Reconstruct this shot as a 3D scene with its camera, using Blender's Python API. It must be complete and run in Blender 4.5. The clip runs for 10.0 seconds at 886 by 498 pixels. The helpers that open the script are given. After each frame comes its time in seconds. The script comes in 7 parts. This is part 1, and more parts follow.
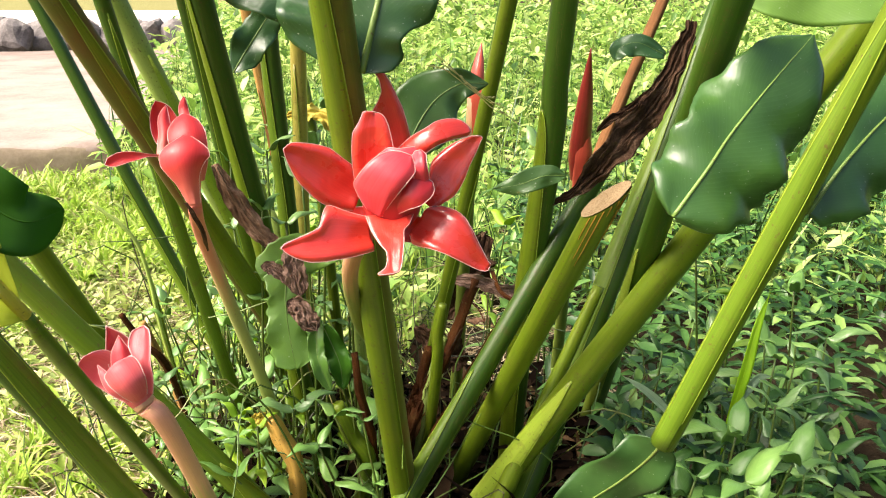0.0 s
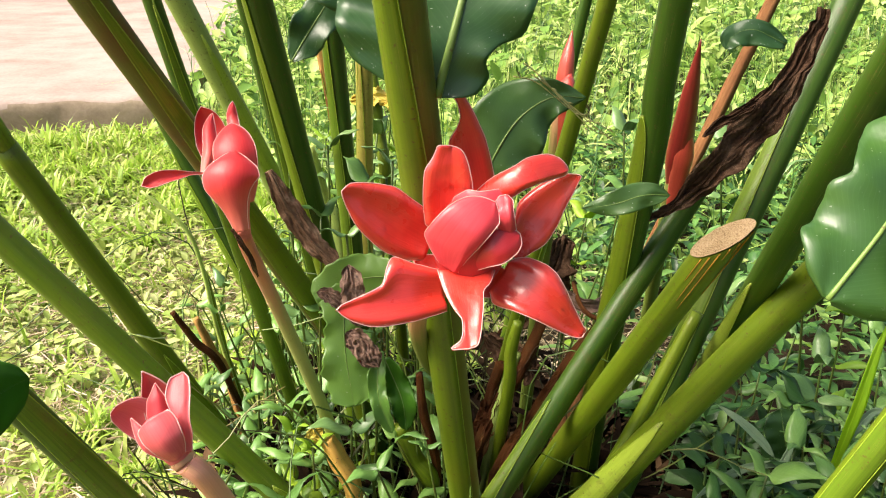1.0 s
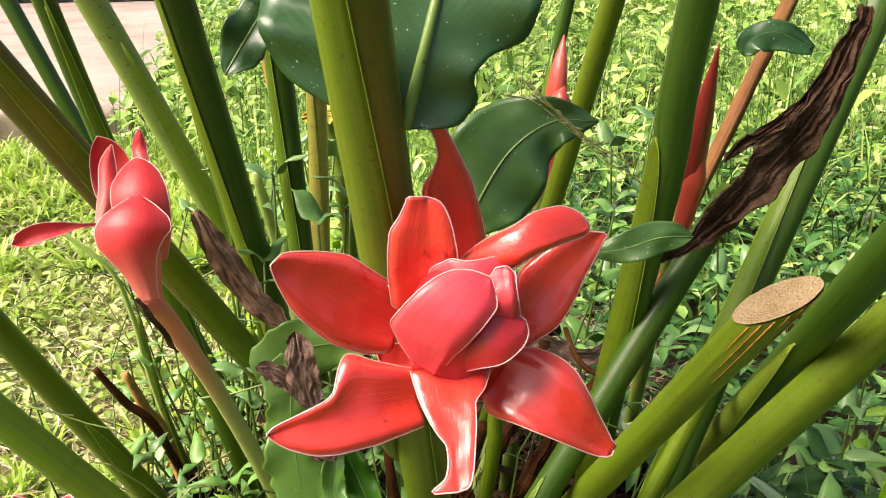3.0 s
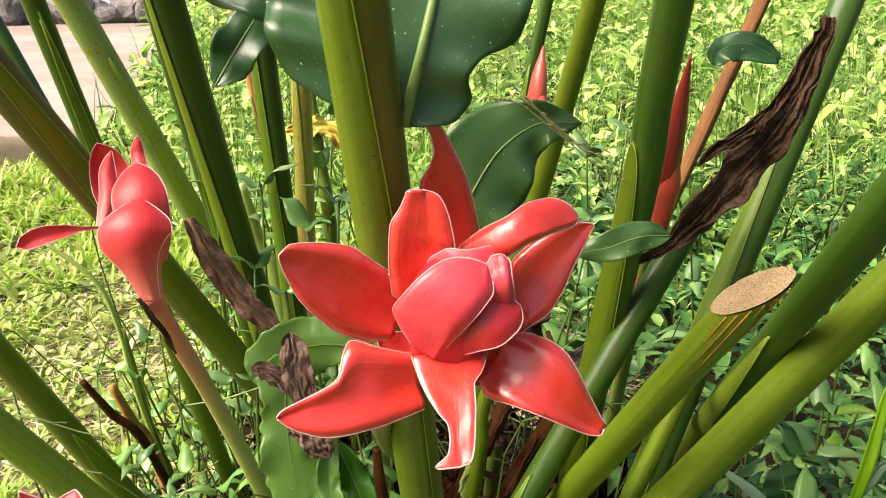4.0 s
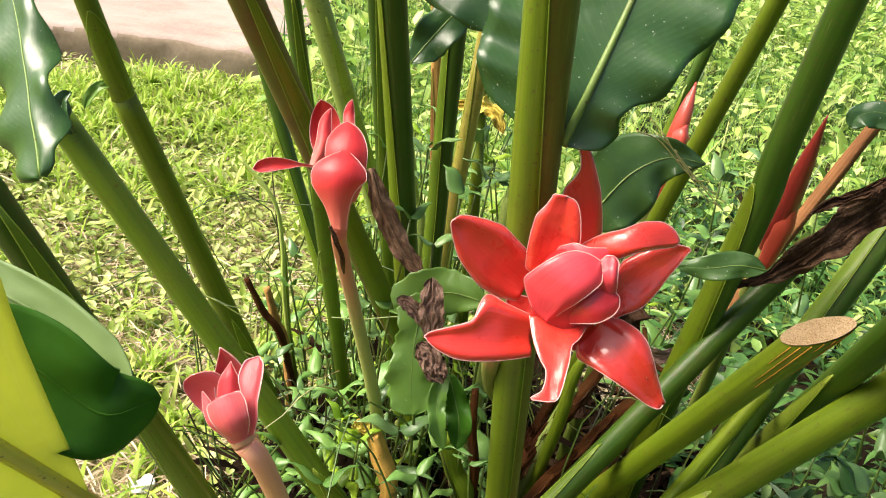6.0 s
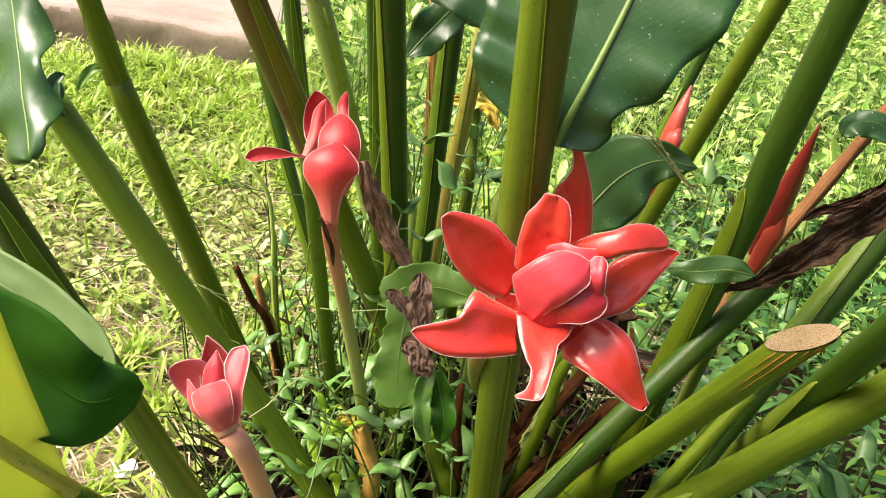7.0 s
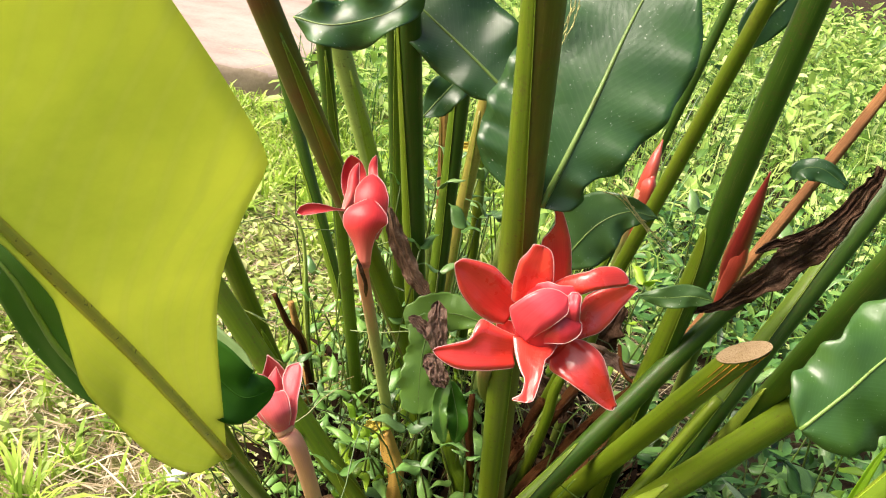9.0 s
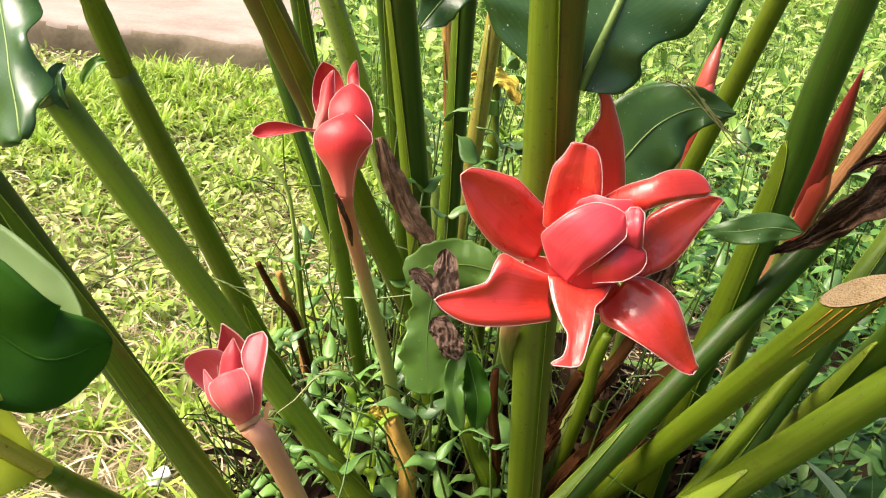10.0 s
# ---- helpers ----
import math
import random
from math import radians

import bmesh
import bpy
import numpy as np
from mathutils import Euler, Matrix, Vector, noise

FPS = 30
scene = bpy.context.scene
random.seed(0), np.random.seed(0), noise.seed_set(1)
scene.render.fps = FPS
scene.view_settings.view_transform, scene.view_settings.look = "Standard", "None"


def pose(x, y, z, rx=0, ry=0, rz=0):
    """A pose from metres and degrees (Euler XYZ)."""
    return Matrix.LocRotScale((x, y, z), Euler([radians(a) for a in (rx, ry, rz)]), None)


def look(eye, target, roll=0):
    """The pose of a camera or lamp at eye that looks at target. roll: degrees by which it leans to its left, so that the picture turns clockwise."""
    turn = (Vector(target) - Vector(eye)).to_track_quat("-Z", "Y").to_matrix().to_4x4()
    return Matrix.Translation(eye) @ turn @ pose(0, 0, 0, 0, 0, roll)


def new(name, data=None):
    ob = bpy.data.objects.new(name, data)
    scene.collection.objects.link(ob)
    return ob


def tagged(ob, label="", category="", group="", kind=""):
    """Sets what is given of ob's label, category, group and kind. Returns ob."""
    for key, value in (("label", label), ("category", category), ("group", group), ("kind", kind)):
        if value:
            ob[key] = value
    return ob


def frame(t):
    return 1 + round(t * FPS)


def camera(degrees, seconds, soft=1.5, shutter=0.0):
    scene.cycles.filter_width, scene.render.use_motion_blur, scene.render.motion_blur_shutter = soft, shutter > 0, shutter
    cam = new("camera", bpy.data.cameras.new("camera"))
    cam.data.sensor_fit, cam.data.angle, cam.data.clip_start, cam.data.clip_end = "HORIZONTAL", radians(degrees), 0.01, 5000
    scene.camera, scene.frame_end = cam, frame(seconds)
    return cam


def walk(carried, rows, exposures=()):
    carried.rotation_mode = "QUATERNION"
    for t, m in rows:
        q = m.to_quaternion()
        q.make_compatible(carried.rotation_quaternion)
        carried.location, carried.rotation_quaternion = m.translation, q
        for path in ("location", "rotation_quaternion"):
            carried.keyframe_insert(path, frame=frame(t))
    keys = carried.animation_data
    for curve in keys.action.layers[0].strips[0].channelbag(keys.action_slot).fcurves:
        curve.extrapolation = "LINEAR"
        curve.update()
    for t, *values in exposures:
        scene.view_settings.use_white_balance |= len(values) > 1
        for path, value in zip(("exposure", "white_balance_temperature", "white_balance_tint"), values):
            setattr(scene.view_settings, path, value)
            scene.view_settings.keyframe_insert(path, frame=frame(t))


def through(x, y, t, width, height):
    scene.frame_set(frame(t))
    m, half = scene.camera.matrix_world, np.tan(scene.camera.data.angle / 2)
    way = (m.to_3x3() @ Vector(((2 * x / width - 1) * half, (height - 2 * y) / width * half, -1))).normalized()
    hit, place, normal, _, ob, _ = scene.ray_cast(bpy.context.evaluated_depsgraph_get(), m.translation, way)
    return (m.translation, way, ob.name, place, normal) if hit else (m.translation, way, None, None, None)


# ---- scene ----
cam = camera(55.7, 10.0, soft=1.1)
METRES, EYE, TILT, LEAN, TURN = 0.83, 0.76, -18.0, 0.0, 0.0
ROWS = [
    (0.0, 0.0, 0.0, 0.0, 0.0, 0.0, -0.0),
    (0.5, 0.0133, 0.1038, 0.0122, 3.2, -3.05, -0.74),
    (1.0, -0.0173, 0.1169, 0.0786, 4.39, -3.76, -1.41),
    (1.5, -0.0418, 0.16, 0.1093, 5.12, -4.12, -2.45),
    (2.0, -0.0396, 0.2327, 0.1056, 5.61, -4.68, -3.36),
    (2.5, -0.0392, 0.2819, 0.1014, 5.1, -4.87, -3.36),
    (3.0, -0.0336, 0.2814, 0.1091, 2.04, -3.32, -0.56),
    (3.2, -0.0290, 0.2800, 0.1100, 0.56, -2.48, 0.95),
    (4.3, -0.0503, 0.2514, 0.0917, 0.45, -1.94, -0.60),
    (4.5, -0.0511, 0.2487, 0.0907, 1.5, -2.37, -2.14),
    (5.0, -0.0524, 0.2013, 0.0926, 4.96, -3.91, -6.17),
    (5.5, -0.0532, 0.1349, 0.1049, 7.39, -4.81, -9.45),
    (5.7, -0.0500, 0.1150, 0.1058, 8.45, -4.90, -10.75),
    (7.0, -0.048, 0.1143, 0.1096, 8.8, -5.44, -13.85),
    (7.5, -0.0518, 0.1198, 0.109, 8.18, -5.06, -13.57),
    (8.0, -0.0604, 0.1065, 0.1015, 8.05, -5.1, -12.87),
    (8.5, -0.0478, 0.0089, 0.1294, 8.54, -5.25, -12.8),
    (9.0, -0.0324, -0.056, 0.1443, 9.48, -4.53, -13.14),
    (9.5, -0.0486, 0.0333, 0.1089, 10.77, -4.65, -12.72),
    (10.0, -0.0434, 0.1562, 0.082, 10.57, -5.66, -10.5),
]
SKY, SUN, EXPOSURE = 0.070, 4.3, 1.45
EXPOSURES = [(0.0, EXPOSURE + 0.20), (0.8, EXPOSURE + 0.08), (2.0, EXPOSURE), (10.0, EXPOSURE)]
walk(cam, [(t, pose(0, 0, EYE, TILT, LEAN, TURN) @ pose(METRES * x, METRES * y, METRES * z, 90 + pitch, roll, yaw)) for t, x, y, z, yaw, pitch, roll in ROWS], EXPOSURES)

# ---------------- world, sun and exposure ----------------
world = bpy.data.worlds.new("sky")
scene.world = world
world.use_nodes = True
_n, _l = world.node_tree.nodes, world.node_tree.links
_n.clear()
_sky = _n.new("ShaderNodeTexSky")
_sky.sky_type, _sky.sun_disc = "NISHITA", False
_sky.sun_elevation, _sky.sun_rotation = radians(51), radians(253)
_sky.air_density, _sky.dust_density, _sky.ozone_density = 1.0, 6.0, 1.0
_bg, _wo = _n.new("ShaderNodeBackground"), _n.new("ShaderNodeOutputWorld")
_bg.inputs["Strength"].default_value = SKY
_l.new(_sky.outputs[0], _bg.inputs["Color"])
_l.new(_bg.outputs[0], _wo.inputs["Surface"])
_sun = bpy.data.lights.new("sun", "SUN")
_sun.energy, _sun.angle, _sun.color = SUN, radians(44), (1.0, 0.885, 0.765)
_sun_ob = new("sun", _sun)
_sun_ob.matrix_world = look((-3.6, -0.3, 4.7), (0, 0.8, 0))


# ---------------- materials ----------------
def nodes_of(name):
    m = bpy.data.materials.new(name)
    m.use_nodes = True
    t = m.node_tree
    return m, t.nodes, t.links, t.nodes["Principled BSDF"]


def ramp(n, stops):
    r = n.new("ShaderNodeValToRGB")
    e = r.color_ramp.elements
    for el, (p, c) in ((e[1], stops[-1]), (e[0], stops[0])):
        el.position, el.color = p, (*c, 1)
    for p, c in stops[1:-1]:
        e.new(p).color = (*c, 1)
    return r


def mixc(n, l, fac, a, b, how="MIX"):
    x = n.new("ShaderNodeMix")
    x.data_type, x.blend_type = "RGBA", how
    for sock, v in ((x.inputs[0], fac), (x.inputs[6], a), (x.inputs[7], b)):
        if hasattr(v, "is_linked"):
            l.new(v, sock)
        elif isinstance(v, tuple):
            sock.default_value = (*v, 1)
        else:
            sock.default_value = v
    return x.outputs[2]


def noise_of(n, l, vec, scale, detail=4.0, rough=0.55):
    t = n.new("ShaderNodeTexNoise")
    t.inputs["Scale"].default_value, t.inputs["Detail"].default_value, t.inputs["Roughness"].default_value = scale, detail, rough
    l.new(vec, t.inputs["Vector"])
    return t.outputs["Fac"]


def scaled(n, l, vec, s):
    m = n.new("ShaderNodeMapping")
    m.inputs["Scale"].default_value = s
    l.new(vec, m.inputs["Vector"])
    return m.outputs["Vector"]


def bump_of(n, l, height, strength, dist, prev=None):
    b = n.new("ShaderNodeBump")
    b.inputs["Strength"].default_value, b.inputs["Distance"].default_value = strength, dist
    l.new(height, b.inputs["Height"])
    if prev:
        l.new(prev, b.inputs["Normal"])
    return b.outputs["Normal"]


def see_through(m, n, l, p, col, amount, normal=None):
    """Mixes in the light that shines through a thin leaf."""
    tr, mx = n.new("ShaderNodeBsdfTranslucent"), n.new("ShaderNodeMixShader")
    mx.inputs[0].default_value = amount
    l.new(col, tr.inputs["Color"])
    if normal:
        l.new(normal, tr.inputs["Normal"])
    out = n["Material Output"]
    l.new(p.outputs[0], mx.inputs[1])
    l.new(tr.outputs[0], mx.inputs[2])
    l.new(mx.outputs[0], out.inputs["Surface"])


def stem_material(name, dark, light, warm, rough=0.36, warm_amount=0.5, streak=1.0):
    """Ribbed, waxy pseudostem: long streaks round the stalk, blotches, specks. UV: x round, y along in metres."""
    m, n, l, p = nodes_of(name)
    tc, oi = n.new("ShaderNodeTexCoord"), n.new("ShaderNodeObjectInfo")
    uv, ob = tc.outputs["UV"], tc.outputs["Object"]
    long = noise_of(n, l, scaled(n, l, uv, (9 * streak, 2.2, 1)), 1.0, 5)
    fine = noise_of(n, l, scaled(n, l, uv, (110 * streak, 6, 1)), 1.0, 3)
    blot = noise_of(n, l, ob, 14, 4)
    speck = noise_of(n, l, ob, 330, 2)
    c = mixc(n, l, ramp_fac(n, l, long, 0.05, 0.95), dark, light)
    c = mixc(n, l, ramp_fac(n, l, blot, 0.48, 0.75, warm_amount), c, warm)
    c = mixc(n, l, ramp_fac(n, l, speck, 0.64, 0.72, 0.75), c, (0.10, 0.07, 0.025))
    scuff = noise_of(n, l, scaled(n, l, uv, (34 * streak, 16, 1)), 1.0, 6, 0.75)
    c = mixc(n, l, ramp_fac(n, l, scuff, 0.58, 0.70, 0.42), c, (0.30, 0.26, 0.09))
    c = mixc(n, l, ramp_fac(n, l, noise_of(n, l, ob, 40, 6, 0.75), 0.56, 0.72, 0.55), c, (0.085, 0.058, 0.018))
    shift = n.new("ShaderNodeHueSaturation")
    mr = n.new("ShaderNodeMapRange")
    mr.inputs[3].default_value, mr.inputs[4].default_value = 0.82, 1.12
    l.new(oi.outputs["Random"], mr.inputs[0])
    l.new(mr.outputs[0], shift.inputs["Value"])
    l.new(c, shift.inputs["Color"])
    l.new(shift.outputs[0], p.inputs["Base Color"])
    p.inputs["Roughness"].default_value = rough
    p.inputs["Specular IOR Level"].default_value = 0.33 if rough < 0.6 else 0.06
    nb = bump_of(n, l, long, 0.10 if rough < 0.6 else 0.9, 0.002)
    l.new(bump_of(n, l, fine, 0.05, 0.0005, nb), p.inputs["Normal"])
    return m


def ramp_fac(n, l, val, lo, hi, top=1.0):
    mr = n.new("ShaderNodeMapRange")
    mr.inputs[1].default_value, mr.inputs[2].default_value = lo, hi
    mr.inputs[3].default_value, mr.inputs[4].default_value = 0.0, top
    l.new(val, mr.inputs[0])
    return mr.outputs[0]


def leaf_material(name, dark, light, vein, rough=0.3, through=0.2, glow=None, veins=34.0, vein_mix=1.0, blotch=0.4, blotch_col=(0.12, 0.10, 0.03), sheen=0.5, dust=0.0):
    """Leaf blade: side veins slanting off the midrib (UV: x across -1..1 mapped to 0..1, y along), quilting, blotches."""
    m, n, l, p = nodes_of(name)
    tc = n.new("ShaderNodeTexCoord")
    uv, ob = tc.outputs["UV"], tc.outputs["Object"]
    sep = n.new("ShaderNodeSeparateXYZ")
    l.new(uv, sep.inputs[0])
    a = n.new("ShaderNodeMath")
    a.operation = "ABSOLUTE"
    l.new(sep.outputs["X"], a.inputs[0])
    k = n.new("ShaderNodeMath")
    k.operation = "MULTIPLY_ADD"
    l.new(a.outputs[0], k.inputs[0])
    k.inputs[1].default_value = -0.32
    l.new(sep.outputs["Y"], k.inputs[2])
    wob = noise_of(n, l, ob, 9, 2)
    k2 = n.new("ShaderNodeMath")
    k2.operation = "MULTIPLY_ADD"
    l.new(wob, k2.inputs[0])
    k2.inputs[1].default_value = 0.05
    l.new(k.outputs[0], k2.inputs[2])
    s = n.new("ShaderNodeMath")
    s.operation = "MULTIPLY"
    l.new(k2.outputs[0], s.inputs[0])
    s.inputs[1].default_value = veins * 6.28
    w = n.new("ShaderNodeMath")
    w.operation = "SINE"
    l.new(s.outputs[0], w.inputs[0])
    big = noise_of(n, l, ob, 11, 4)
    grain = noise_of(n, l, ob, 160, 4)
    c = mixc(n, l, ramp_fac(n, l, big, 0.3, 0.7), dark, light)
    c = mixc(n, l, ramp_fac(n, l, w.outputs[0], 0.6, 1.0, 0.16 * vein_mix), c, vein)
    c = mixc(n, l, ramp_fac(n, l, grain, 0.35, 0.75, 0.3), c, dark)
    c = mixc(n, l, ramp_fac(n, l, noise_of(n, l, ob, 38, 5, 0.7), 0.63, 0.78, blotch), c, blotch_col)
    if dust:
        scratch = noise_of(n, l, scaled(n, l, ob, (1.0, 0.35, 0.5)), 210, 5, 0.7)
        c = mixc(n, l, ramp_fac(n, l, scratch, 0.66, 0.72, 0.45 * dust), c, (0.34, 0.38, 0.30))
        c = mixc(n, l, ramp_fac(n, l, noise_of(n, l, ob, 520, 1), 0.74, 0.77, 0.7 * dust), c, (0.62, 0.64, 0.56))
    shift, oi = n.new("ShaderNodeHueSaturation"), n.new("ShaderNodeObjectInfo")
    l.new(ramp_range(n, l, oi.outputs["Random"], 0.74, 1.22), shift.inputs["Value"])
    l.new(ramp_range(n, l, oi.outputs["Random"], 0.512, 0.49), shift.inputs["Hue"])
    l.new(c, shift.inputs["Color"])
    c = shift.outputs[0]
    l.new(c, p.inputs["Base Color"])
    l.new(ramp_range(n, l, grain, rough - 0.06, rough + 0.14), p.inputs["Roughness"])
    p.inputs["Specular IOR Level"].default_value = sheen
    nb = bump_of(n, l, w.outputs[0], 0.02, 0.0010)
    nb = bump_of(n, l, noise_of(n, l, ob, 34, 3), 0.22, 0.004, nb)
    nb = bump_of(n, l, big, 0.22, 0.010, nb)
    nb = bump_of(n, l, grain, 0.12, 0.0008, nb)
    l.new(nb, p.inputs["Normal"])
    if through:
        gc = mixc(n, l, ramp_fac(n, l, big, 0.35, 0.65, 0.35), glow or light, dark)
        gc = mixc(n, l, ramp_fac(n, l, w.outputs[0], 0.3, 1.0, 0.4 * vein_mix), gc, vein)
        see_through(m, n, l, p, gc, through)
    return m


def ramp_range(n, l, val, lo, hi):
    mr = n.new("ShaderNodeMapRange")
    mr.inputs[3].default_value, mr.inputs[4].default_value = lo, hi
    l.new(val, mr.inputs[0])
    return mr.outputs[0]


def bract_material(name, deep, bright, pale, rough=0.24, through=0.12, coat=0.4, pale_foot=0.0):
    """Waxy flower bract: streaks along it, paler towards tip and margin, tiny flecks."""
    m, n, l, p = nodes_of(name)
    tc, oi = n.new("ShaderNodeTexCoord"), n.new("ShaderNodeObjectInfo")
    uv, ob = tc.outputs["UV"], tc.outputs["Object"]
    streak = noise_of(n, l, scaled(n, l, uv, (14, 1.4, 1)), 1.0, 4)
    blot = noise_of(n, l, ob, 42, 4)
    fine = noise_of(n, l, ob, 480, 3)
    c = mixc(n, l, ramp_fac(n, l, streak, 0.15, 0.85), deep, bright)
    sep = n.new("ShaderNodeSeparateXYZ")
    l.new(uv, sep.inputs[0])
    a = n.new("ShaderNodeMath")
    a.operation = "ABSOLUTE"
    l.new(sep.outputs["X"], a.inputs[0])
    c = mixc(n, l, ramp_fac(n, l, a.outputs[0], 0.7, 1.0, 0.25), c, pale)
    c = mixc(n, l, ramp_fac(n, l, blot, 0.5, 0.75, 0.15), c, deep)
    if pale_foot:
        inv = n.new("ShaderNodeMapRange")
        inv.inputs[1].default_value, inv.inputs[2].default_value = 0.0, 0.5
        inv.inputs[3].default_value, inv.inputs[4].default_value = pale_foot, 0.0
        l.new(sep.outputs["Y"], inv.inputs[0])
        c = mixc(n, l, inv.outputs[0], c, (0.80, 0.34, 0.25))
    c = mixc(n, l, ramp_fac(n, l, fine, 0.62, 0.8, 0.10), c, pale)
    l.new(c, p.inputs["Base Color"])
    l.new(ramp_range(n, l, blot, rough - 0.06, rough + 0.12), p.inputs["Roughness"])
    p.inputs["Specular IOR Level"].default_value = 0.55
    p.inputs["Coat Weight"].default_value = coat
    p.inputs["Coat Roughness"].default_value = 0.08
    nerve = noise_of(n, l, scaled(n, l, uv, (46, 2.2, 1)), 1.0, 3)
    dimple = noise_of(n, l, ob, 150, 3)
    nb = bump_of(n, l, streak, 0.10, 0.0014)
    nb = bump_of(n, l, blot, 0.16, 0.004, nb)
    nb = bump_of(n, l, nerve, 0.16, 0.0006, nb)
    nb = bump_of(n, l, dimple, 0.16, 0.0007, nb)
    nb = bump_of(n, l, fine, 0.10, 0.0003, nb)
    l.new(nb, p.inputs["Normal"])
    l.new(nb, p.inputs["Coat Normal"])
    see_through(m, n, l, p, c, through)
    return m


def rough_material(name, stops, scale, bump=0.5, dist=0.004, rough=0.85, scale2=None):
    m, n, l, p = nodes_of(name)
    ob = n.new("ShaderNodeTexCoord").outputs["Object"]
    a, b = noise_of(n, l, ob, scale, 8, 0.62), noise_of(n, l, ob, scale2 or scale * 9, 5, 0.6)
    r = ramp(n, stops)
    mx = n.new("ShaderNodeMath")
    mx.operation = "MULTIPLY_ADD"
    l.new(b, mx.inputs[0])
    mx.inputs[1].default_value = 0.4
    sub = n.new("ShaderNodeMath")
    sub.operation = "MULTIPLY_ADD"
    l.new(a, sub.inputs[0])
    sub.inputs[1].default_value, sub.inputs[2].default_value = 1.0, -0.2
    l.new(sub.outputs[0], mx.inputs[2])
    l.new(mx.outputs[0], r.inputs[0])
    l.new(r.outputs[0], p.inputs["Base Color"])
    p.inputs["Roughness"].default_value = rough
    p.inputs["Specular IOR Level"].default_value = 0.06
    nb = bump_of(n, l, a, bump, dist)
    l.new(bump_of(n, l, b, bump * 0.8, dist * 0.25, nb), p.inputs["Normal"])
    return m


def ground_material(name, stops, scale, bump, dist, rough):
    """Rotting soil round the clump, darkened in colour for the shade there, that turns into pale dry thatch under the
    lawn, along an uneven line.
    """
    m = rough_material(name, stops, scale, bump, dist, rough)
    n, l = m.node_tree.nodes, m.node_tree.links
    p = n["Principled BSDF"]
    dark = p.inputs["Base Color"].links[0].from_socket
    ob = n.new("ShaderNodeTexCoord").outputs["Object"]
    sep = n.new("ShaderNodeSeparateXYZ")
    l.new(ob, sep.inputs[0])
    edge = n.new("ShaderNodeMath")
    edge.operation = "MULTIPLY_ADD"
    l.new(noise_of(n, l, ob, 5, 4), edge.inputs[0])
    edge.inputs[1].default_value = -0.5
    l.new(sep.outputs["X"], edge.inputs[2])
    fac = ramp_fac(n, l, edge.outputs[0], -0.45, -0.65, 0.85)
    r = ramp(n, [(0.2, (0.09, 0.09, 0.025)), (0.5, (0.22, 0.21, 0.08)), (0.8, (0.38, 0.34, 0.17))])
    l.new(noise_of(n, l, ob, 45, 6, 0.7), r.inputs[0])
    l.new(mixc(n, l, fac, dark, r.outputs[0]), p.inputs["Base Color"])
    return m


def island_material(name, stops, rough=0.45, through=0.3, patches=0.0, patch_col=(0.3, 0.3, 0.1), sheen=0.4):
    """For one mesh of many small leaves or blades: each takes its own colour."""
    m, n, l, p = nodes_of(name)
    g = n.new("ShaderNodeNewGeometry")
    ob = n.new("ShaderNodeTexCoord").outputs["Object"]
    r = ramp(n, stops)
    l.new(g.outputs["Random Per Island"], r.inputs[0])
    fine = noise_of(n, l, ob, 120, 3)
    c = mixc(n, l, ramp_fac(n, l, fine, 0.4, 0.8, 0.3), r.outputs[0], stops[0][1])
    if patches:
        c = mixc(n, l, ramp_fac(n, l, noise_of(n, l, ob, 3.4, 5, 0.65), 0.46, 0.62, patches), c, patch_col)
    l.new(c, p.inputs["Base Color"])
    p.inputs["Roughness"].default_value = rough
    p.inputs["Specular IOR Level"].default_value = sheen
    l.new(bump_of(n, l, fine, 0.3, 0.002), p.inputs["Normal"])
    if through:
        see_through(m, n, l, p, c, through)
    return m


# greens
M_STEM = stem_material("stem_green", (0.055, 0.105, 0.005), (0.175, 0.245, 0.010), (0.20, 0.205, 0.018), warm_amount=0.35)
# Dark copy of the stem green; holds the shade on stems as well.
M_STEM_DARK_SHADED = stem_material("stem_dark_green_shaded", (0.014, 0.046, 0.004), (0.064, 0.134, 0.011), (0.07, 0.10, 0.012), warm_amount=0.3)
M_STEM_MID = stem_material("stem_mid_green", (0.048, 0.104, 0.006), (0.145, 0.228, 0.013), (0.14, 0.18, 0.018), warm_amount=0.35)
M_STEM_PALE = stem_material("stem_pale_green", (0.20, 0.30, 0.06), (0.40, 0.50, 0.13), (0.42, 0.46, 0.15))
M_STEM_RED = stem_material("stem_red_flushed", (0.075, 0.072, 0.010), (0.15, 0.145, 0.02), (0.16, 0.040, 0.018), warm_amount=1.0)
M_SHEATH = stem_material("sheath_yellow_green", (0.19, 0.29, 0.02), (0.34, 0.44, 0.05), (0.36, 0.40, 0.07), warm_amount=0.4)
M_YELLOWING = stem_material("sheath_yellowing", (0.34, 0.33, 0.05), (0.55, 0.48, 0.11), (0.42, 0.24, 0.08), warm_amount=0.6)
M_STALK_PINK = stem_material("stalk_pink", (0.42, 0.24, 0.12), (0.60, 0.36, 0.20), (0.52, 0.20, 0.13), warm_amount=0.7)


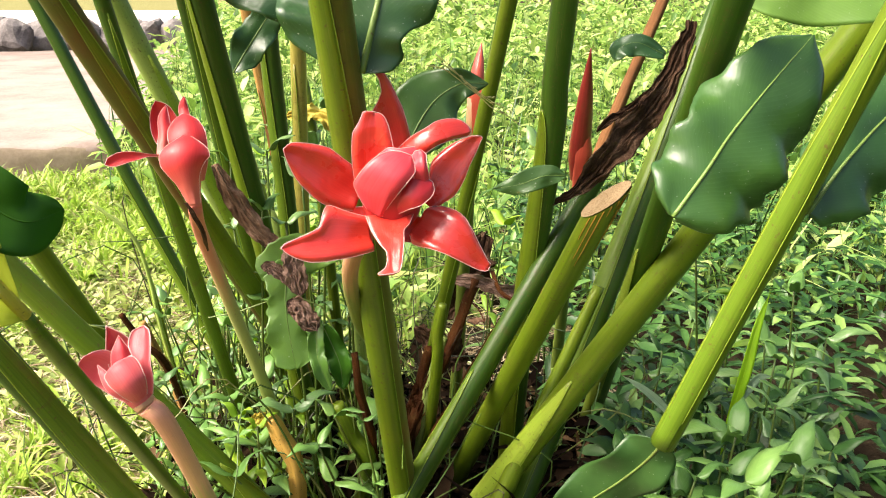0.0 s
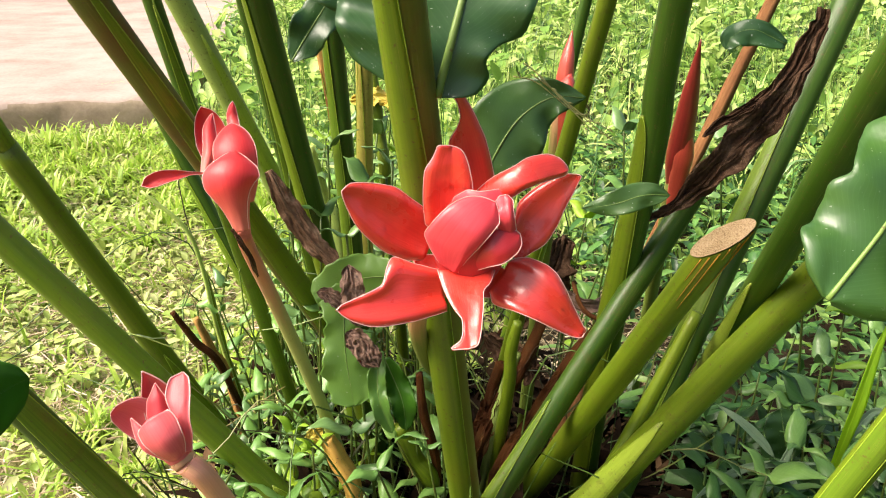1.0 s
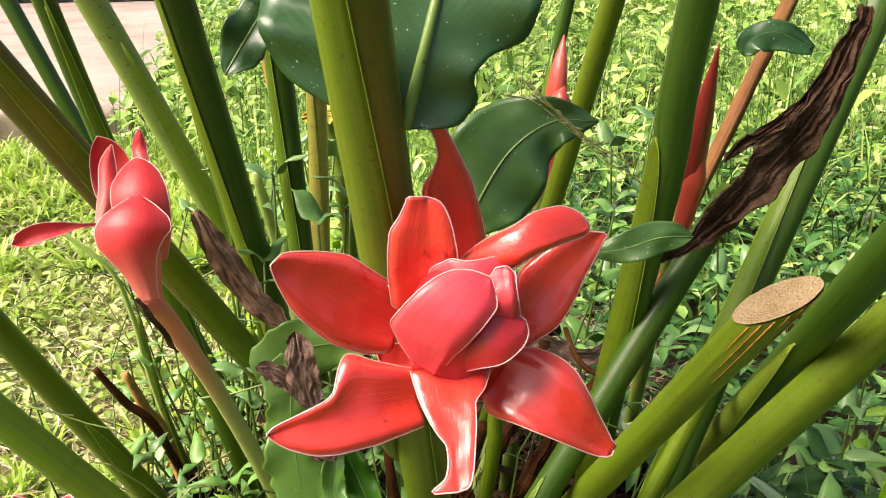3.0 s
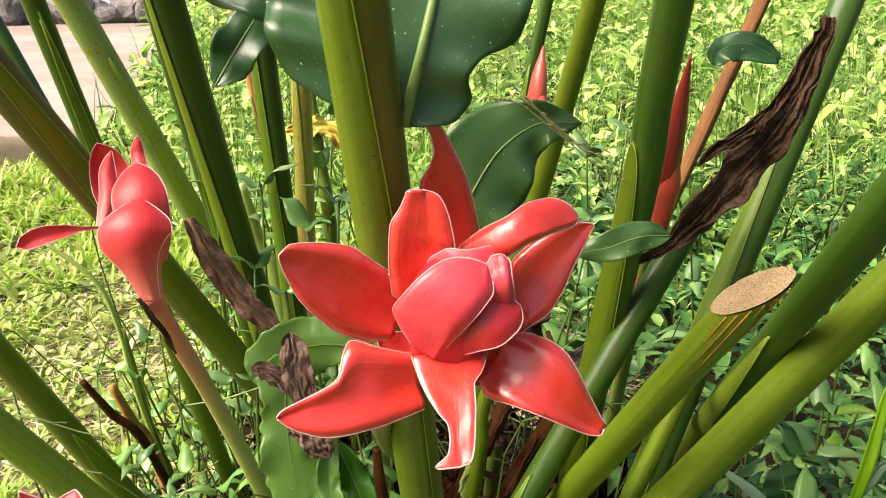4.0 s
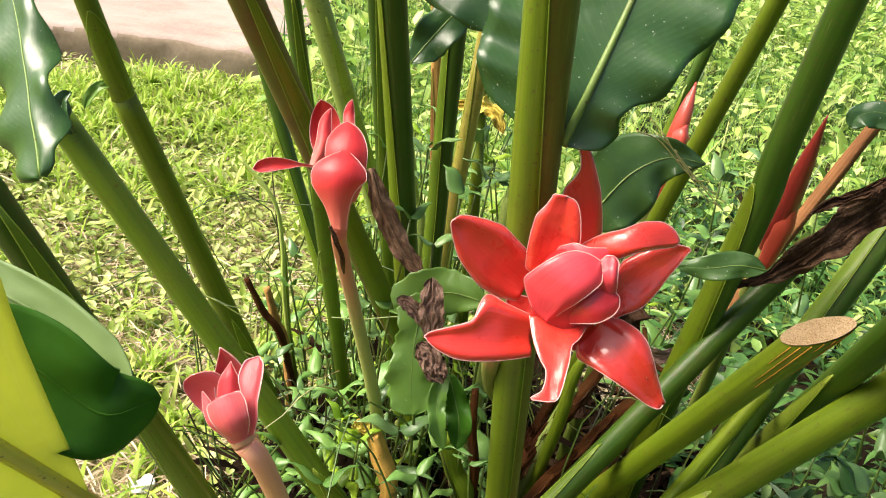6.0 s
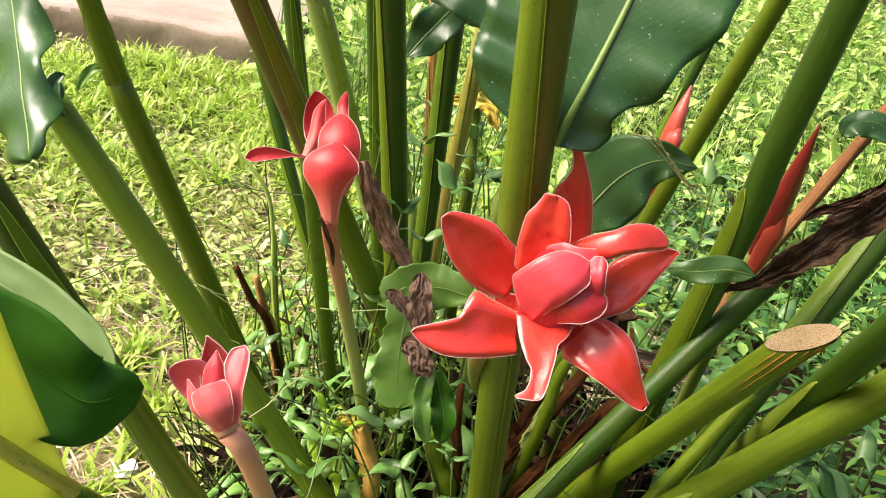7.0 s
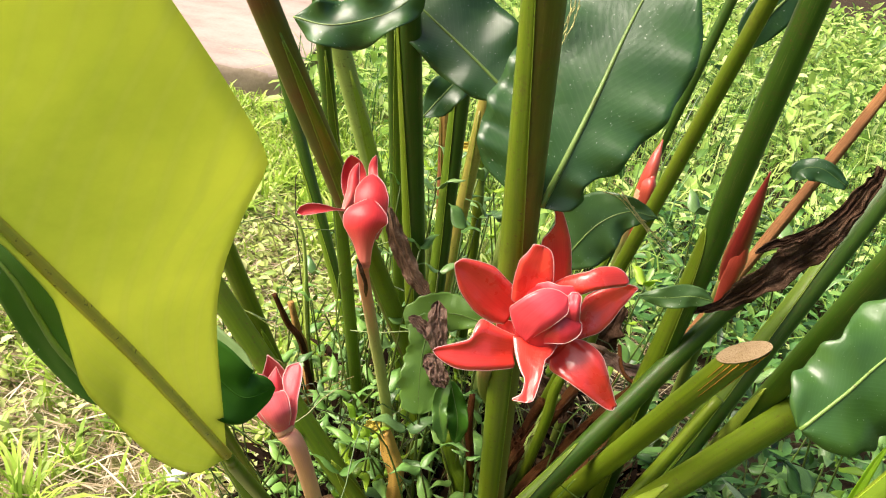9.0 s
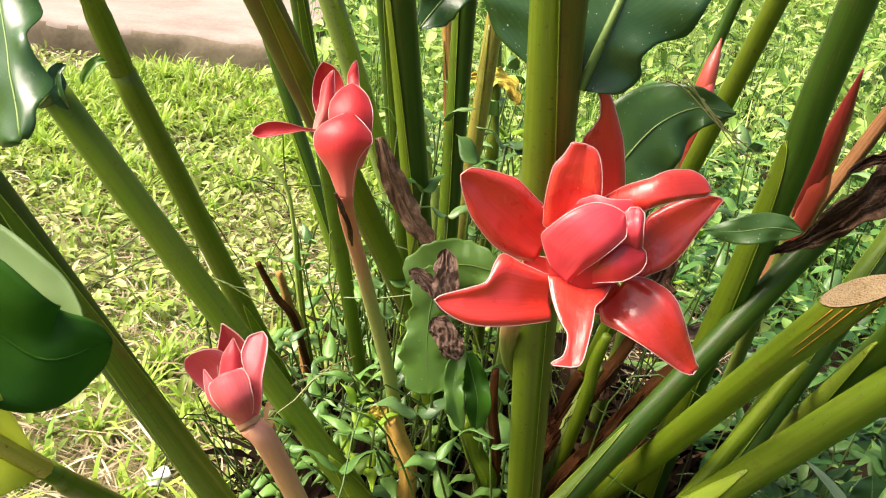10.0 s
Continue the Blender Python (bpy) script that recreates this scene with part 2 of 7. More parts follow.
def stalk_material(name, stops, length):
    """Flower stalk whose colour runs from the foot (0) to the top (1), with streaks and brown flecks."""
    m, n, l, p = nodes_of(name)
    tc = n.new("ShaderNodeTexCoord")
    uv, ob = tc.outputs["UV"], tc.outputs["Object"]
    sep = n.new("ShaderNodeSeparateXYZ")
    l.new(uv, sep.inputs[0])
    wob = n.new("ShaderNodeMath")
    wob.operation = "MULTIPLY_ADD"
    l.new(noise_of(n, l, scaled(n, l, uv, (6, 9, 1)), 1.0, 4), wob.inputs[0])
    wob.inputs[1].default_value = 0.16 * length
    l.new(sep.outputs["Y"], wob.inputs[2])
    r = ramp(n, stops)
    l.new(ramp_fac(n, l, wob.outputs[0], 0.08 * length, 1.08 * length), r.inputs[0])
    long = noise_of(n, l, scaled(n, l, uv, (20, 5, 1)), 1.0, 5)
    c = mixc(n, l, ramp_fac(n, l, long, 0.3, 0.8, 0.4), r.outputs[0], (0.75, 0.70, 0.60), "MULTIPLY")
    c = mixc(n, l, ramp_fac(n, l, noise_of(n, l, ob, 70, 5, 0.7), 0.62, 0.74, 0.6), c, (0.16, 0.07, 0.035))
    l.new(c, p.inputs["Base Color"])
    p.inputs["Roughness"].default_value = 0.5
    p.inputs["Specular IOR Level"].default_value = 0.3
    l.new(bump_of(n, l, long, 0.25, 0.0015), p.inputs["Normal"])
    return m


PALE, GREEN, TAWNY = (0.56, 0.56, 0.20), (0.24, 0.33, 0.05), (0.72, 0.42, 0.08)
# The darker green below the pink top is the flower's shade, painted in.
M_STALK_SHADED = stalk_material("stalk_pink_green_shaded", [(0.0, GREEN), (0.72, (0.14, 0.19, 0.03)), (0.88, (0.22, 0.24, 0.06)), (1.0, (0.58, 0.28, 0.16))], 0.66)
M_STALK_BUD = stalk_material("stalk_coral_to_tawny", [(0.0, TAWNY), (0.28, TAWNY), (0.36, PALE), (0.50, (0.34, 0.42, 0.11)), (0.74, (0.44, 0.46, 0.16)), (0.86, (0.66, 0.34, 0.21)), (1.0, (0.74, 0.24, 0.17))], 0.63)
M_STALK_THICK = stalk_material("stalk_thick_pink", [(0.0, GREEN), (0.35, GREEN), (0.62, (0.50, 0.48, 0.13)), (0.74, (0.80, 0.46, 0.26)), (0.97, (0.82, 0.37, 0.26)), (1.0, (0.76, 0.46, 0.20))], 0.52)
M_BROWN_STEM = stem_material("stem_dry_brown", (0.018, 0.007, 0.004), (0.10, 0.034, 0.011), (0.20, 0.070, 0.014), rough=0.75, warm_amount=0.55, streak=2.2)
M_TAWNY = stem_material("stalk_tawny", (0.60, 0.30, 0.05), (0.78, 0.50, 0.13), (0.46, 0.19, 0.05), rough=0.5, warm_amount=0.5)
M_TAN_STEM = stem_material("stem_dry_orange", (0.30, 0.15, 0.045), (0.55, 0.33, 0.11), (0.28, 0.12, 0.05), rough=0.7, warm_amount=0.7)
M_LEAF = leaf_material("leaf_dark_green", (0.014, 0.056, 0.010), (0.036, 0.105, 0.018), (0.08, 0.17, 0.045), rough=0.34, through=0.12, glow=(0.10, 0.22, 0.02), dust=1.0, sheen=0.65)
M_LEAF_NEAR = leaf_material("leaf_saturated_green", (0.022, 0.085, 0.006), (0.048, 0.145, 0.010), (0.07, 0.18, 0.02), rough=0.42, through=0.25, glow=(0.12, 0.32, 0.01), vein_mix=0.3, blotch=0.1, sheen=0.2)
M_LEAF_PALE = leaf_material("leaf_pale_underside", (0.16, 0.26, 0.08), (0.28, 0.38, 0.14), (0.32, 0.42, 0.18), rough=0.45, through=0.3, glow=(0.3, 0.45, 0.06), vein_mix=0.3, blotch=0.05)
M_LEAF_ROUND = leaf_material("leaf_deep_green", (0.026, 0.075, 0.016), (0.052, 0.125, 0.026), (0.09, 0.17, 0.045), rough=0.34, through=0.15, glow=(0.14, 0.28, 0.02), blotch=0.15, dust=0.5)
M_LEAF_GLOSS = leaf_material("leaf_glossy_green", (0.022, 0.074, 0.012), (0.052, 0.138, 0.024), (0.10, 0.20, 0.045), rough=0.32, through=0.15, glow=(0.14, 0.28, 0.02), blotch=0.15, dust=0.4, sheen=0.75)
M_LEAF_MID = leaf_material("leaf_mid_green", (0.070, 0.16, 0.022), (0.14, 0.28, 0.04), (0.19, 0.31, 0.07), rough=0.36, through=0.2, glow=(0.2, 0.36, 0.03), blotch=0.3, dust=0.4)
# Besides the translucency, the bright lime base colour itself holds the backlight.
M_LEAF_BACKLIT = leaf_material("leaf_lime_backlit", (0.13, 0.25, 0.02), (0.54, 0.58, 0.12), (0.62, 0.66, 0.24), rough=0.4, through=0.46, glow=(0.82, 0.86, 0.24), veins=15, vein_mix=0.9, blotch=0.25, blotch_col=(0.30, 0.36, 0.02), sheen=0.3)
M_RIB = stem_material("leaf_rib_pale", (0.10, 0.18, 0.035), (0.19, 0.28, 0.065), (0.17, 0.23, 0.05))
M_RIB_BROWN = stem_material("leaf_rib_olive", (0.50, 0.42, 0.05), (0.66, 0.56, 0.10), (0.52, 0.34, 0.05))
M_RED = bract_material("bract_red", (0.66, 0.026, 0.019), (0.80, 0.058, 0.036), (0.82, 0.14, 0.11), rough=0.26, coat=1.0)
M_PINK = bract_material("bract_pink", (0.62, 0.028, 0.045), (0.76, 0.070, 0.090), (0.80, 0.18, 0.19), rough=0.40, coat=0.1)
M_BUD_PINK = bract_material("bract_bud_pink", (0.70, 0.085, 0.10), (0.82, 0.17, 0.18), (0.84, 0.32, 0.31), rough=0.42, coat=0.08, through=0.2)
M_BUD_CORE = bract_material("bract_bud_core", (0.58, 0.03, 0.045), (0.70, 0.06, 0.07), (0.78, 0.16, 0.15), rough=0.42, coat=0.06)
M_CORAL = bract_material("bract_coral", (0.62, 0.022, 0.030), (0.76, 0.050, 0.052), (0.80, 0.15, 0.13), rough=0.46, coat=0.03, pale_foot=0.55)
M_DEEP = bract_material("bract_deep_red", (0.40, 0.012, 0.018), (0.56, 0.025, 0.03), (0.66, 0.06, 0.06), rough=0.3)
M_SPEAR = bract_material("shoot_dark_red", (0.16, 0.012, 0.012), (0.36, 0.03, 0.025), (0.44, 0.09, 0.05), rough=0.36, through=0.05)
M_SPEAR_LIGHT = bract_material("shoot_bright_red", (0.50, 0.05, 0.035), (0.66, 0.10, 0.06), (0.70, 0.2, 0.12), rough=0.36, through=0.08)
M_RIM = bract_material("bract_margin", (0.78, 0.34, 0.32), (0.84, 0.50, 0.47), (0.88, 0.64, 0.60), rough=0.35)
M_WATER, _n, _l, _p = nodes_of("water")
_p.inputs["Base Color"].default_value, _p.inputs["Roughness"].default_value = (1, 1, 1, 1), 0.02
_p.inputs["Transmission Weight"].default_value, _p.inputs["IOR"].default_value = 1.0, 1.33
# dead and dry
M_DEAD = rough_material("dead_leaf_brown", [(0.2, (0.016, 0.008, 0.005)), (0.5, (0.070, 0.038, 0.022)), (0.8, (0.20, 0.125, 0.08))], 55, 0.9, 0.006)
M_DEAD_PALE = rough_material("dead_flower_greybrown", [(0.2, (0.07, 0.040, 0.028)), (0.5, (0.22, 0.135, 0.10)), (0.8, (0.38, 0.27, 0.21))], 90, 0.9, 0.003)
M_DEAD_MID = rough_material("dead_sheath_brown", [(0.2, (0.05, 0.026, 0.016)), (0.5, (0.16, 0.095, 0.06)), (0.8, (0.34, 0.23, 0.16))], 35, 0.8, 0.004)
M_CUT = rough_material("cut_pith_tan", [(0.30, (0.15, 0.095, 0.045)), (0.48, (0.33, 0.235, 0.13)), (0.75, (0.44, 0.335, 0.205))], 900, 0.6, 0.001)
M_YDEAD = rough_material("dead_leaf_yellow", [(0.2, (0.26, 0.15, 0.03)), (0.5, (0.46, 0.36, 0.06)), (0.8, (0.50, 0.48, 0.14))], 50, 0.4, 0.002, 0.55)
# Very dark soil stops carry the shade at the foot of the clump.
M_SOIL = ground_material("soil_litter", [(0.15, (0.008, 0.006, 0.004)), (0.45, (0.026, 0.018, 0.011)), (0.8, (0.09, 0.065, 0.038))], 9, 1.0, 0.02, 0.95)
M_CONCRETE = rough_material("concrete_pinkish", [(0.15, (0.17, 0.125, 0.105)), (0.5, (0.29, 0.23, 0.20)), (0.85, (0.37, 0.31, 0.275))], 3.5, 0.4, 0.004, 0.9, 60)
M_CONCRETE_SIDE = rough_material("concrete_side_darker", [(0.15, (0.10, 0.075, 0.055)), (0.5, (0.21, 0.165, 0.12)), (0.85, (0.32, 0.26, 0.195))], 4, 0.6, 0.006, 0.95, 70)
M_STONE = rough_material("rubble_dark", [(0.15, (0.05, 0.045, 0.045)), (0.5, (0.16, 0.145, 0.14)), (0.85, (0.34, 0.31, 0.30))], 8, 0.8, 0.01, 0.95)
M_PAVING = rough_material("paving_pale", [(0.15, (0.42, 0.38, 0.34)), (0.5, (0.56, 0.52, 0.48)), (0.85, (0.66, 0.63, 0.60))], 2.0, 0.3, 0.004, 0.9, 40)
M_PAPER = rough_material("paper_scrap", [(0.2, (0.42, 0.41, 0.39)), (0.8, (0.72, 0.71, 0.68))], 40, 0.4, 0.003, 0.8)
# fields of small leaves
M_CLOVER = island_material("clover_leaves", [(0.0, (0.13, 0.22, 0.03)), (0.45, (0.31, 0.42, 0.07)), (0.8, (0.44, 0.53, 0.14)), (1.0, (0.56, 0.56, 0.27))], patches=0.35, patch_col=(0.40, 0.37, 0.17))
M_GRASS = island_material("grass_blades", [(0.0, (0.19, 0.32, 0.03)), (0.5, (0.35, 0.51, 0.06)), (0.85, (0.47, 0.59, 0.11)), (1.0, (0.58, 0.54, 0.26))], through=0.4)
M_STRAW = island_material("dry_straw", [(0.0, (0.17, 0.12, 0.06)), (0.5, (0.38, 0.30, 0.18)), (1.0, (0.64, 0.56, 0.40))], 0.8, 0.1)
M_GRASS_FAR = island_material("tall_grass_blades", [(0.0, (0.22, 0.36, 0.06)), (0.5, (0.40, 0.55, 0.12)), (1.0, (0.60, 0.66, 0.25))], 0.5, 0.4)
# Near-black stops: deep shade between the stems is put into the litter's colour.
M_LITTER_SHADED = island_material("leaf_litter", [(0.0, (0.005, 0.003, 0.002)), (0.5, (0.013, 0.008, 0.005)), (0.88, (0.04, 0.024, 0.013)), (1.0, (0.20, 0.12, 0.06))], 0.9, 0.0, sheen=0.02)
M_TANGLE = island_material("tangled_stalks", [(0.0, (0.03, 0.02, 0.01)), (0.4, (0.04, 0.09, 0.015)), (0.8, (0.12, 0.20, 0.03)), (1.0, (0.30, 0.24, 0.10))], 0.5, 0.0)
M_RUST = stem_material("stem_dry_rust", (0.13, 0.050, 0.020), (0.34, 0.17, 0.07), (0.07, 0.028, 0.014), rough=0.75, warm_amount=0.6)
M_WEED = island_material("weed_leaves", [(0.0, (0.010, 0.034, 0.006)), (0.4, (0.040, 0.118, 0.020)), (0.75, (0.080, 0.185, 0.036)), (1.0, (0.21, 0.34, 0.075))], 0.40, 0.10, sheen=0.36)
# Far paler than the near weeds: the background's strong light is in the colour.
M_WEED_FAR_LIT = island_material("far_weed_leaves_lit", [(0.0, (0.05, 0.12, 0.02)), (0.3, (0.20, 0.36, 0.06)), (0.7, (0.42, 0.58, 0.13)), (1.0, (0.62, 0.72, 0.28))], 0.42, 0.4)
M_WEEDLEAF = leaf_material("weed_leaf_fresh", (0.11, 0.25, 0.045), (0.24, 0.43, 0.10), (0.30, 0.46, 0.15), rough=0.32, through=0.22, glow=(0.26, 0.45, 0.06), veins=9, blotch=0.1, sheen=0.5)
M_WEEDLEAF_LIME = leaf_material("weed_leaf_lime", (0.20, 0.36, 0.02), (0.32, 0.50, 0.03), (0.38, 0.55, 0.06), rough=0.4, through=0.35, glow=(0.4, 0.6, 0.03), veins=9, blotch=0.05)
M_WEEDLEAF_BLUE = leaf_material("weed_leaf_greygreen", (0.085, 0.18, 0.05), (0.17, 0.30, 0.085), (0.30, 0.42, 0.2), rough=0.30, through=0.08, glow=(0.2, 0.4, 0.1), veins=9, blotch=0.1, sheen=0.55)
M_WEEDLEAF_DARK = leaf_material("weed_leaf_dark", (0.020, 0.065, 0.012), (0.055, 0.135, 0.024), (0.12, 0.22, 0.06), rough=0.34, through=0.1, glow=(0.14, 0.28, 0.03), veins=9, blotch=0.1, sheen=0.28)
# Blade colour painted lime-bright as if lit from behind, on top of the translucency.
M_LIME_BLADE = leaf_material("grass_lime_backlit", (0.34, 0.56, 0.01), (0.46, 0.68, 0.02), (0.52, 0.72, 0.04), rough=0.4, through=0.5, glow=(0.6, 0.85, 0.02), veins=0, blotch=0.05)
M_PALE_BLADE = leaf_material("grass_pale_greygreen", (0.22, 0.33, 0.17), (0.36, 0.46, 0.28), (0.44, 0.52, 0.36), rough=0.36, through=0.15, veins=0, blotch=0.1)
M_SEED = stem_material("grass_stalk_tan", (0.46, 0.42, 0.16), (0.62, 0.58, 0.26), (0.45, 0.33, 0.13), rough=0.7, streak=0.2)
M_ORANGE = stem_material("split_orange", (0.48, 0.22, 0.03), (0.62, 0.34, 0.06), (0.50, 0.22, 0.04), rough=0.6, streak=0.2)
M_WEEDSTEM = stem_material("weed_stem", (0.045, 0.085, 0.012), (0.11, 0.18, 0.03), (0.11, 0.07, 0.03), warm_amount=0.5, streak=0.3)


# ---------------- building helpers ----------------
def thing(name, origin, label, category, group="", kind=""):
    ob = new(name)
    ob.location = origin
    ob.empty_display_size = 0.02
    return tagged(ob, label, category, group, kind)


def base_of(ob):
    at = Vector((0, 0, 0))
    while ob is not None:
        at += ob.location
        ob = ob.parent
    return at


def part(name, mesh_data, material, parent=None, label=""):
    """Links verts, faces (and uvs) given in world metres as one mesh object under a thing or part."""
    verts, faces, uvs = mesh_data
    o = base_of(parent)
    me = bpy.data.meshes.new(name)
    me.from_pydata([tuple(Vector(v) - o) for v in verts], [], faces)
    if uvs is not None:
        lay = me.uv_layers.new(name="UVMap").data
        for loop in me.loops:
            lay[loop.index].uv = uvs[loop.vertex_index]
    me.polygons.foreach_set("use_smooth", [True] * len(me.polygons))
    me.materials.append(material)
    me.update()
    ob = new(name, me)
    ob.parent = parent
    if label:
        tagged(ob, label)
    return ob


def spline(pts, n):
    """Points along a smooth curve through pts."""
    p = [Vector(q) for q in pts]
    if len(p) == 2:
        return [p[0].lerp(p[1], i / (n - 1)) for i in range(n)]
    p = [p[0] * 2 - p[1]] + p + [p[-1] * 2 - p[-2]]
    out = []
    for i in range(n):
        f = i / (n - 1) * (len(p) - 3)
        k = min(int(f), len(p) - 4)
        t = f - k
        a, b, c, d = p[k:k + 4]
        out.append(0.5 * (2 * b + (c - a) * t + (2 * a - 5 * b + 4 * c - d) * t * t + (3 * b - a - 3 * c + d) * t ** 3))
    return out


def along(table, s):
    """Value at s of a table of (position, value), on a smooth curve through its rows that never swings past them."""
    if s <= table[0][0]:
        return table[0][1]
    if s >= table[-1][0]:
        return table[-1][1]
    k = next(i for i in range(len(table) - 1) if s <= table[i + 1][0])
    rise = [(v - u) / max(b - a, 1e-6) for (a, u), (b, v) in zip(table, table[1:])]

    def slope(i):
        if i == 0 or i == len(table) - 1:
            return rise[min(i, len(rise) - 1)]
        p, q = rise[i - 1], rise[i]
        return 0.0 if p * q <= 0 else 2 * p * q / (p + q)

    (a, u), (b, v) = table[k], table[k + 1]
    w = b - a
    t = (s - a) / w
    return u * (1 + 2 * t) * (1 - t) ** 2 + v * t * t * (3 - 2 * t) + w * (slope(k) * t * (1 - t) ** 2 - slope(k + 1) * t * t * (1 - t))


def tube(pts, radii, n=24, sides=16, flat=1.0, ridge=0.0, seed=0, caps=True, flat_dir=None, wobble=0.0):
    """A closed stalk along pts; radii: one value or a table of (position, radius)."""
    path = spline(pts, n)
    tab = radii if isinstance(radii, (list, tuple)) else [(0, radii), (1, radii)]
    verts, faces, uvs = [], [], []
    ref = Vector(flat_dir) if flat_dir else Vector((0.31, -0.9, 0.29))
    run = 0.0
    for i, c in enumerate(path):
        t = (path[min(i + 1, n - 1)] - path[max(i - 1, 0)]).normalized()
        a = (ref - t * ref.dot(t)).normalized()
        b = t.cross(a)
        if i:
            run += (c - path[i - 1]).length
        r = along(tab, i / (n - 1))
        for k in range(sides):
            g = k / sides * math.tau
            rr = r * (1 + ridge * math.cos(3 * g + seed) + 0.5 * ridge * math.cos(5 * g + 2 * seed + i * 0.15))
            if wobble:
                rr *= 1 + wobble * noise.noise(Vector((math.cos(g) * 1.5 + seed, math.sin(g) * 1.5, run * 30)))
            verts.append(c + a * math.cos(g) * rr * flat + b * math.sin(g) * rr)
            uvs.append((abs(k / sides * 2 - 1), run))
    for i in range(n - 1):
        for k in range(sides):
            k2 = (k + 1) % sides
            faces.append((i * sides + k, i * sides + k2, (i + 1) * sides + k2, (i + 1) * sides + k))
    if caps:
        faces.append(tuple(range(sides - 1, -1, -1)))
        faces.append(tuple((n - 1) * sides + k for k in range(sides)))
    return verts, faces, uvs


def blade(mid, wl, wr, side, n=26, m=7, cup=0.0, fold=0.0, wave=0.0, waves=4.0, thick=0.0007, seed=0.0, curl=0.0, side_end=None, edge_noise=0.0, roll=0.0, fold_left=None, teeth=0.0, teeth_n=9):
    """A leaf or bract with thickness. mid: points of its middle line; wl, wr: tables of half-widths towards -side and +side;
    cup: bulge of the cross-section, fold: degrees by which the halves rise, wave: height of the waves on the margin,
    roll: how far the margins bend over. Returns the mesh and the margin's points."""
    path = spline(mid, n)
    s0 = Vector(side)
    s1 = Vector(side_end) if side_end else s0
    top, uvs, nor = [], [], []
    for i, c in enumerate(path):
        s = i / (n - 1)
        t = (path[min(i + 1, n - 1)] - path[max(i - 1, 0)]).normalized()
        sd = s0.lerp(s1, s)
        sd = (sd - t * sd.dot(t)).normalized()
        nm = sd.cross(t).normalized()
        hump = 0.5 * (along(wl, s) + along(wr, s))
        if roll:
            even = sum(0.1 * (along(wl, min(1, max(0, s + d))) + along(wr, min(1, max(0, s + d)))) for d in (-0.24, -0.12, 0, 0.12, 0.24))
            hump += (even - hump) * min(1, 4 * (1 - s))
        for j in range(2 * m + 1):
            u = j / m - 1
            w = along(wl if u < 0 else wr, s)
            au = abs(u)
            if edge_noise:
                w *= 1 + edge_noise * noise.noise(Vector((s * 14 + seed * 3.1, seed + (5 if u < 0 else 0), 0.3)))
            if teeth:
                w *= 1 - teeth * (1 - abs(math.sin(math.pi * teeth_n * s + seed)) ** 0.6)
            f = radians(fold if u > 0 or fold_left is None else fold_left)
            x = u * w * math.cos(f)
            z = au * w * math.sin(f) + cup * (1 - u * u) * hump
            if wave:
                z += wave * au ** 1.6 * math.sin(waves * math.tau * s + seed + (0.9 if u < 0 else 0)) * min(1, 4 * s, 4 * (1 - s) + 0.25)
            if roll and au > 0.6:
                z -= roll * ((au - 0.6) / 0.4) ** 2 * w
            if curl:
                z += curl * s ** 3 * w
            z += (0.0012 if thick < 0.0015 else 0.0005) * noise.noise(Vector((u * 1.7 + seed, s * 5, seed)))
            top.append(c + sd * x + nm * z)
            nor.append(nm)
            uvs.append((u, s))
    k = 2 * m + 1
    q = len(top)
    verts = top + [v - nm * thick for v, nm in zip(top, nor)]
    faces = []
    for i in range(n - 1):
        for j in range(2 * m):
            a = i * k + j
            faces.append((a, a + 1, a + k + 1, a + k))
            faces.append((q + a, q + a + k, q + a + k + 1, q + a + 1))
    ring = [j for j in range(k)] + [i * k + k - 1 for i in range(1, n)] + [(n - 1) * k + j for j in range(k - 2, -1, -1)] + [i * k for i in range(n - 2, 0, -1)]
    for a, b in zip(ring, ring[1:] + ring[:1]):
        faces.append((a, q + a, q + b, b))
    left = [top[i * k] for i in range(n)]
    right = [top[i * k + k - 1] for i in range(n)]
    return (verts, faces, uvs * 2), left, right, [top[i * k + m] for i in range(n)]


def scale_table(tab, f):
    return [(s, w * f) for s, w in tab]


LANCE = [(0, 0.02), (0.05, 0.3), (0.2, 0.78), (0.45, 1.0), (0.7, 0.82), (0.9, 0.36), (1, 0.02)]
BLUNT = [(0, 0.10), (0.05, 0.55), (0.18, 0.88), (0.45, 1.0), (0.75, 0.92), (0.92, 0.55), (1, 0.06)]
EAR = [(0, 0.35), (0.15, 0.8), (0.4, 1.0), (0.7, 0.95), (0.9, 0.62), (0.97, 0.34), (1, 0.05)]


def leaf(label, mid, wl, wr, side, material, shape=LANCE, shape_right=None, rib=0.004, rib_material=None, petiole=None, petiole_material=None, name="leaf", parent=None, category="leaf", **kw):
    """A broad leaf: blade and raised midrib, each a mesh."""
    ob = parent or thing(name, mid[0], label, category)
    data, left, right, centre = blade(mid, scale_table(shape, wl), scale_table(shape_right or shape, wr), side, **kw)
    part("blade", data, material, ob)
    if petiole:
        part("petiole", tube(petiole, [(0, rib * 1.8), (0.8, rib * 1.2), (1, rib)], n=20, sides=12), petiole_material or M_STEM, ob)
    if rib:
        part("midrib", tube(centre, [(0, rib), (0.6, rib * 0.6), (1, rib * 0.15)], n=24, sides=8), rib_material or M_RIB, ob)
    return ob


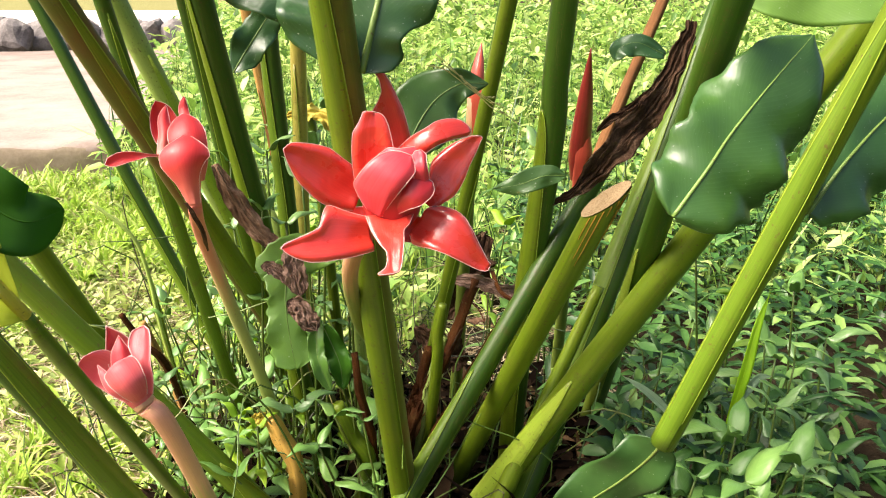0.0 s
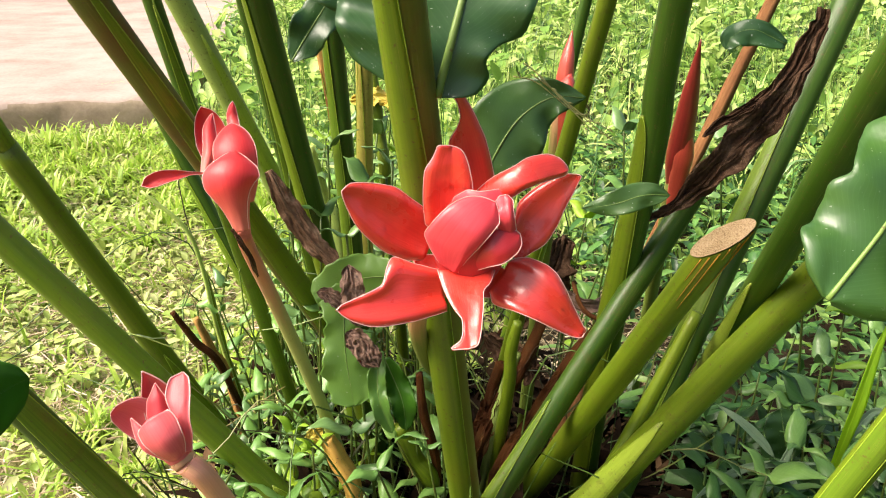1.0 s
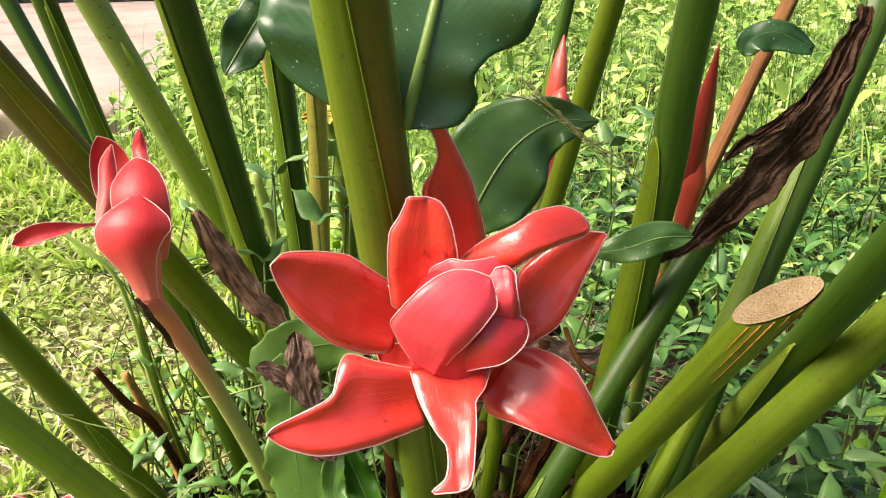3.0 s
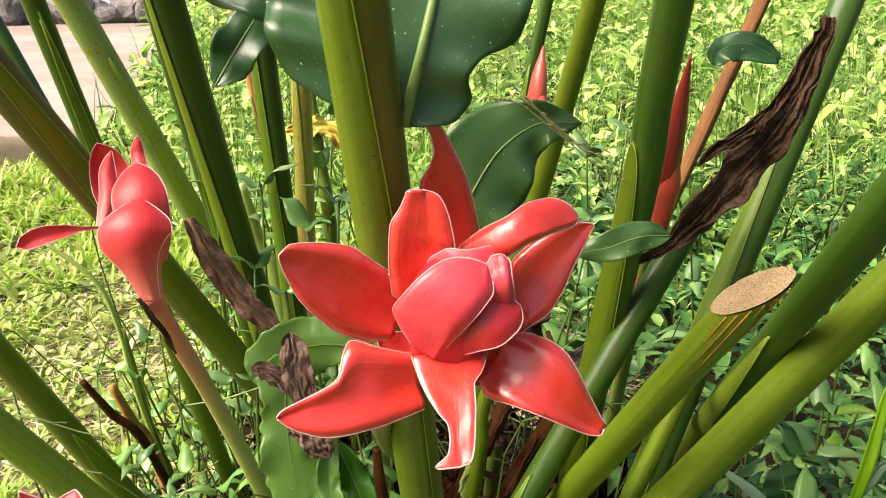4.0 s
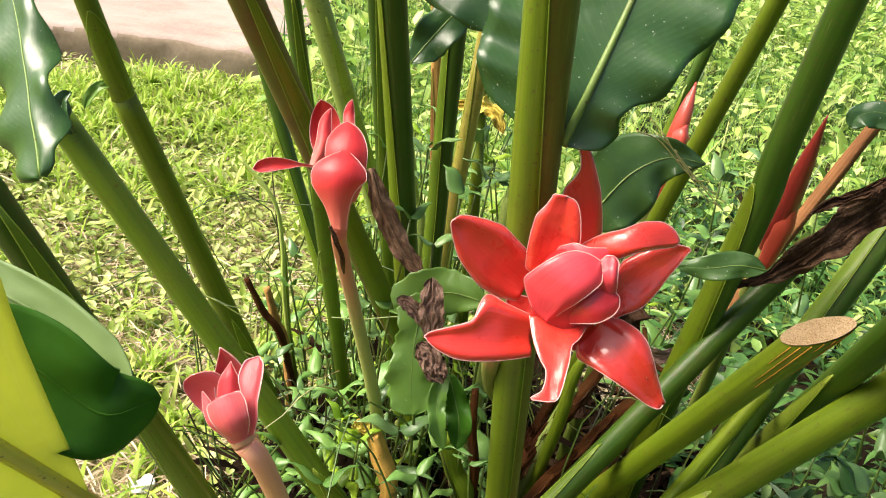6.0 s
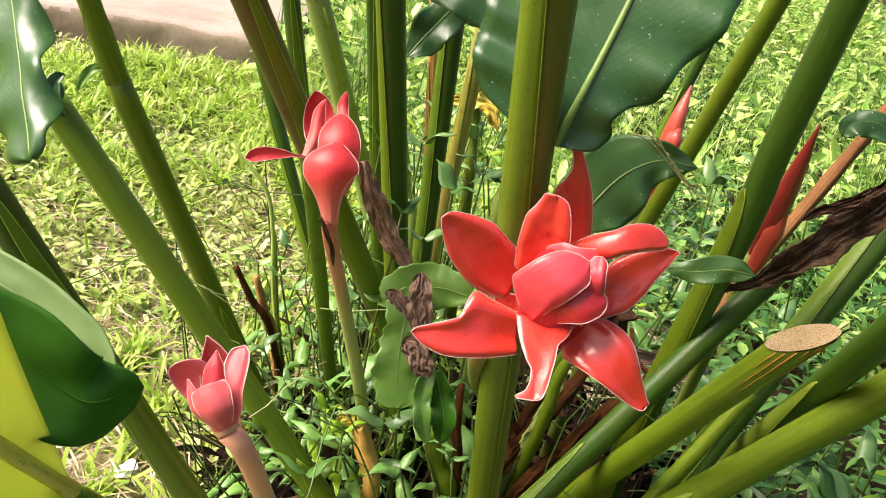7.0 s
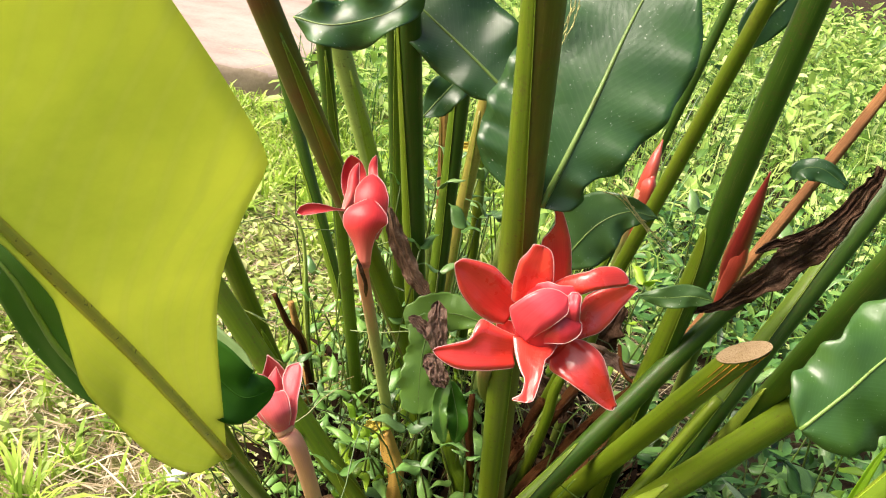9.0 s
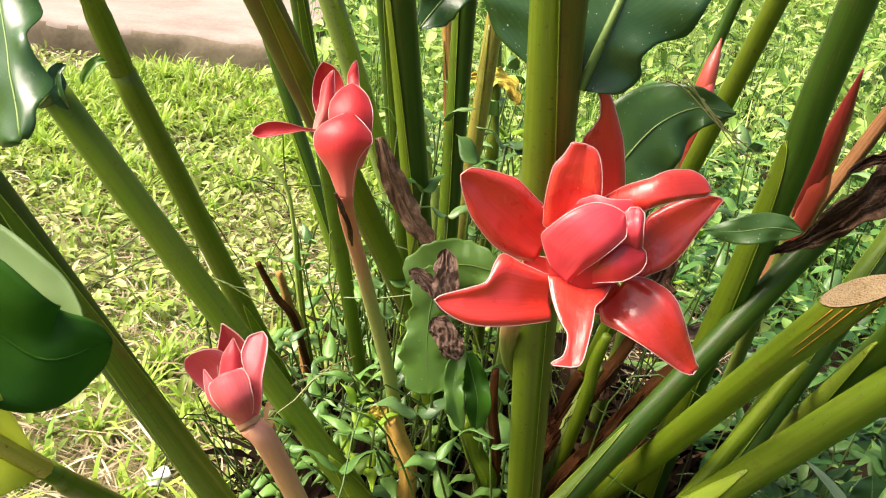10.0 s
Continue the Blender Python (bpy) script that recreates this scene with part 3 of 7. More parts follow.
def water_drop(at, r, parent):
    """A bead of water clinging to a bract or a leaf."""
    bm = bmesh.new()
    bmesh.ops.create_icosphere(bm, subdivisions=2, radius=r)
    verts = [Vector(at) + Vector((v.co.x, v.co.y * 0.7, v.co.z * 0.9)) for v in bm.verts]
    faces = [tuple(v.index for v in f.verts) for f in bm.faces]
    bm.free()
    part("water_drop", (verts, faces, None), M_WATER, parent, "clear bead of water")


def bract(parent, mid, left_edge, right_edge, side, material, rim=0.00034, name="bract", label="", rim_ends=(0.0, 1.0), drops=0, **kw):
    """A fleshy flower bract with its pale margin as a part of its own."""
    kw.setdefault("thick", 0.0016)
    kw.setdefault("n", 34)
    data, left, right, centre = blade(mid, left_edge, right_edge, side, **kw)
    ob = part(name, data, material, parent, label)
    if rim:
        n = len(left)
        i0 = int(rim_ends[0] * n)
        edge = left[i0:] + right[i0:][::-1]
        part("margin", tube(edge, [(0, rim * 0.6), (0.5, rim), (1, rim * 0.6)], n=90, sides=6), M_RIM, ob, "pale pink waxy margin")
    rnd = random.Random(len(parent.children) * 3 + drops)
    for _ in range(drops):
        i = rnd.randrange(len(data[0]) // 2)
        water_drop(data[0][i], rnd.uniform(0.0006, 0.0013), ob)
    return ob


def unseen_crown(ob, low, high, r, material, seed):
    """An unseen leafy top added over the height of the eye for its shade: the stalk goes on and bears broad leaves in
    two rows.
    """
    rnd = random.Random(seed * 7 + 1)
    d = (high - low).normalized()
    top = high + d * 0.35 + Vector((d.x, d.y, 0)) * 0.15
    tip = top + d * 0.25 + Vector((d.x, d.y, -0.2)) * 0.3
    part("upper_stalk", tube([high - d * 0.01, top, tip], [(0, r), (0.6, r * 0.7), (1, 0.003)], n=16, sides=12), material, ob)
    path = spline([high, top, tip], 21)
    out = Vector((-d.y, d.x, 0.0))
    out = out.normalized() if out.length > 0.05 else Vector((1, 0, 0))
    for i in range(3):
        at = path[10 + 4 * i]
        way = (out * (1 if i % 2 else -1) + Vector((rnd.uniform(-0.5, 0.5), rnd.uniform(-0.5, 0.5), 0))).normalized()
        ln = rnd.uniform(0.20, 0.30)
        mid = [at, at + way * ln * 0.3 + Vector((0, 0, 0.07)), at + way * ln * 0.7 + Vector((0, 0, 0.08)), at + way * ln + Vector((0, 0, 0.0))]
        wd = scale_table(LANCE, rnd.uniform(0.026, 0.036))
        data, _, _, _ = blade(mid, wd, wd, way.cross(Vector((0, 0, 1))), n=16, m=3, fold=12, wave=0.006, waves=3, seed=i)
        part("leaf", data, M_LEAF, ob, "unseen broad leaf added above the clump for its shade")


def pseudostem(label, lower, upper, r_low, r_up, material=None, bend=(0, 0, 0), sheath=0.0, sheath_turn=0.0, sheath_half=1.3, seed=0, name="stem", sheath_material=None, category="stem", via=()):
    """A leafy shoot's stalk from the soil upwards: stalk, and a leaf sheath that wraps one side of it up to a slanting lip."""
    a, b = Vector(lower), Vector(upper)
    mid = a.lerp(b, 0.5) + Vector(bend)
    ob = thing(name, lower, label, category, "ginger stems of the clump")
    # Back stems get an added top, out of view, that shades the clump.
    if upper[2] > 0.9 and upper[1] > 0.65:
        unseen_crown(ob, a, b, r_up, material or M_STEM, seed)
    pts = [a, *[Vector(q) for q in via], b] if via else [a, mid, b]
    part("stalk", tube(pts, [(0, r_low), (0.5, (r_low + r_up) / 2), (1, r_up)], n=30, sides=20, ridge=0.02, seed=seed), material or M_STEM, ob)
    if sheath:
        path = spline(pts, 31)
        n, m = 26, 12
        verts, faces, uvs = [], [], []
        top = int(30 * sheath)
        ref = Vector((math.sin(sheath_turn), -math.cos(sheath_turn), 0.0))
        for i in range(n):
            f = i / (n - 1) * top
            k = min(int(f), 29)
            c = path[k].lerp(path[k + 1], f - k)
            t = (path[k + 1] - path[k]).normalized()
            e = (ref - t * ref.dot(t)).normalized()
            g = t.cross(e)
            s = f / 30
            r = (r_low + (r_up - r_low) * s) * 1.045 + 0.0007
            span = 2 * sheath_half * min(1.0, max(0.02, (1 - i / (n - 1)) * 2.5)) ** 0.7
            for j in range(m + 1):
                h = (j / m - 0.5) * span
                verts.append(c + e * math.cos(h) * r + g * math.sin(h) * r)
                uvs.append((j / m, s))
        q = len(verts)
        inner = []
        for v_i, v in enumerate(verts):
            i = v_i // (m + 1)
            f = i / (n - 1) * top
            k = min(int(f), 29)
            c = path[k].lerp(path[k + 1], f - k)
            inner.append(v + (c - v).normalized() * 0.0018)
        for i in range(n - 1):
            for j in range(m):
                x = i * (m + 1) + j
                faces.append((x, x + 1, x + m + 2, x + m + 1))
                faces.append((q + x, q + x + m + 1, q + x + m + 2, q + x + 1))
        ring = list(range(m + 1)) + [i * (m + 1) + m for i in range(1, n)] + [(n - 1) * (m + 1) + j for j in range(m - 1, -1, -1)] + [i * (m + 1) for i in range(n - 2, 0, -1)]
        for x, y in zip(ring, ring[1:] + ring[:1]):
            faces.append((x, q + x, q + y, y))
        cover = part("sheath", (verts + inner, faces, uvs + uvs), sheath_material or M_SHEATH, ob, "green leaf sheath with a slanting lip")
        edge = [verts[i * (m + 1)] for i in range(2, n)] + [verts[i * (m + 1) + m] for i in range(n - 2, 1, -1)]
        part("sheath_edge", tube(edge, [(0, 0.0003), (0.5, 0.0004), (1, 0.0003)], n=70, sides=5), M_SHEATH, cover, "thin pale dry edge of the sheath")
    return ob


def mesh_stuff(name, verts, faces, material, label, category):
    """One mesh of countless small leaves or blades."""
    me = bpy.data.meshes.new(name)
    me.from_pydata(verts.tolist(), [], tidy(faces.tolist()))
    me.polygons.foreach_set("use_smooth", [True] * len(me.polygons))
    me.materials.append(material)
    me.update()
    return tagged(new(name, me), label, category, kind="stuff")


def leaves_field(rng, pos, length, width, azim, pitch, droop=0.25):
    """Folded six-point leaves at pos (n x 3), growing along azim and rising by pitch (radians)."""
    n = len(pos)
    d = np.stack([np.cos(azim) * np.cos(pitch), np.sin(azim) * np.cos(pitch), np.sin(pitch)], 1)
    s = np.stack([-np.sin(azim), np.cos(azim), rng.normal(0, 0.25, n)], 1)
    s /= np.linalg.norm(s, axis=1, keepdims=True)
    up = np.cross(d, s)
    L, W = length[:, None], width[:, None]
    v = np.empty((n, 8, 3))
    v[:, 0] = pos
    v[:, 1] = pos + d * L * 0.3 + s * W * 0.42 + up * W * 0.14
    v[:, 2] = pos + d * L * 0.3 - up * W * 0.05
    v[:, 3] = pos + d * L * 0.3 - s * W * 0.42 + up * W * 0.14
    v[:, 4] = pos + d * L * 0.68 + s * W * 0.40 + up * (W * 0.12 - droop * L * 0.3)
    v[:, 5] = pos + d * L * 0.68 - up * (W * 0.03 + droop * L * 0.3)
    v[:, 6] = pos + d * L * 0.68 - s * W * 0.40 + up * (W * 0.12 - droop * L * 0.3)
    v[:, 7] = pos + d * L - up * droop * L * 0.75
    f = np.array([[0, 2, 1, 1], [0, 3, 2, 2], [1, 2, 5, 4], [2, 3, 6, 5], [4, 5, 7, 7], [5, 6, 7, 7]])
    faces = (np.arange(n)[:, None, None] * 8 + f[None]).reshape(-1, 4)
    return v.reshape(-1, 3), faces


def blades_field(rng, pos, length, width, azim, lean):
    """Tapering grass blades that bow outwards."""
    n = len(pos)
    out = np.stack([np.cos(azim), np.sin(azim), np.zeros(n)], 1)
    s = np.stack([-np.sin(azim), np.cos(azim), np.zeros(n)], 1)
    L, W, K = length[:, None], width[:, None], lean[:, None]
    v = np.empty((n, 7, 3))
    for i, (h, w) in enumerate(((0, 0.7), (0.4, 1.0), (0.75, 0.7))):
        c = pos + np.array([0, 0, 1.0]) * L * h * (1 - 0.35 * K * h) + out * L * K * h * h
        v[:, 2 * i], v[:, 2 * i + 1] = c + s * W * w * 0.5, c - s * W * w * 0.5
    v[:, 6] = pos + np.array([0, 0, 1.0]) * L * (1 - 0.5 * K) + out * L * K
    f = np.array([[0, 1, 3, 2], [2, 3, 5, 4], [4, 5, 6, 6]])
    faces = (np.arange(n)[:, None, None] * 7 + f[None]).reshape(-1, 4)
    return v.reshape(-1, 3), faces


def tidy(faces):
    return [tuple(dict.fromkeys(f)) for f in faces]


# ---------------- ground, slab and lawn ----------------
def ground_height(x, y):
    mound = 0.035 * math.exp(-((x + 0.03) ** 2 + (y - 0.97) ** 2) / 0.12)
    return mound + 0.012 * noise.noise(Vector((x * 2.3, y * 2.3, 0))) + 0.004 * noise.noise(Vector((x * 13, y * 13, 3)))


def build_ground():
    xs = [-60, -30, -14, -7] + [-4 + 0.08 * i for i in range(101)] + [7, 14, 30, 60]
    ys = [-40, -15, -5] + [-1.5 + 0.08 * i for i in range(101)] + [9, 14, 25, 50, 90]
    verts = [(x, y, ground_height(x, y) if abs(x) < 5 and -2 < y < 7 else 0.0) for y in ys for x in xs]
    k = len(xs)
    faces = [(j * k + i, j * k + i + 1, (j + 1) * k + i + 1, (j + 1) * k + i) for j in range(len(ys) - 1) for i in range(k - 1)]
    me = bpy.data.meshes.new("ground")
    me.from_pydata(verts, [], faces)
    me.polygons.foreach_set("use_smooth", [True] * len(me.polygons))
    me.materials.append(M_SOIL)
    tagged(new("ground", me), "soil with plant litter under lawn and weeds, the clump's shade in its dark colour", "ground", kind="structure")


build_ground()


def build_slab():
    a, b = Vector((-1.25, 3.20, 0)), Vector((-2.25, 2.974, 0))
    e = (b - a).normalized()
    back = Vector((-e.y, e.x, 0))
    if back.y < 0:
        back = -back
    h, depth, length = 0.15, 4.6, 6.0
    runs = [0.0] + [0.004 + 0.02 * i for i in range(1, 120)] + [2.5 + 0.1 * i for i in range(36)]
    across = [(0.0, -0.08), (0.0, 0.03), (0.0, 0.06), (0.001, 0.085), (0.003, 0.105), (0.007, 0.122), (0.014, 0.136), (0.025, 0.145), (0.04, h), (0.06, h), (0.09, h), (0.13, h), (0.18, h), (0.25, h), (0.4, h), (0.7, h), (1.2, h), (2.0, h), (3.2, h), (depth, h), (depth, -0.08)]
    verts = []
    for u in runs:
        for d, z in across:
            v = a + e * u + back * d + Vector((0, 0, z))
            chip = 0.014 * noise.noise(v * 3.0) + 0.009 * noise.noise(v * 11.0) + 0.004 * noise.noise(v * 37.0)
            edge = max(0.0, 1.0 - abs(d) / 0.2)
            v += back * chip * edge + Vector((0, 0, 1)) * (chip * (0.9 if z > 0.1 else 0.0) * edge + 0.004 * noise.noise(v * 4.0))
            if u < 0.05 and 0.08 < z:
                v += e * (0.05 - u) * 0.4
            verts.append(v)
    k = len(across)
    faces = [(i * k + j, i * k + j + 1, (i + 1) * k + j + 1, (i + 1) * k + j) for i in range(len(runs) - 1) for j in range(k - 1)]
    faces += [tuple(range(k)), tuple((len(runs) - 1) * k + j for j in range(k - 1, -1, -1))]
    me = bpy.data.meshes.new("concrete_slab")
    me.from_pydata(verts, [], faces)
    bm = bmesh.new()
    bm.from_mesh(me)
    bmesh.ops.recalc_face_normals(bm, faces=bm.faces)
    bm.to_mesh(me)
    bm.free()
    me.materials.append(M_CONCRETE)
    me.materials.append(M_CONCRETE_SIDE)
    # Upward faces take the paler concrete, the others the darker, along a noisy line.
    for p in me.polygons:
        p.use_smooth = len(p.vertices) == 4
        p.material_index = 0 if p.normal.z > 0.5 + 0.35 * noise.noise(p.center * 9.0) else 1
    tagged(new("pavement", me), "pale pinkish concrete slab with a darker brownish edge beside the lawn", "pavement", kind="structure")


build_slab()

rng = np.random.default_rng(4)


def heights(p):
    return np.array([ground_height(x, y) for x, y in p])


def scatter(n, x0, x1, y0, y1, keep):
    p = np.stack([rng.uniform(x0, x1, n), rng.uniform(y0, y1, n)], 1)
    return p[keep(p[:, 0], p[:, 1])]


def on_slab(x, y):
    return (y > 3.46 + 0.226 * x) & (x < -1.23 - 0.226 * (y - 3.20))


def patch(x, y):
    return np.array([noise.noise(Vector((a * 2.2, b * 2.2, 7.0))) + 0.5 * noise.noise(Vector((a * 6, b * 6, 2.0))) for a, b in zip(x, y)])


def lawn():
    """Creeping leaves of many sizes, tufts of fine grass and dry straw, thinning out towards the clump."""
    near = lambda x, y: ~on_slab(x, y) & (x < -0.12 + 0.05 * y) & ((x + 0.05) ** 2 + (y - 0.97) ** 2 > 0.04) & (x > -0.75 - 0.75 * y)
    p = scatter(140000, -3.2, 0.3, 0.3, 3.9, lambda x, y: near(x, y) & (patch(x, y) + rng.uniform(-0.5, 0.5, len(x)) < 0.28 + 0.16 * np.clip(y - 1.2, -1, 1.0) - 0.5 * np.exp(-((x + 0.5) ** 2 + (y - 0.85) ** 2) / 0.07)))
    n = len(p)
    size = np.minimum(np.exp(rng.normal(0, 0.42, n)), 1.9)
    pos = np.column_stack([p, heights(p) + rng.uniform(0.002, 0.040, n) * np.minimum(size, 1.2)])
    v, f = leaves_field(rng, pos, 0.019 * size, 0.0098 * size * rng.uniform(0.7, 1.2, n), rng.uniform(0, 6.28, n), rng.normal(0.3, 0.5, n), 0.35)
    mesh_stuff("lawn_leaves", v, f, M_CLOVER, "small bright clover-like leaves covering the lawn", "lawn")
    p = scatter(95000, -3.2, 0.2, 0.5, 3.9, lambda x, y: near(x, y) & (patch(x, y) + rng.uniform(-0.35, 0.35, len(x)) > 0.16 - 0.34 * (y + 0.4 * x - 1.2) + 1.6 * np.clip(y - 0.226 * x - 3.05, 0, 1)))
    n = len(p)
    tuft = np.round(p * 9) / 9 + np.sin(np.round(p * 9) * 7.3) * 0.035
    p = p + (tuft - p) * rng.uniform(0.2, 0.85, n)[:, None]
    p = p[~on_slab(p[:, 0], p[:, 1])]
    n = len(p)
    pos = np.column_stack([p, heights(p)])
    v, f = blades_field(rng, pos, rng.uniform(0.03, 0.10, n) + 0.07 * np.clip(patch(p[:, 0] * 1.7, p[:, 1] * 1.7), 0, 1) + 0.05 * (p[:, 1] > 1.9) * rng.uniform(0, 1, n), rng.uniform(0.0035, 0.0085, n) + 0.002 * (p[:, 1] > 1.9), rng.uniform(0, 6.28, n), rng.uniform(0.2, 1.15, n))
    mesh_stuff("lawn_grass", v, f, M_GRASS, "bright yellow-green grass blades of the lawn", "grass")
    p = scatter(90000, -2.9, 0.3, 0.3, 3.5, lambda x, y: ~on_slab(x, y) & (x > -0.75 - 0.75 * y) & (((x + 0.03) / 0.31) ** 2 + ((y - 1.05) / 0.38) ** 2 > rng.uniform(0.7, 1.2, len(x))) & (rng.uniform(0, 1, len(x)) < 1.05 - 0.32 * y + 0.75 * (y > 2.75 + 0.226 * x)))
    n = len(p)
    pos = np.column_stack([p, heights(p) + rng.uniform(0.004, 0.040, n)])
    v, f = leaves_field(rng, pos, rng.uniform(0.02, 0.11, n), rng.uniform(0.0015, 0.0045, n), rng.uniform(0, 6.28, n), rng.normal(0.03, 0.18, n), 0.1)
    mesh_stuff("straw", v, f, M_STRAW, "dry tan straw lying in the lawn", "straw")


lawn()


def surroundings():
    """The lawn and the weeds go on round and behind the clump, thinner and coarser."""
    p = scatter(26000, -6.0, 0.6, -4.0, 4.5, lambda x, y: ~on_slab(x, y) & ((x < -0.75 - 0.75 * y) | (y < 0.4)) & (x < -0.15 + 0.25 * np.sin(y * 1.7)))
    n = len(p)
    pos = np.column_stack([p, heights(p) + rng.uniform(0.004, 0.05, n)])
    v, f = leaves_field(rng, pos, rng.uniform(0.03, 0.06, n), rng.uniform(0.018, 0.034, n), rng.uniform(0, 6.28, n), rng.normal(0.25, 0.4, n))
    mesh_stuff("lawn_leaves", v, f, M_CLOVER, "clover-like leaves of the lawn round the clump", "lawn")
    p = scatter(20000, -0.6, 6.0, -4.0, 2.4, lambda x, y: (x > 0.1 + 0.25 * np.sin(y * 1.7)) & ((x > 2.15 + 0.15 * np.sin(y * 3)) | (y < 0.25)))
    n = len(p)
    pos = np.column_stack([p, heights(p) + 0.02 + 0.2 * rng.uniform(0, 1, n) ** 0.6])
    v, f = leaves_field(rng, pos, rng.uniform(0.05, 0.10, n), rng.uniform(0.024, 0.048, n), rng.uniform(0, 6.28, n), rng.normal(0.12, 0.35, n), 0.3)
    mesh_stuff("weed_bed", v, f, M_WEED, "low green weeds growing round the clump", "weeds")


surroundings()


def weeds():
    p = scatter(15000, -0.1, 2.2, 0.2, 2.6, lambda x, y: (x > 0.14 + 0.0 * y) & ((x - 0.02) ** 2 + (y - 0.97) ** 2 > 0.035))
    n = len(p)
    pos = np.column_stack([p, heights(p) + 0.02 + 0.20 * rng.uniform(0, 1, n) ** 0.6])
    v, f = leaves_field(rng, pos, rng.uniform(0.026, 0.062, n), rng.uniform(0.009, 0.023, n), rng.uniform(0, 6.28, n), rng.normal(0.12, 0.40, n), 0.3)
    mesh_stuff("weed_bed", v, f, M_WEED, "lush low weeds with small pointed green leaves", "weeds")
    back = lambda x, y: ~on_slab(x, y) & (x > -0.35 - 0.45 * (y - 1.5) - 0.22 * (y > 2.6)) & (y > 1.72 - 0.6 * (x < 0))
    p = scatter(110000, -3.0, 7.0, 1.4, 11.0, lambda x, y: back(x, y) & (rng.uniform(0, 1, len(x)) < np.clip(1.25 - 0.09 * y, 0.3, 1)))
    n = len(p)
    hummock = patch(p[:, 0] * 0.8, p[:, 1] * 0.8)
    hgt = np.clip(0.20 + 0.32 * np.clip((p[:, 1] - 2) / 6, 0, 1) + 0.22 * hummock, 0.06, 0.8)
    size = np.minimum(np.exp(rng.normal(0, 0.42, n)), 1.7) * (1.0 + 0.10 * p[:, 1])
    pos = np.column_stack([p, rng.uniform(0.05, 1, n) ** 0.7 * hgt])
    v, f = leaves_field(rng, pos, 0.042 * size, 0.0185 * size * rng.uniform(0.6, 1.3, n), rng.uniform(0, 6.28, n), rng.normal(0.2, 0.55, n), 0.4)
    mesh_stuff("far_weeds", v, f, M_WEED_FAR_LIT, "green weeds and low brush behind the clump, painted pale for the strong light", "weeds")
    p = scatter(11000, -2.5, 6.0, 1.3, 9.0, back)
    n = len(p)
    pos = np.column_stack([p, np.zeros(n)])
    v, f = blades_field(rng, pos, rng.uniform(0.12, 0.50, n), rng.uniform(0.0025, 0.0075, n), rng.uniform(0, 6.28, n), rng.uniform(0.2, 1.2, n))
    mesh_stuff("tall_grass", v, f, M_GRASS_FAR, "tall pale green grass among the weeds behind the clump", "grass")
    p = scatter(6000, -1.5, 4.0, 1.35, 6.0, back)
    n = len(p)
    pos = np.column_stack([p, np.zeros(n)])
    v, f = blades_field(rng, pos, rng.uniform(0.2, 0.55, n), rng.uniform(0.002, 0.004, n), rng.uniform(0, 6.28, n), rng.uniform(0.05, 0.5, n))
    mesh_stuff("weed_stalks", v, f, M_WEED, "thin dark green stalks of the weeds behind the clump", "weeds")
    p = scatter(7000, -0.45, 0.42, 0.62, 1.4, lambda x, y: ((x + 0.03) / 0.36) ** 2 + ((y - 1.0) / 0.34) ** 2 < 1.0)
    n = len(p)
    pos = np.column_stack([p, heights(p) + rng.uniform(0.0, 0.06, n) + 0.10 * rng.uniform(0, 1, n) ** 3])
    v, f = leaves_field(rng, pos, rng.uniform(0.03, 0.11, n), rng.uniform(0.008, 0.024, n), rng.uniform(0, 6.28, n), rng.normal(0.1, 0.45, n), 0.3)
    mesh_stuff("leaf_litter", v, f, M_LITTER_SHADED, "rotting leaf litter round the foot of the stems, their shade in its near-black colour", "leaf litter")


def tangle():
    """Thin weed stems that cross between the stalks at the foot of the clump."""
    rnd = random.Random(21)
    verts, faces = [], []
    for _ in range(150):
        a = Vector((rnd.uniform(-0.42, 0.14), rnd.uniform(0.84, 1.25), 0.02))
        ln = rnd.uniform(0.15, 0.42)
        lean = Vector((rnd.gauss(0, 0.5), rnd.gauss(-0.1, 0.4), 1.0)).normalized()
        b = a + lean * ln
        c = b + Vector((rnd.gauss(0, 0.08), rnd.gauss(0, 0.08), rnd.gauss(-0.02, 0.06)))
        v, f, _ = tube([a, b, c], [(0, 0.0012), (1, 0.0006)], n=10, sides=4)
        q = len(verts)
        verts += [tuple(p) for p in v]
        faces += [[k + q for k in face] for face in f]
    me = bpy.data.meshes.new("weed_stalks")
    me.from_pydata(verts, [], faces)
    me.materials.append(M_TANGLE)
    tagged(new("weed_stalks", me), "tangle of thin dark green and brown weed stalks", "weeds", kind="stuff")


weeds()
tangle()


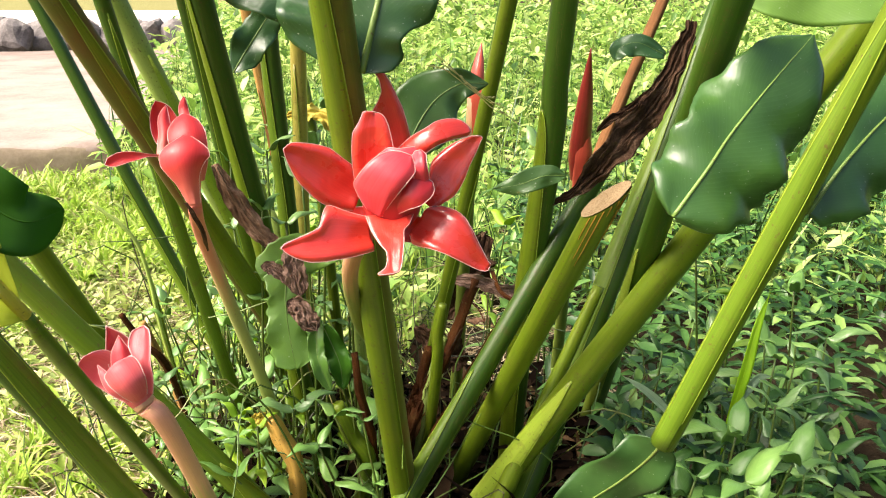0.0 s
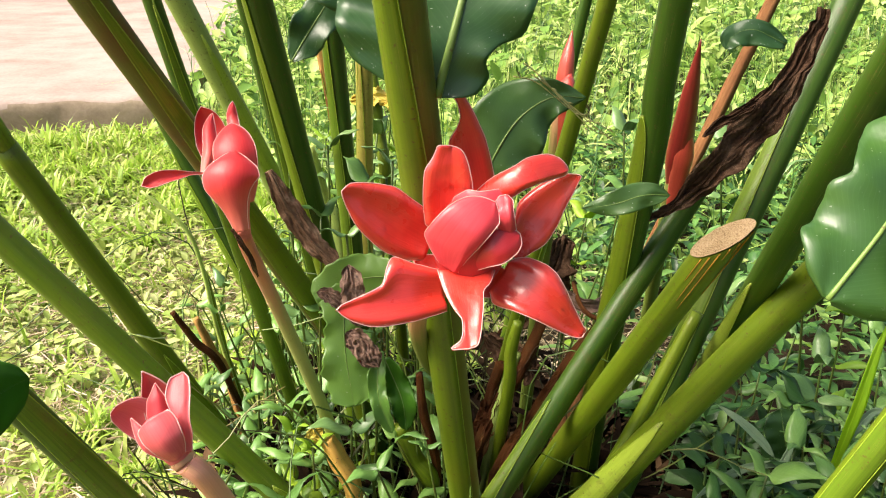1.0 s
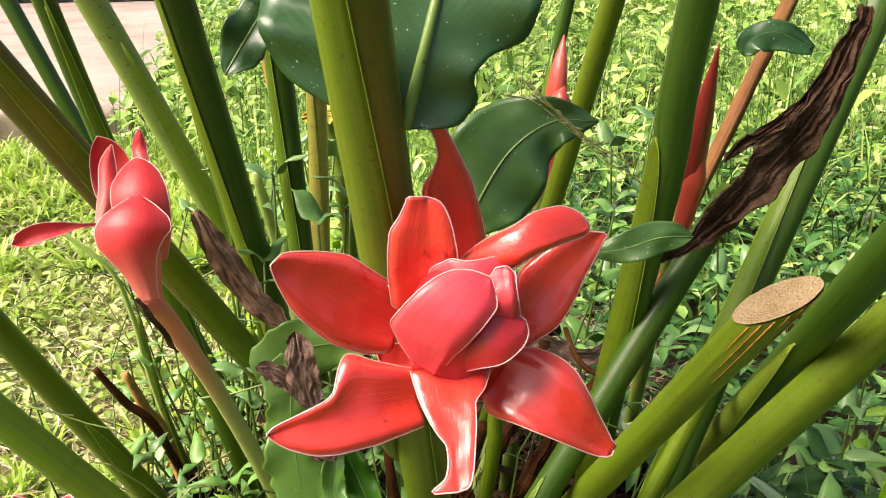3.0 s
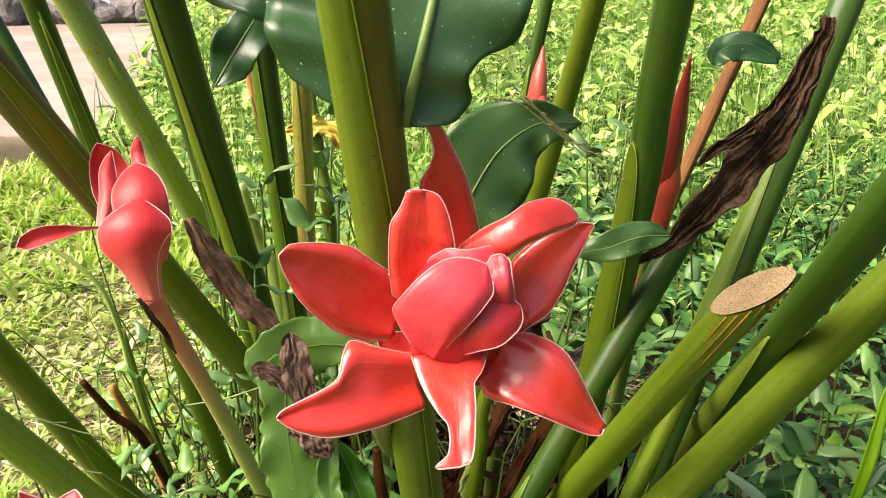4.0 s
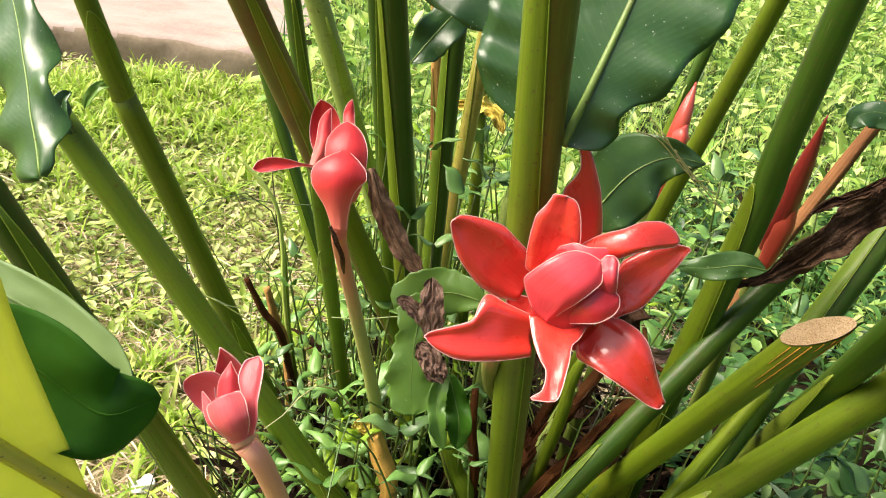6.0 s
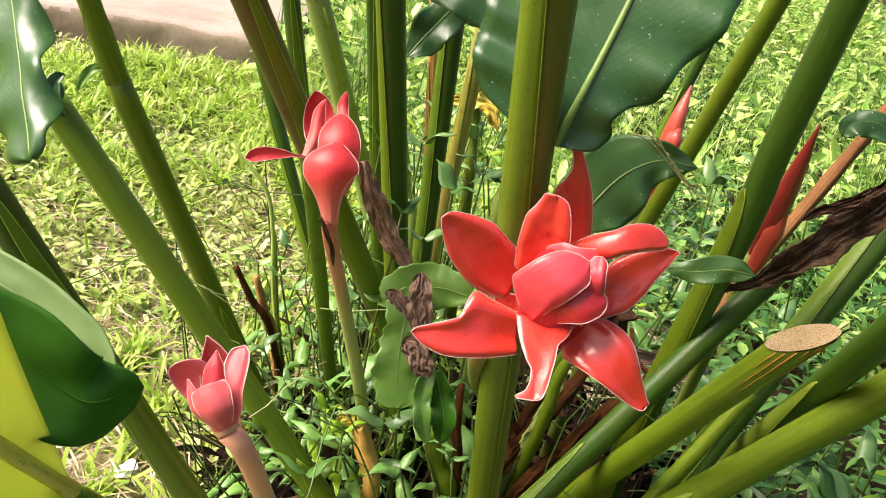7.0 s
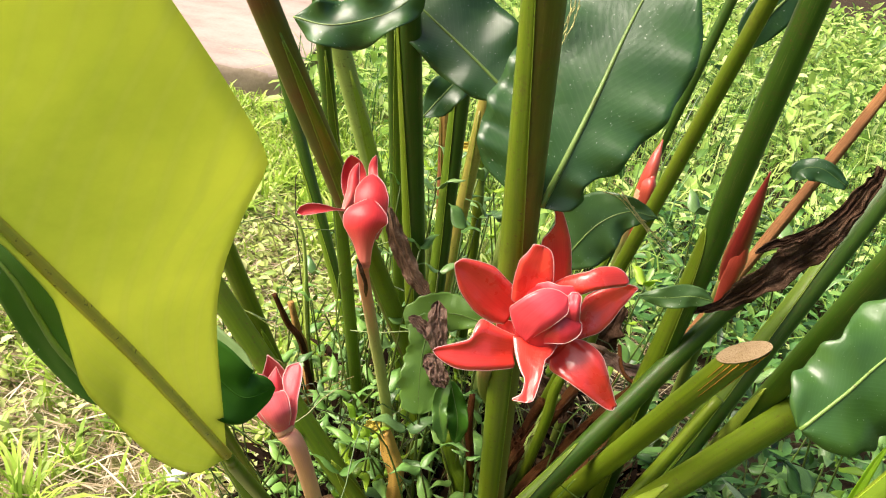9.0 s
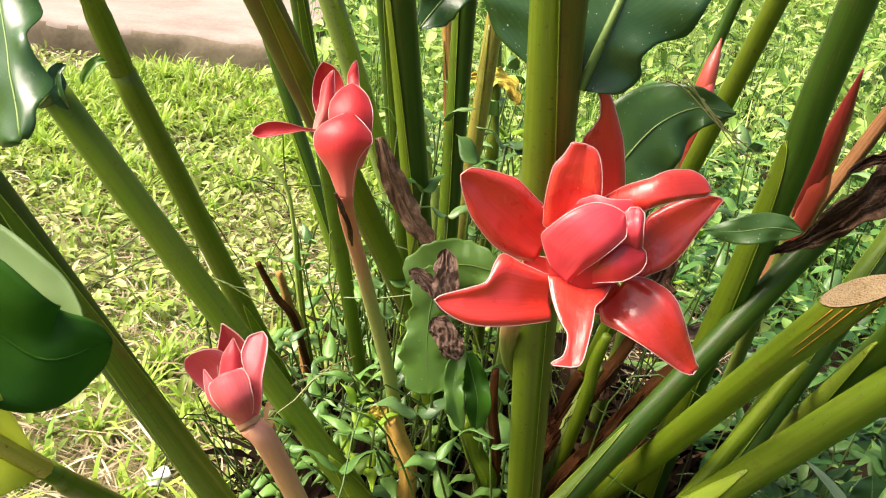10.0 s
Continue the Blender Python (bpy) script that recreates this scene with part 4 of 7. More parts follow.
def shoot(foot, neck, tip, spear, k=1.0):
    """A rolled red leaf shoot: stalk, spear and a loose outer bract."""
    a, b, c = Vector(foot), Vector(neck), Vector(tip)
    ob = thing("leaf_shoot", foot, "rolled dark red pointed ginger leaf shoot", "shoot")
    part("stalk", tube([a, b], [(0, 0.009), (0.8, 0.0075), (1, 0.0085)], n=16, sides=14), M_STALK_SHADED, ob, "tan stalk flushed red")
    part("spear", tube([b.lerp(a, 0.05), b.lerp(c, 0.35), c], [(0, 0.007 * k), (0.3, 0.0125 * k), (0.65, 0.0092 * k), (1, 0.0006)], n=24, sides=16, ridge=0.05), spear, ob)
    data, _, _, _ = blade([b.lerp(a, 0.12), b, b.lerp(c, 0.22), b.lerp(c, 0.42)], [(0, 0.007 * k), (0.5, 0.012 * k), (1, 0.001)], [(0, 0.007 * k), (0.5, 0.012 * k), (1, 0.001)], (0.9, 0.35, 0.2), cup=1.1, n=18, m=6)
    part("outer_bract", ([v + Vector((0.003, -0.004, 0)) for v in data[0]], data[1], data[2]), M_SPEAR_LIGHT, ob, "loose pinkish outer bract")
    return ob


SHEATH = [(0, 0.35), (0.15, 0.75), (0.4, 1.0), (0.7, 0.9), (0.9, 0.8), (1, 0.4)]
WITHER = [(0, 0.03), (0.08, 0.22), (0.22, 0.62), (0.42, 1.0), (0.6, 0.95), (0.78, 0.6), (0.92, 0.4), (1, 0.25)]


def dead_leaf(label, mid, wl, wr, side, material, fold=0, seed=0, pleat=0.10, wave=0.5, n=34, shape=None, crumple=1.0):
    """A shrivelled leaf: crumpled, folded blade with torn margin and its dry rib."""
    ob = thing("dead_leaf", mid[0], label, "dead leaf")
    data, _, _, centre = blade(mid, scale_table(shape or BLUNT, wl), scale_table(shape or BLUNT, wr), side, n=n, m=14, fold=fold, wave=wl * wave, waves=3.3, seed=seed * 1.7, edge_noise=0.45 * crumple, thick=0.0012)
    up = Vector(side).cross(Vector(mid[-1]) - Vector(mid[0])).normalized()
    ridge = [pleat * wl * (math.sin(u * 8 + 6 * noise.noise(Vector((u * 1.5, t * 6, seed)))) + 0.5 * math.sin(u * 21 + 9 * noise.noise(Vector((u, t * 9, seed + 4))))) for u, t in data[2]]
    verts = [v + up * h + crumple * 0.30 * wl * Vector(noise.noise_vector(v * 45 + Vector((seed, 0, 0)))) + crumple * 0.10 * wl * Vector(noise.noise_vector(v * 160)) for v, h in zip(data[0], ridge)]
    part("blade", (verts, data[1], data[2]), material, ob)
    part("rib", tube(centre, [(0, wl * 0.12), (1, wl * 0.03)], n=20, sides=7, wobble=0.3), material, ob)
    return ob


def young_shoot(label, pts, material, r):
    ob = thing("young_shoot", pts[0], label, "shoot")
    part("stalk", tube(pts, [(0, r * 1.1), (0.8, r), (1, r * 0.7)], n=26, sides=14, ridge=0.02), material, ob)
    return ob


def weed(foot, tip, n, length, material, seed):
    """A low herb: a thin stem with opposite pointed leaves, each a mesh."""
    rnd = random.Random(seed)
    a, b = Vector(foot), Vector(tip)
    ob = thing("weed", foot, "small leafy green weed at the foot of the clump", "weed", "weeds round the clump")
    mid = a.lerp(b, 0.5) + Vector((rnd.uniform(-0.02, 0.02), rnd.uniform(-0.02, 0.02), 0))
    part("stalk", tube([a, mid, b], [(0, 0.0022), (1, 0.0012)], n=10, sides=6), M_WEEDSTEM, ob)
    path = spline([a, mid, b], 21)
    turn = rnd.uniform(0, 6.28)
    for i in range(n):
        s = 1.0 - 0.6 * (i // 2) / max(1, n // 2)
        c = path[int(20 * s)]
        az = turn + (i % 2) * math.pi + (i // 2) * 1.57 + rnd.uniform(-0.4, 0.4)
        rise = rnd.uniform(-0.1, 0.7) if s < 0.95 else rnd.uniform(0.2, 0.8)
        ln = length * rnd.uniform(0.7, 1.15)
        d = Vector((math.cos(az) * math.cos(rise), math.sin(az) * math.cos(rise), math.sin(rise)))
        side = Vector((-math.sin(az), math.cos(az), rnd.uniform(-0.3, 0.3)))
        pts = [c, c + d * ln * 0.12, c + d * ln * 0.5 + Vector((0, 0, 0.06 * ln)), c + d * ln - Vector((0, 0, 0.18 * ln))]
        wd = ln * rnd.uniform(0.15, 0.23)
        data, _, _, _ = blade(pts, scale_table(HERB, wd), scale_table(HERB, wd), side, n=11, m=2, fold=rnd.uniform(8, 26), wave=0.002, waves=1.5, seed=rnd.uniform(0, 6), thick=0.0004)
        part("leaf", data, material, ob)
    return ob


HERB = [(0, 0.04), (0.1, 0.10), (0.25, 0.70), (0.42, 1.0), (0.62, 0.86), (0.82, 0.42), (1, 0.01)]


def grass_stalk(pts):
    """A thin dry grass stalk with a few spikelets on it."""
    ob = thing("grass_stalk", pts[0], "thin tan dry grass stalk with small seeds", "grass", "dry grass stalks")
    part("stalk", tube(pts, [(0, 0.0005), (1, 0.0003)], n=20, sides=6), M_SEED, ob)
    path = spline(pts, 21)
    for i in range(7, 20, 3):
        d = (path[i + 1] - path[i]).normalized()
        a = path[i]
        b = a + d * 0.004 + Vector((0.0012 * (-1) ** i, -0.0005, 0.0016))
        part("spikelet", tube([a, a.lerp(b, 0.5), b], [(0, 0.0002), (0.5, 0.0006), (1, 0.0001)], n=5, sides=6), M_SEED, ob)
    return ob


def grass_blade(label, pts, width, material):
    ob = thing("wild_grass", pts[0], label, "grass", "single grass shoots")
    side = (Vector(pts[-1]) - Vector(pts[0])).cross(Vector((0.2, -0.8, 0.55))).normalized()
    data, _, _, centre = blade(pts, scale_table(LANCE, width), scale_table(LANCE, width), side, n=26, m=3, fold=16, thick=0.0004)
    part("blade", data, material, ob)
    part("midrib", tube(centre, [(0, 0.0005), (1, 0.0002)], n=16, sides=6), material, ob)
    return ob


def dry_stem(label, pts, material, r=0.009):
    ob = thing("dry_stem", pts[0], label, "dead stem")
    part("stalk", tube(pts, [(0, r * 1.1), (0.5, r), (1, r * 0.8)], n=30, sides=16, ridge=0.12, wobble=0.30), material, ob)
    if r > 0.006 and material is M_BROWN_STEM:
        path = spline(pts, 21)
        for i in range(5):
            k = 1 + (i * 7) % 12
            off = Vector((math.cos(i * 2.4), -0.8, math.sin(i * 2.4) * 0.5)).normalized() * r
            strip = [path[k] + off * 0.9, path[k + 3] + off * 1.05, path[k + 6] + off * (1.1 + 0.3 * (i % 2))]
            wd = [(0, r * 0.5), (0.5, r * 0.7), (0.9, r * 0.4), (1, r * 0.1)]
            data = blade(strip, wd, wd, off.cross(path[k + 6] - path[k]), n=22, m=4, cup=0.4, wave=0.002, waves=3, edge_noise=0.5, seed=i * 3.1)[0]
            part("torn_sheath", data, (M_DEAD, M_BROWN_STEM, M_RUST)[i % 3], ob, "dry brown torn strip of sheath")
    return ob



# ---------------- stems of the clump ----------------
pseudostem("dark green ginger stem leaning out over the lawn", (-0.172, 0.741, 0.020), (-0.380, 0.470, 0.698), 0.0116, 0.0108, M_STEM_DARK_SHADED, seed=1, sheath=0.93, sheath_turn=1.00, sheath_material=M_STEM_MID, sheath_half=1.0)
pseudostem("thick green ginger stem leaning over the lawn", (-0.094, 0.852, 0.020), (-0.487, 0.736, 0.600), 0.0135, 0.0128, M_STEM_MID, seed=2, sheath=0.42, sheath_turn=0.90, sheath_material=M_STEM, sheath_half=1.1)
pseudostem("green ginger stem with a split sheath leaning over the lawn", (-0.332, 1.063, 0.020), (-0.477, 0.828, 0.595), 0.0140, 0.0120, M_STEM, seed=3, sheath=0.55, sheath_turn=0.80, sheath_material=M_STEM, sheath_half=0.8)
pseudostem("thin green upper ginger stem above a leaf node", (-0.477, 0.828, 0.595), (-0.496, 0.748, 0.768), 0.0105, 0.0090, M_STEM, sheath=0.5, sheath_turn=0.6, sheath_material=M_STEM)
pseudostem("thick red-flushed green ginger stem beside the bud", (-0.116, 1.156, 0.020), (-0.335, 0.536, 0.925), 0.0132, 0.0116, M_STEM_RED, seed=5, sheath=0.85, sheath_turn=0.70, sheath_material=M_STEM, sheath_half=0.9)
pseudostem("slim dark green ginger stem in the clump", (-0.258, 1.074, 0.020), (-0.349, 0.752, 0.986), 0.0085, 0.0078, M_STEM_DARK_SHADED, seed=6, sheath=0.75, sheath_turn=0.50, sheath_material=M_STEM_MID, sheath_half=1.0)
pseudostem("slim green ginger stem in the clump", (-0.267, 1.177, 0.020), (-0.592, 1.187, 0.825), 0.0095, 0.0090, M_STEM_DARK_SHADED, seed=7, sheath=0.60, sheath_turn=-0.80, sheath_material=M_STEM_MID, sheath_half=1.0)
pseudostem("pale yellow-green ginger stem at the back of the clump", (-0.179, 1.276, 0.020), (-0.440, 0.928, 0.951), 0.0140, 0.0130, M_STEM_PALE, seed=8, sheath=0.70, sheath_turn=0.80, sheath_material=M_SHEATH, sheath_half=1.0)
pseudostem("thick green ginger stem with an overlapping sheath", (-0.147, 1.011, 0.020), (-0.247, 0.741, 0.965), 0.0125, 0.0115, M_STEM_DARK_SHADED, seed=9, sheath=0.85, sheath_turn=-0.90, sheath_material=M_STEM, sheath_half=1.0)
pseudostem("slim dark green ginger stem behind another", (-0.203, 1.101, 0.020), (-0.307, 0.917, 0.937), 0.0085, 0.0080, M_STEM_DARK_SHADED, seed=10, sheath=0.80, sheath_turn=0.60, sheath_material=M_STEM_MID, sheath_half=1.0)
pseudostem("dark green upright ginger stem", (-0.167, 0.994, 0.020), (-0.203, 0.936, 0.970), 0.0110, 0.0105, M_STEM_DARK_SHADED, seed=11, sheath=0.85, sheath_turn=-0.90, sheath_material=M_STEM_MID, sheath_half=1.0)
pseudostem("yellowish drying ginger stem", (-0.200, 1.080, 0.020), (-0.166, 0.994, 0.735), 0.0088, 0.0095, M_YELLOWING, seed=12, sheath=0.92, sheath_turn=-0.4, sheath_half=1.1, sheath_material=M_YELLOWING)
pseudostem("pinkish slim stem at the back of the clump", (-0.192, 1.299, 0.020), (-0.260, 1.122, 0.764), 0.0085, 0.0080, M_TAN_STEM, seed=13, sheath=0.80, sheath_turn=-0.60, sheath_material=M_RUST, sheath_half=0.9)
pseudostem("thickest ginger stem of the clump standing behind the open flower", (-0.031, 0.882, 0.020), (-0.085, 0.435, 1.004), 0.0142, 0.0126, M_STEM_RED, seed=14, sheath=0.97, sheath_turn=-0.88, sheath_material=M_STEM, sheath_half=1.5)
pseudostem("slim green ginger stem leaning away", (-0.065, 1.058, 0.020), (0.117, 0.678, 1.065), 0.0080, 0.0075, M_STEM, seed=15, sheath=0.55, sheath_turn=0.90, sheath_material=M_STEM_MID, sheath_half=1.0)
pseudostem("slim dark ginger stem at the back", (-0.035, 1.315, 0.020), (0.121, 1.307, 0.887), 0.0085, 0.0080, M_STEM_DARK_SHADED, seed=16, sheath=0.70, sheath_turn=-0.60, sheath_material=M_STEM_MID, sheath_half=1.0)
pseudostem("thick dark green ginger stem with a paler sheath", (0.087, 1.011, 0.020), (0.124, 0.698, 1.035), 0.0145, 0.0120, M_STEM_DARK_SHADED, seed=17, sheath=0.62, sheath_turn=-1.10, sheath_material=M_STEM, sheath_half=1.2, via=[(0.091, 0.909, 0.340), (0.108, 0.832, 0.601), (0.108, 0.800, 0.698)])
pseudostem("thick green ginger stem leaning outwards", (0.020, 0.779, 0.020), (0.483, 1.119, 1.119), 0.0150, 0.0138, M_STEM_DARK_SHADED, seed=18, sheath=0.60, sheath_turn=-1.00, sheath_material=M_STEM_MID, sheath_half=0.8)
pseudostem("dark green ginger stem leaning outwards", (0.222, 1.207, 0.020), (0.168, 0.344, 0.962), 0.0128, 0.0116, M_STEM_DARK_SHADED, seed=19, sheath=0.55, sheath_turn=-1.00, sheath_half=0.9)
pseudostem("thick green ginger stem leaning low over the weeds", (-0.038, 0.880, 0.020), (0.452, 0.607, 0.962), 0.0160, 0.0132, M_STEM, seed=20, sheath=0.38, sheath_turn=-0.90, sheath_half=1.0)
pseudostem("green ginger stem behind the cut one", (-0.168, 0.704, 0.020), (0.179, 0.896, 0.576), 0.0126, 0.0114, M_STEM_DARK_SHADED, seed=21, sheath=0.60, sheath_turn=-0.90, sheath_material=M_STEM_MID, sheath_half=0.7)
pseudostem("short green ginger shoot with a rounded tip", (-0.021, 0.762, 0.020), (0.167, 0.840, 0.445), 0.0150, 0.0060, M_STEM, seed=22)
pseudostem("green ginger stem bending down to a broad leaf", (0.149, 0.499, 0.460), (0.245, 0.424, 0.800), 0.0086, 0.0084, M_STEM, sheath=0.9, sheath_turn=-0.7, sheath_half=0.7, sheath_material=M_STEM_MID)

# ---------------- leaves ----------------
LOBE_UP = [(0, 0.0), (0.03, 0.08), (0.1, 0.26), (0.2, 0.52), (0.28, 0.80), (0.35, 1.0), (0.6, 0.95), (0.85, 0.8), (1, 0.3)]
LOBE_LOW = [(0, 0.12), (0.03, 0.75), (0.1, 1.0), (0.19, 0.95), (0.26, 0.55), (0.33, 0.20), (0.45, 0.10), (1, 0.08)]
leaf("large lime-green backlit ginger leaf with an olive midrib", [(-0.157, 0.292, 0.639), (-0.165, 0.229, 0.720), (-0.168, 0.187, 0.770), (-0.172, 0.159, 0.803), (-0.172, 0.138, 0.825), (-0.172, 0.113, 0.851), (-0.171, 0.093, 0.874)], 0.022, 0.070, (0.653, 0.376, 0.656), M_LEAF_BACKLIT, shape=LOBE_LOW, shape_right=LOBE_UP, rib=0.0026, rib_material=M_RIB_BROWN, petiole=[(-0.190, 0.830, 0.020), (-0.161, 0.360, 0.559), (-0.157, 0.292, 0.639)], wave=0.003, waves=2.2, seed=1.0, n=48, m=10, fold_left=34)
leaf("dark green rounded ginger leaf with a wavy margin", [(-0.183, 0.270, 0.703), (-0.165, 0.278, 0.692), (-0.149, 0.284, 0.678), (-0.138, 0.295, 0.679)], 0.013, 0.013, (-0.243, -0.405, -0.881), M_LEAF_NEAR, shape=EAR, rib=0.0006, rib_material=M_LEAF_NEAR, wave=0.003, waves=1.6, seed=2.0, n=40)
leaf("paler underside of a folded ginger leaf", [(-0.212, 0.307, 0.697), (-0.180, 0.307, 0.686), (-0.151, 0.303, 0.673)], 0.009, 0.009, (-0.352, -0.404, -0.844), M_LEAF_PALE, shape=BLUNT, rib=0.0006, rib_material=M_LEAF_PALE)
leaf("dark green ginger leaf behind the lime one", [(-0.173, 0.221, 0.704), (-0.189, 0.213, 0.731), (-0.196, 0.205, 0.754), (-0.209, 0.200, 0.772)], 0.008, 0.008, (0.785, 0.340, 0.517), M_LEAF_MID, shape=BLUNT, rib=0.0015)
leaf("glossy dark ginger leaf hanging from a stem node", [(-0.332, 0.512, 0.637), (-0.354, 0.538, 0.666), (-0.386, 0.572, 0.704), (-0.438, 0.622, 0.749)], 0.036, 0.016, (1.023, -0.253, 0.374), M_LEAF_GLOSS, shape=BLUNT, rib=0.0009, wave=0.007, waves=3.2, cup=0.15, roll=0.2, edge_noise=0.12, n=40)
BROAD_RIGHT = [(0, 0.01), (0.015, 0.17), (0.05, 0.37), (0.13, 0.46), (0.185, 0.39), (0.24, 0.45), (0.3, 0.67), (0.4, 0.75), (0.53, 0.97), (0.7, 1.0), (0.85, 0.69), (1, 0.02)]
BROAD_LEFT = [(0, 0.36), (0.03, 0.58), (0.06, 0.72), (0.2, 0.95), (0.4, 1.0), (0.6, 0.96), (0.8, 0.67), (1, 0.01)]
leaf("broad dark ginger leaf with a pale midrib behind the thick stem", [(-0.055, 0.574, 0.698), (-0.046, 0.581, 0.733), (-0.035, 0.600, 0.779), (-0.023, 0.632, 0.834), (-0.005, 0.684, 0.896)], 0.070, 0.055, (0.978, 0.088, 0.237), M_LEAF, shape=BROAD_LEFT, shape_right=BROAD_RIGHT, rib=0.0027, wave=0.004, waves=6, seed=.6, edge_noise=0.05, n=60, m=9)
leaf("dark ginger leaf with a wavy margin arching over the clump", [(-0.120, 0.788, 0.732), (-0.165, 0.798, 0.759), (-0.225, 0.813, 0.792), (-0.296, 0.834, 0.832)], 0.034, 0.056, (0.530, 0.395, 0.750), M_LEAF, shape=BLUNT, rib=0.0018, wave=0.008, waves=3, seed=3, n=36)
leaf("dark wavy flap of a ginger leaf between the stems", [(-0.222, 0.901, 0.663), (-0.207, 0.911, 0.688), (-0.188, 0.922, 0.717), (-0.168, 0.935, 0.747)], 0.019, 0.022, (0.875, -0.084, -0.472), M_LEAF, shape=LANCE, rib=0.0010, wave=0.006, waves=2.5, seed=14, n=36, edge_noise=0.12, fold=12)
leaf("small wavy dark ginger leaf beside the arching one", [(-0.326, 0.748, 0.767), (-0.285, 0.744, 0.768), (-0.235, 0.750, 0.789), (-0.205, 0.756, 0.820)], 0.025, 0.023, (0.398, -0.295, -0.869), M_LEAF, shape=LANCE, rib=0.0009, wave=0.012, waves=2.5, seed=4, n=36)
ROUND_UP = [(0, 0.35), (0.15, 0.8), (0.38, 1.0), (0.56, 0.88), (0.72, 0.52), (0.88, 0.24), (1, 0.02)]
ROUND_LOW = [(0, 0.35), (0.15, 0.8), (0.35, 1.0), (0.5, 0.92), (0.65, 0.62), (0.85, 0.40), (1, 0.02)]
leaf("round dark green ginger leaf with a curved midrib behind the flower", [(-0.030, 0.667, 0.623), (-0.023, 0.670, 0.641), (-0.008, 0.675, 0.664), (0.013, 0.678, 0.678), (0.036, 0.675, 0.679)], 0.029, 0.027, (0.644, -0.247, -0.724), M_LEAF_ROUND, shape=ROUND_UP, shape_right=ROUND_LOW, rib=0.0009, wave=0.004, waves=3, seed=5, n=40, edge_noise=0.04)
leaf("glossy ginger leaf with a pale midrib above the weeds", [(0.139, 0.490, 0.621), (0.158, 0.503, 0.643), (0.178, 0.519, 0.666), (0.204, 0.536, 0.692), (0.240, 0.560, 0.724)], 0.030, 0.044, (0.764, -0.200, -0.614), M_LEAF_GLOSS, shape=BLUNT, rib=0.0014, wave=0.007, waves=2.6, cup=0.12, roll=0.12, seed=6, n=56, m=10, edge_noise=0.18)
leaf("second glossy ginger leaf with a pale midrib beside the weeds", [(0.207, 0.461, 0.631), (0.230, 0.475, 0.657), (0.261, 0.494, 0.682), (0.310, 0.521, 0.717)], 0.020, 0.031, (0.696, -0.222, -0.683), M_LEAF_GLOSS, shape=EAR, rib=0.0014, wave=0.007, waves=2.2, cup=0.12, roll=0.12, seed=12, n=48, m=10, edge_noise=0.15)
leaf("broad green ginger leaf hanging low over the weeds", [(0.149, 0.499, 0.460), (0.137, 0.510, 0.434), (0.108, 0.526, 0.396), (0.080, 0.542, 0.359)], 0.020, 0.023, (-0.770, 0.189, 0.610), M_LEAF_ROUND, shape=BLUNT, rib=0.0012, wave=0.006, waves=2.2, seed=9)
TORN = [(0, 0.02), (0.1, 0.42), (0.28, 0.80), (0.5, 1.0), (0.75, 0.95), (0.92, 0.75), (1, 0.35)]
TONGUE = [(0, 0.55), (0.2, 0.95), (0.4, 0.78), (0.62, 0.98), (0.82, 1.0), (0.94, 0.78), (1, 0.2)]
leaf("torn green ginger leaf with brown holes", [(-0.092, 0.736, 0.514), (-0.120, 0.735, 0.517), (-0.143, 0.732, 0.512), (-0.169, 0.724, 0.500)], 0.019, 0.021, (-0.232, 0.353, 0.906), M_LEAF_MID, shape=TORN, rib=0.0007, wave=0.004, waves=1.6, seed=7, edge_noise=0.12, n=60, m=9)
leaf("drooping green ginger leaf with a notched margin", [(-0.142, 0.730, 0.512), (-0.144, 0.716, 0.484), (-0.141, 0.704, 0.455), (-0.134, 0.694, 0.419)], 0.019, 0.020, (-0.988, -0.147, -0.038), M_LEAF_MID, shape=TONGUE, rib=0.0007, wave=0.003, waves=3, seed=8, edge_noise=0.30, teeth=0.05, teeth_n=4, n=60, m=9)
leaf("narrow green leaf with a curled pale margin", [(-0.113, 0.704, 0.466), (-0.114, 0.692, 0.445), (-0.111, 0.684, 0.430), (-0.101, 0.679, 0.405)], 0.008, 0.009, (-0.972, -0.189, -0.142), M_LEAF_MID, shape=EAR, rib=0.0005, wave=0.003, waves=2.3, seed=3, edge_noise=0.18, fold=24, n=50)
leaf("dark curled ginger leaf under the flower", [(-0.110, 0.706, 0.458), (-0.101, 0.700, 0.440), (-0.094, 0.694, 0.424), (-0.091, 0.688, 0.402)], 0.012, 0.011, (-0.908, -0.260, -0.329), M_LEAF_NEAR, shape=EAR, rib=0.0005, wave=0.006, waves=2, seed=11, fold=25)
leaf("dusty green small leaf with a pale midrib", [(0.116, 0.767, 0.583), (0.094, 0.764, 0.583), (0.071, 0.764, 0.575), (0.046, 0.764, 0.571)], 0.011, 0.012, (-0.174, 0.364, 0.915), M_LEAF_ROUND, shape=LANCE, rib=0.0005, wave=0.003, waves=2)
leaf("curled green leaf on the dry stem", [(0.248, 0.956, 0.677), (0.217, 0.956, 0.690), (0.198, 0.957, 0.685), (0.191, 0.955, 0.672)], 0.015, 0.011, (-0.095, 0.367, 0.925), M_LEAF, shape=EAR, rib=0.0003, wave=0.004, waves=1.5)
leaf("dark ginger leaf overhead beside the dark stem", [(0.084, 0.851, 0.806), (0.096, 0.854, 0.834), (0.114, 0.858, 0.863), (0.136, 0.863, 0.893)], 0.021, 0.019, (0.859, -0.072, -0.506), M_LEAF, shape=LANCE, rib=0.002)
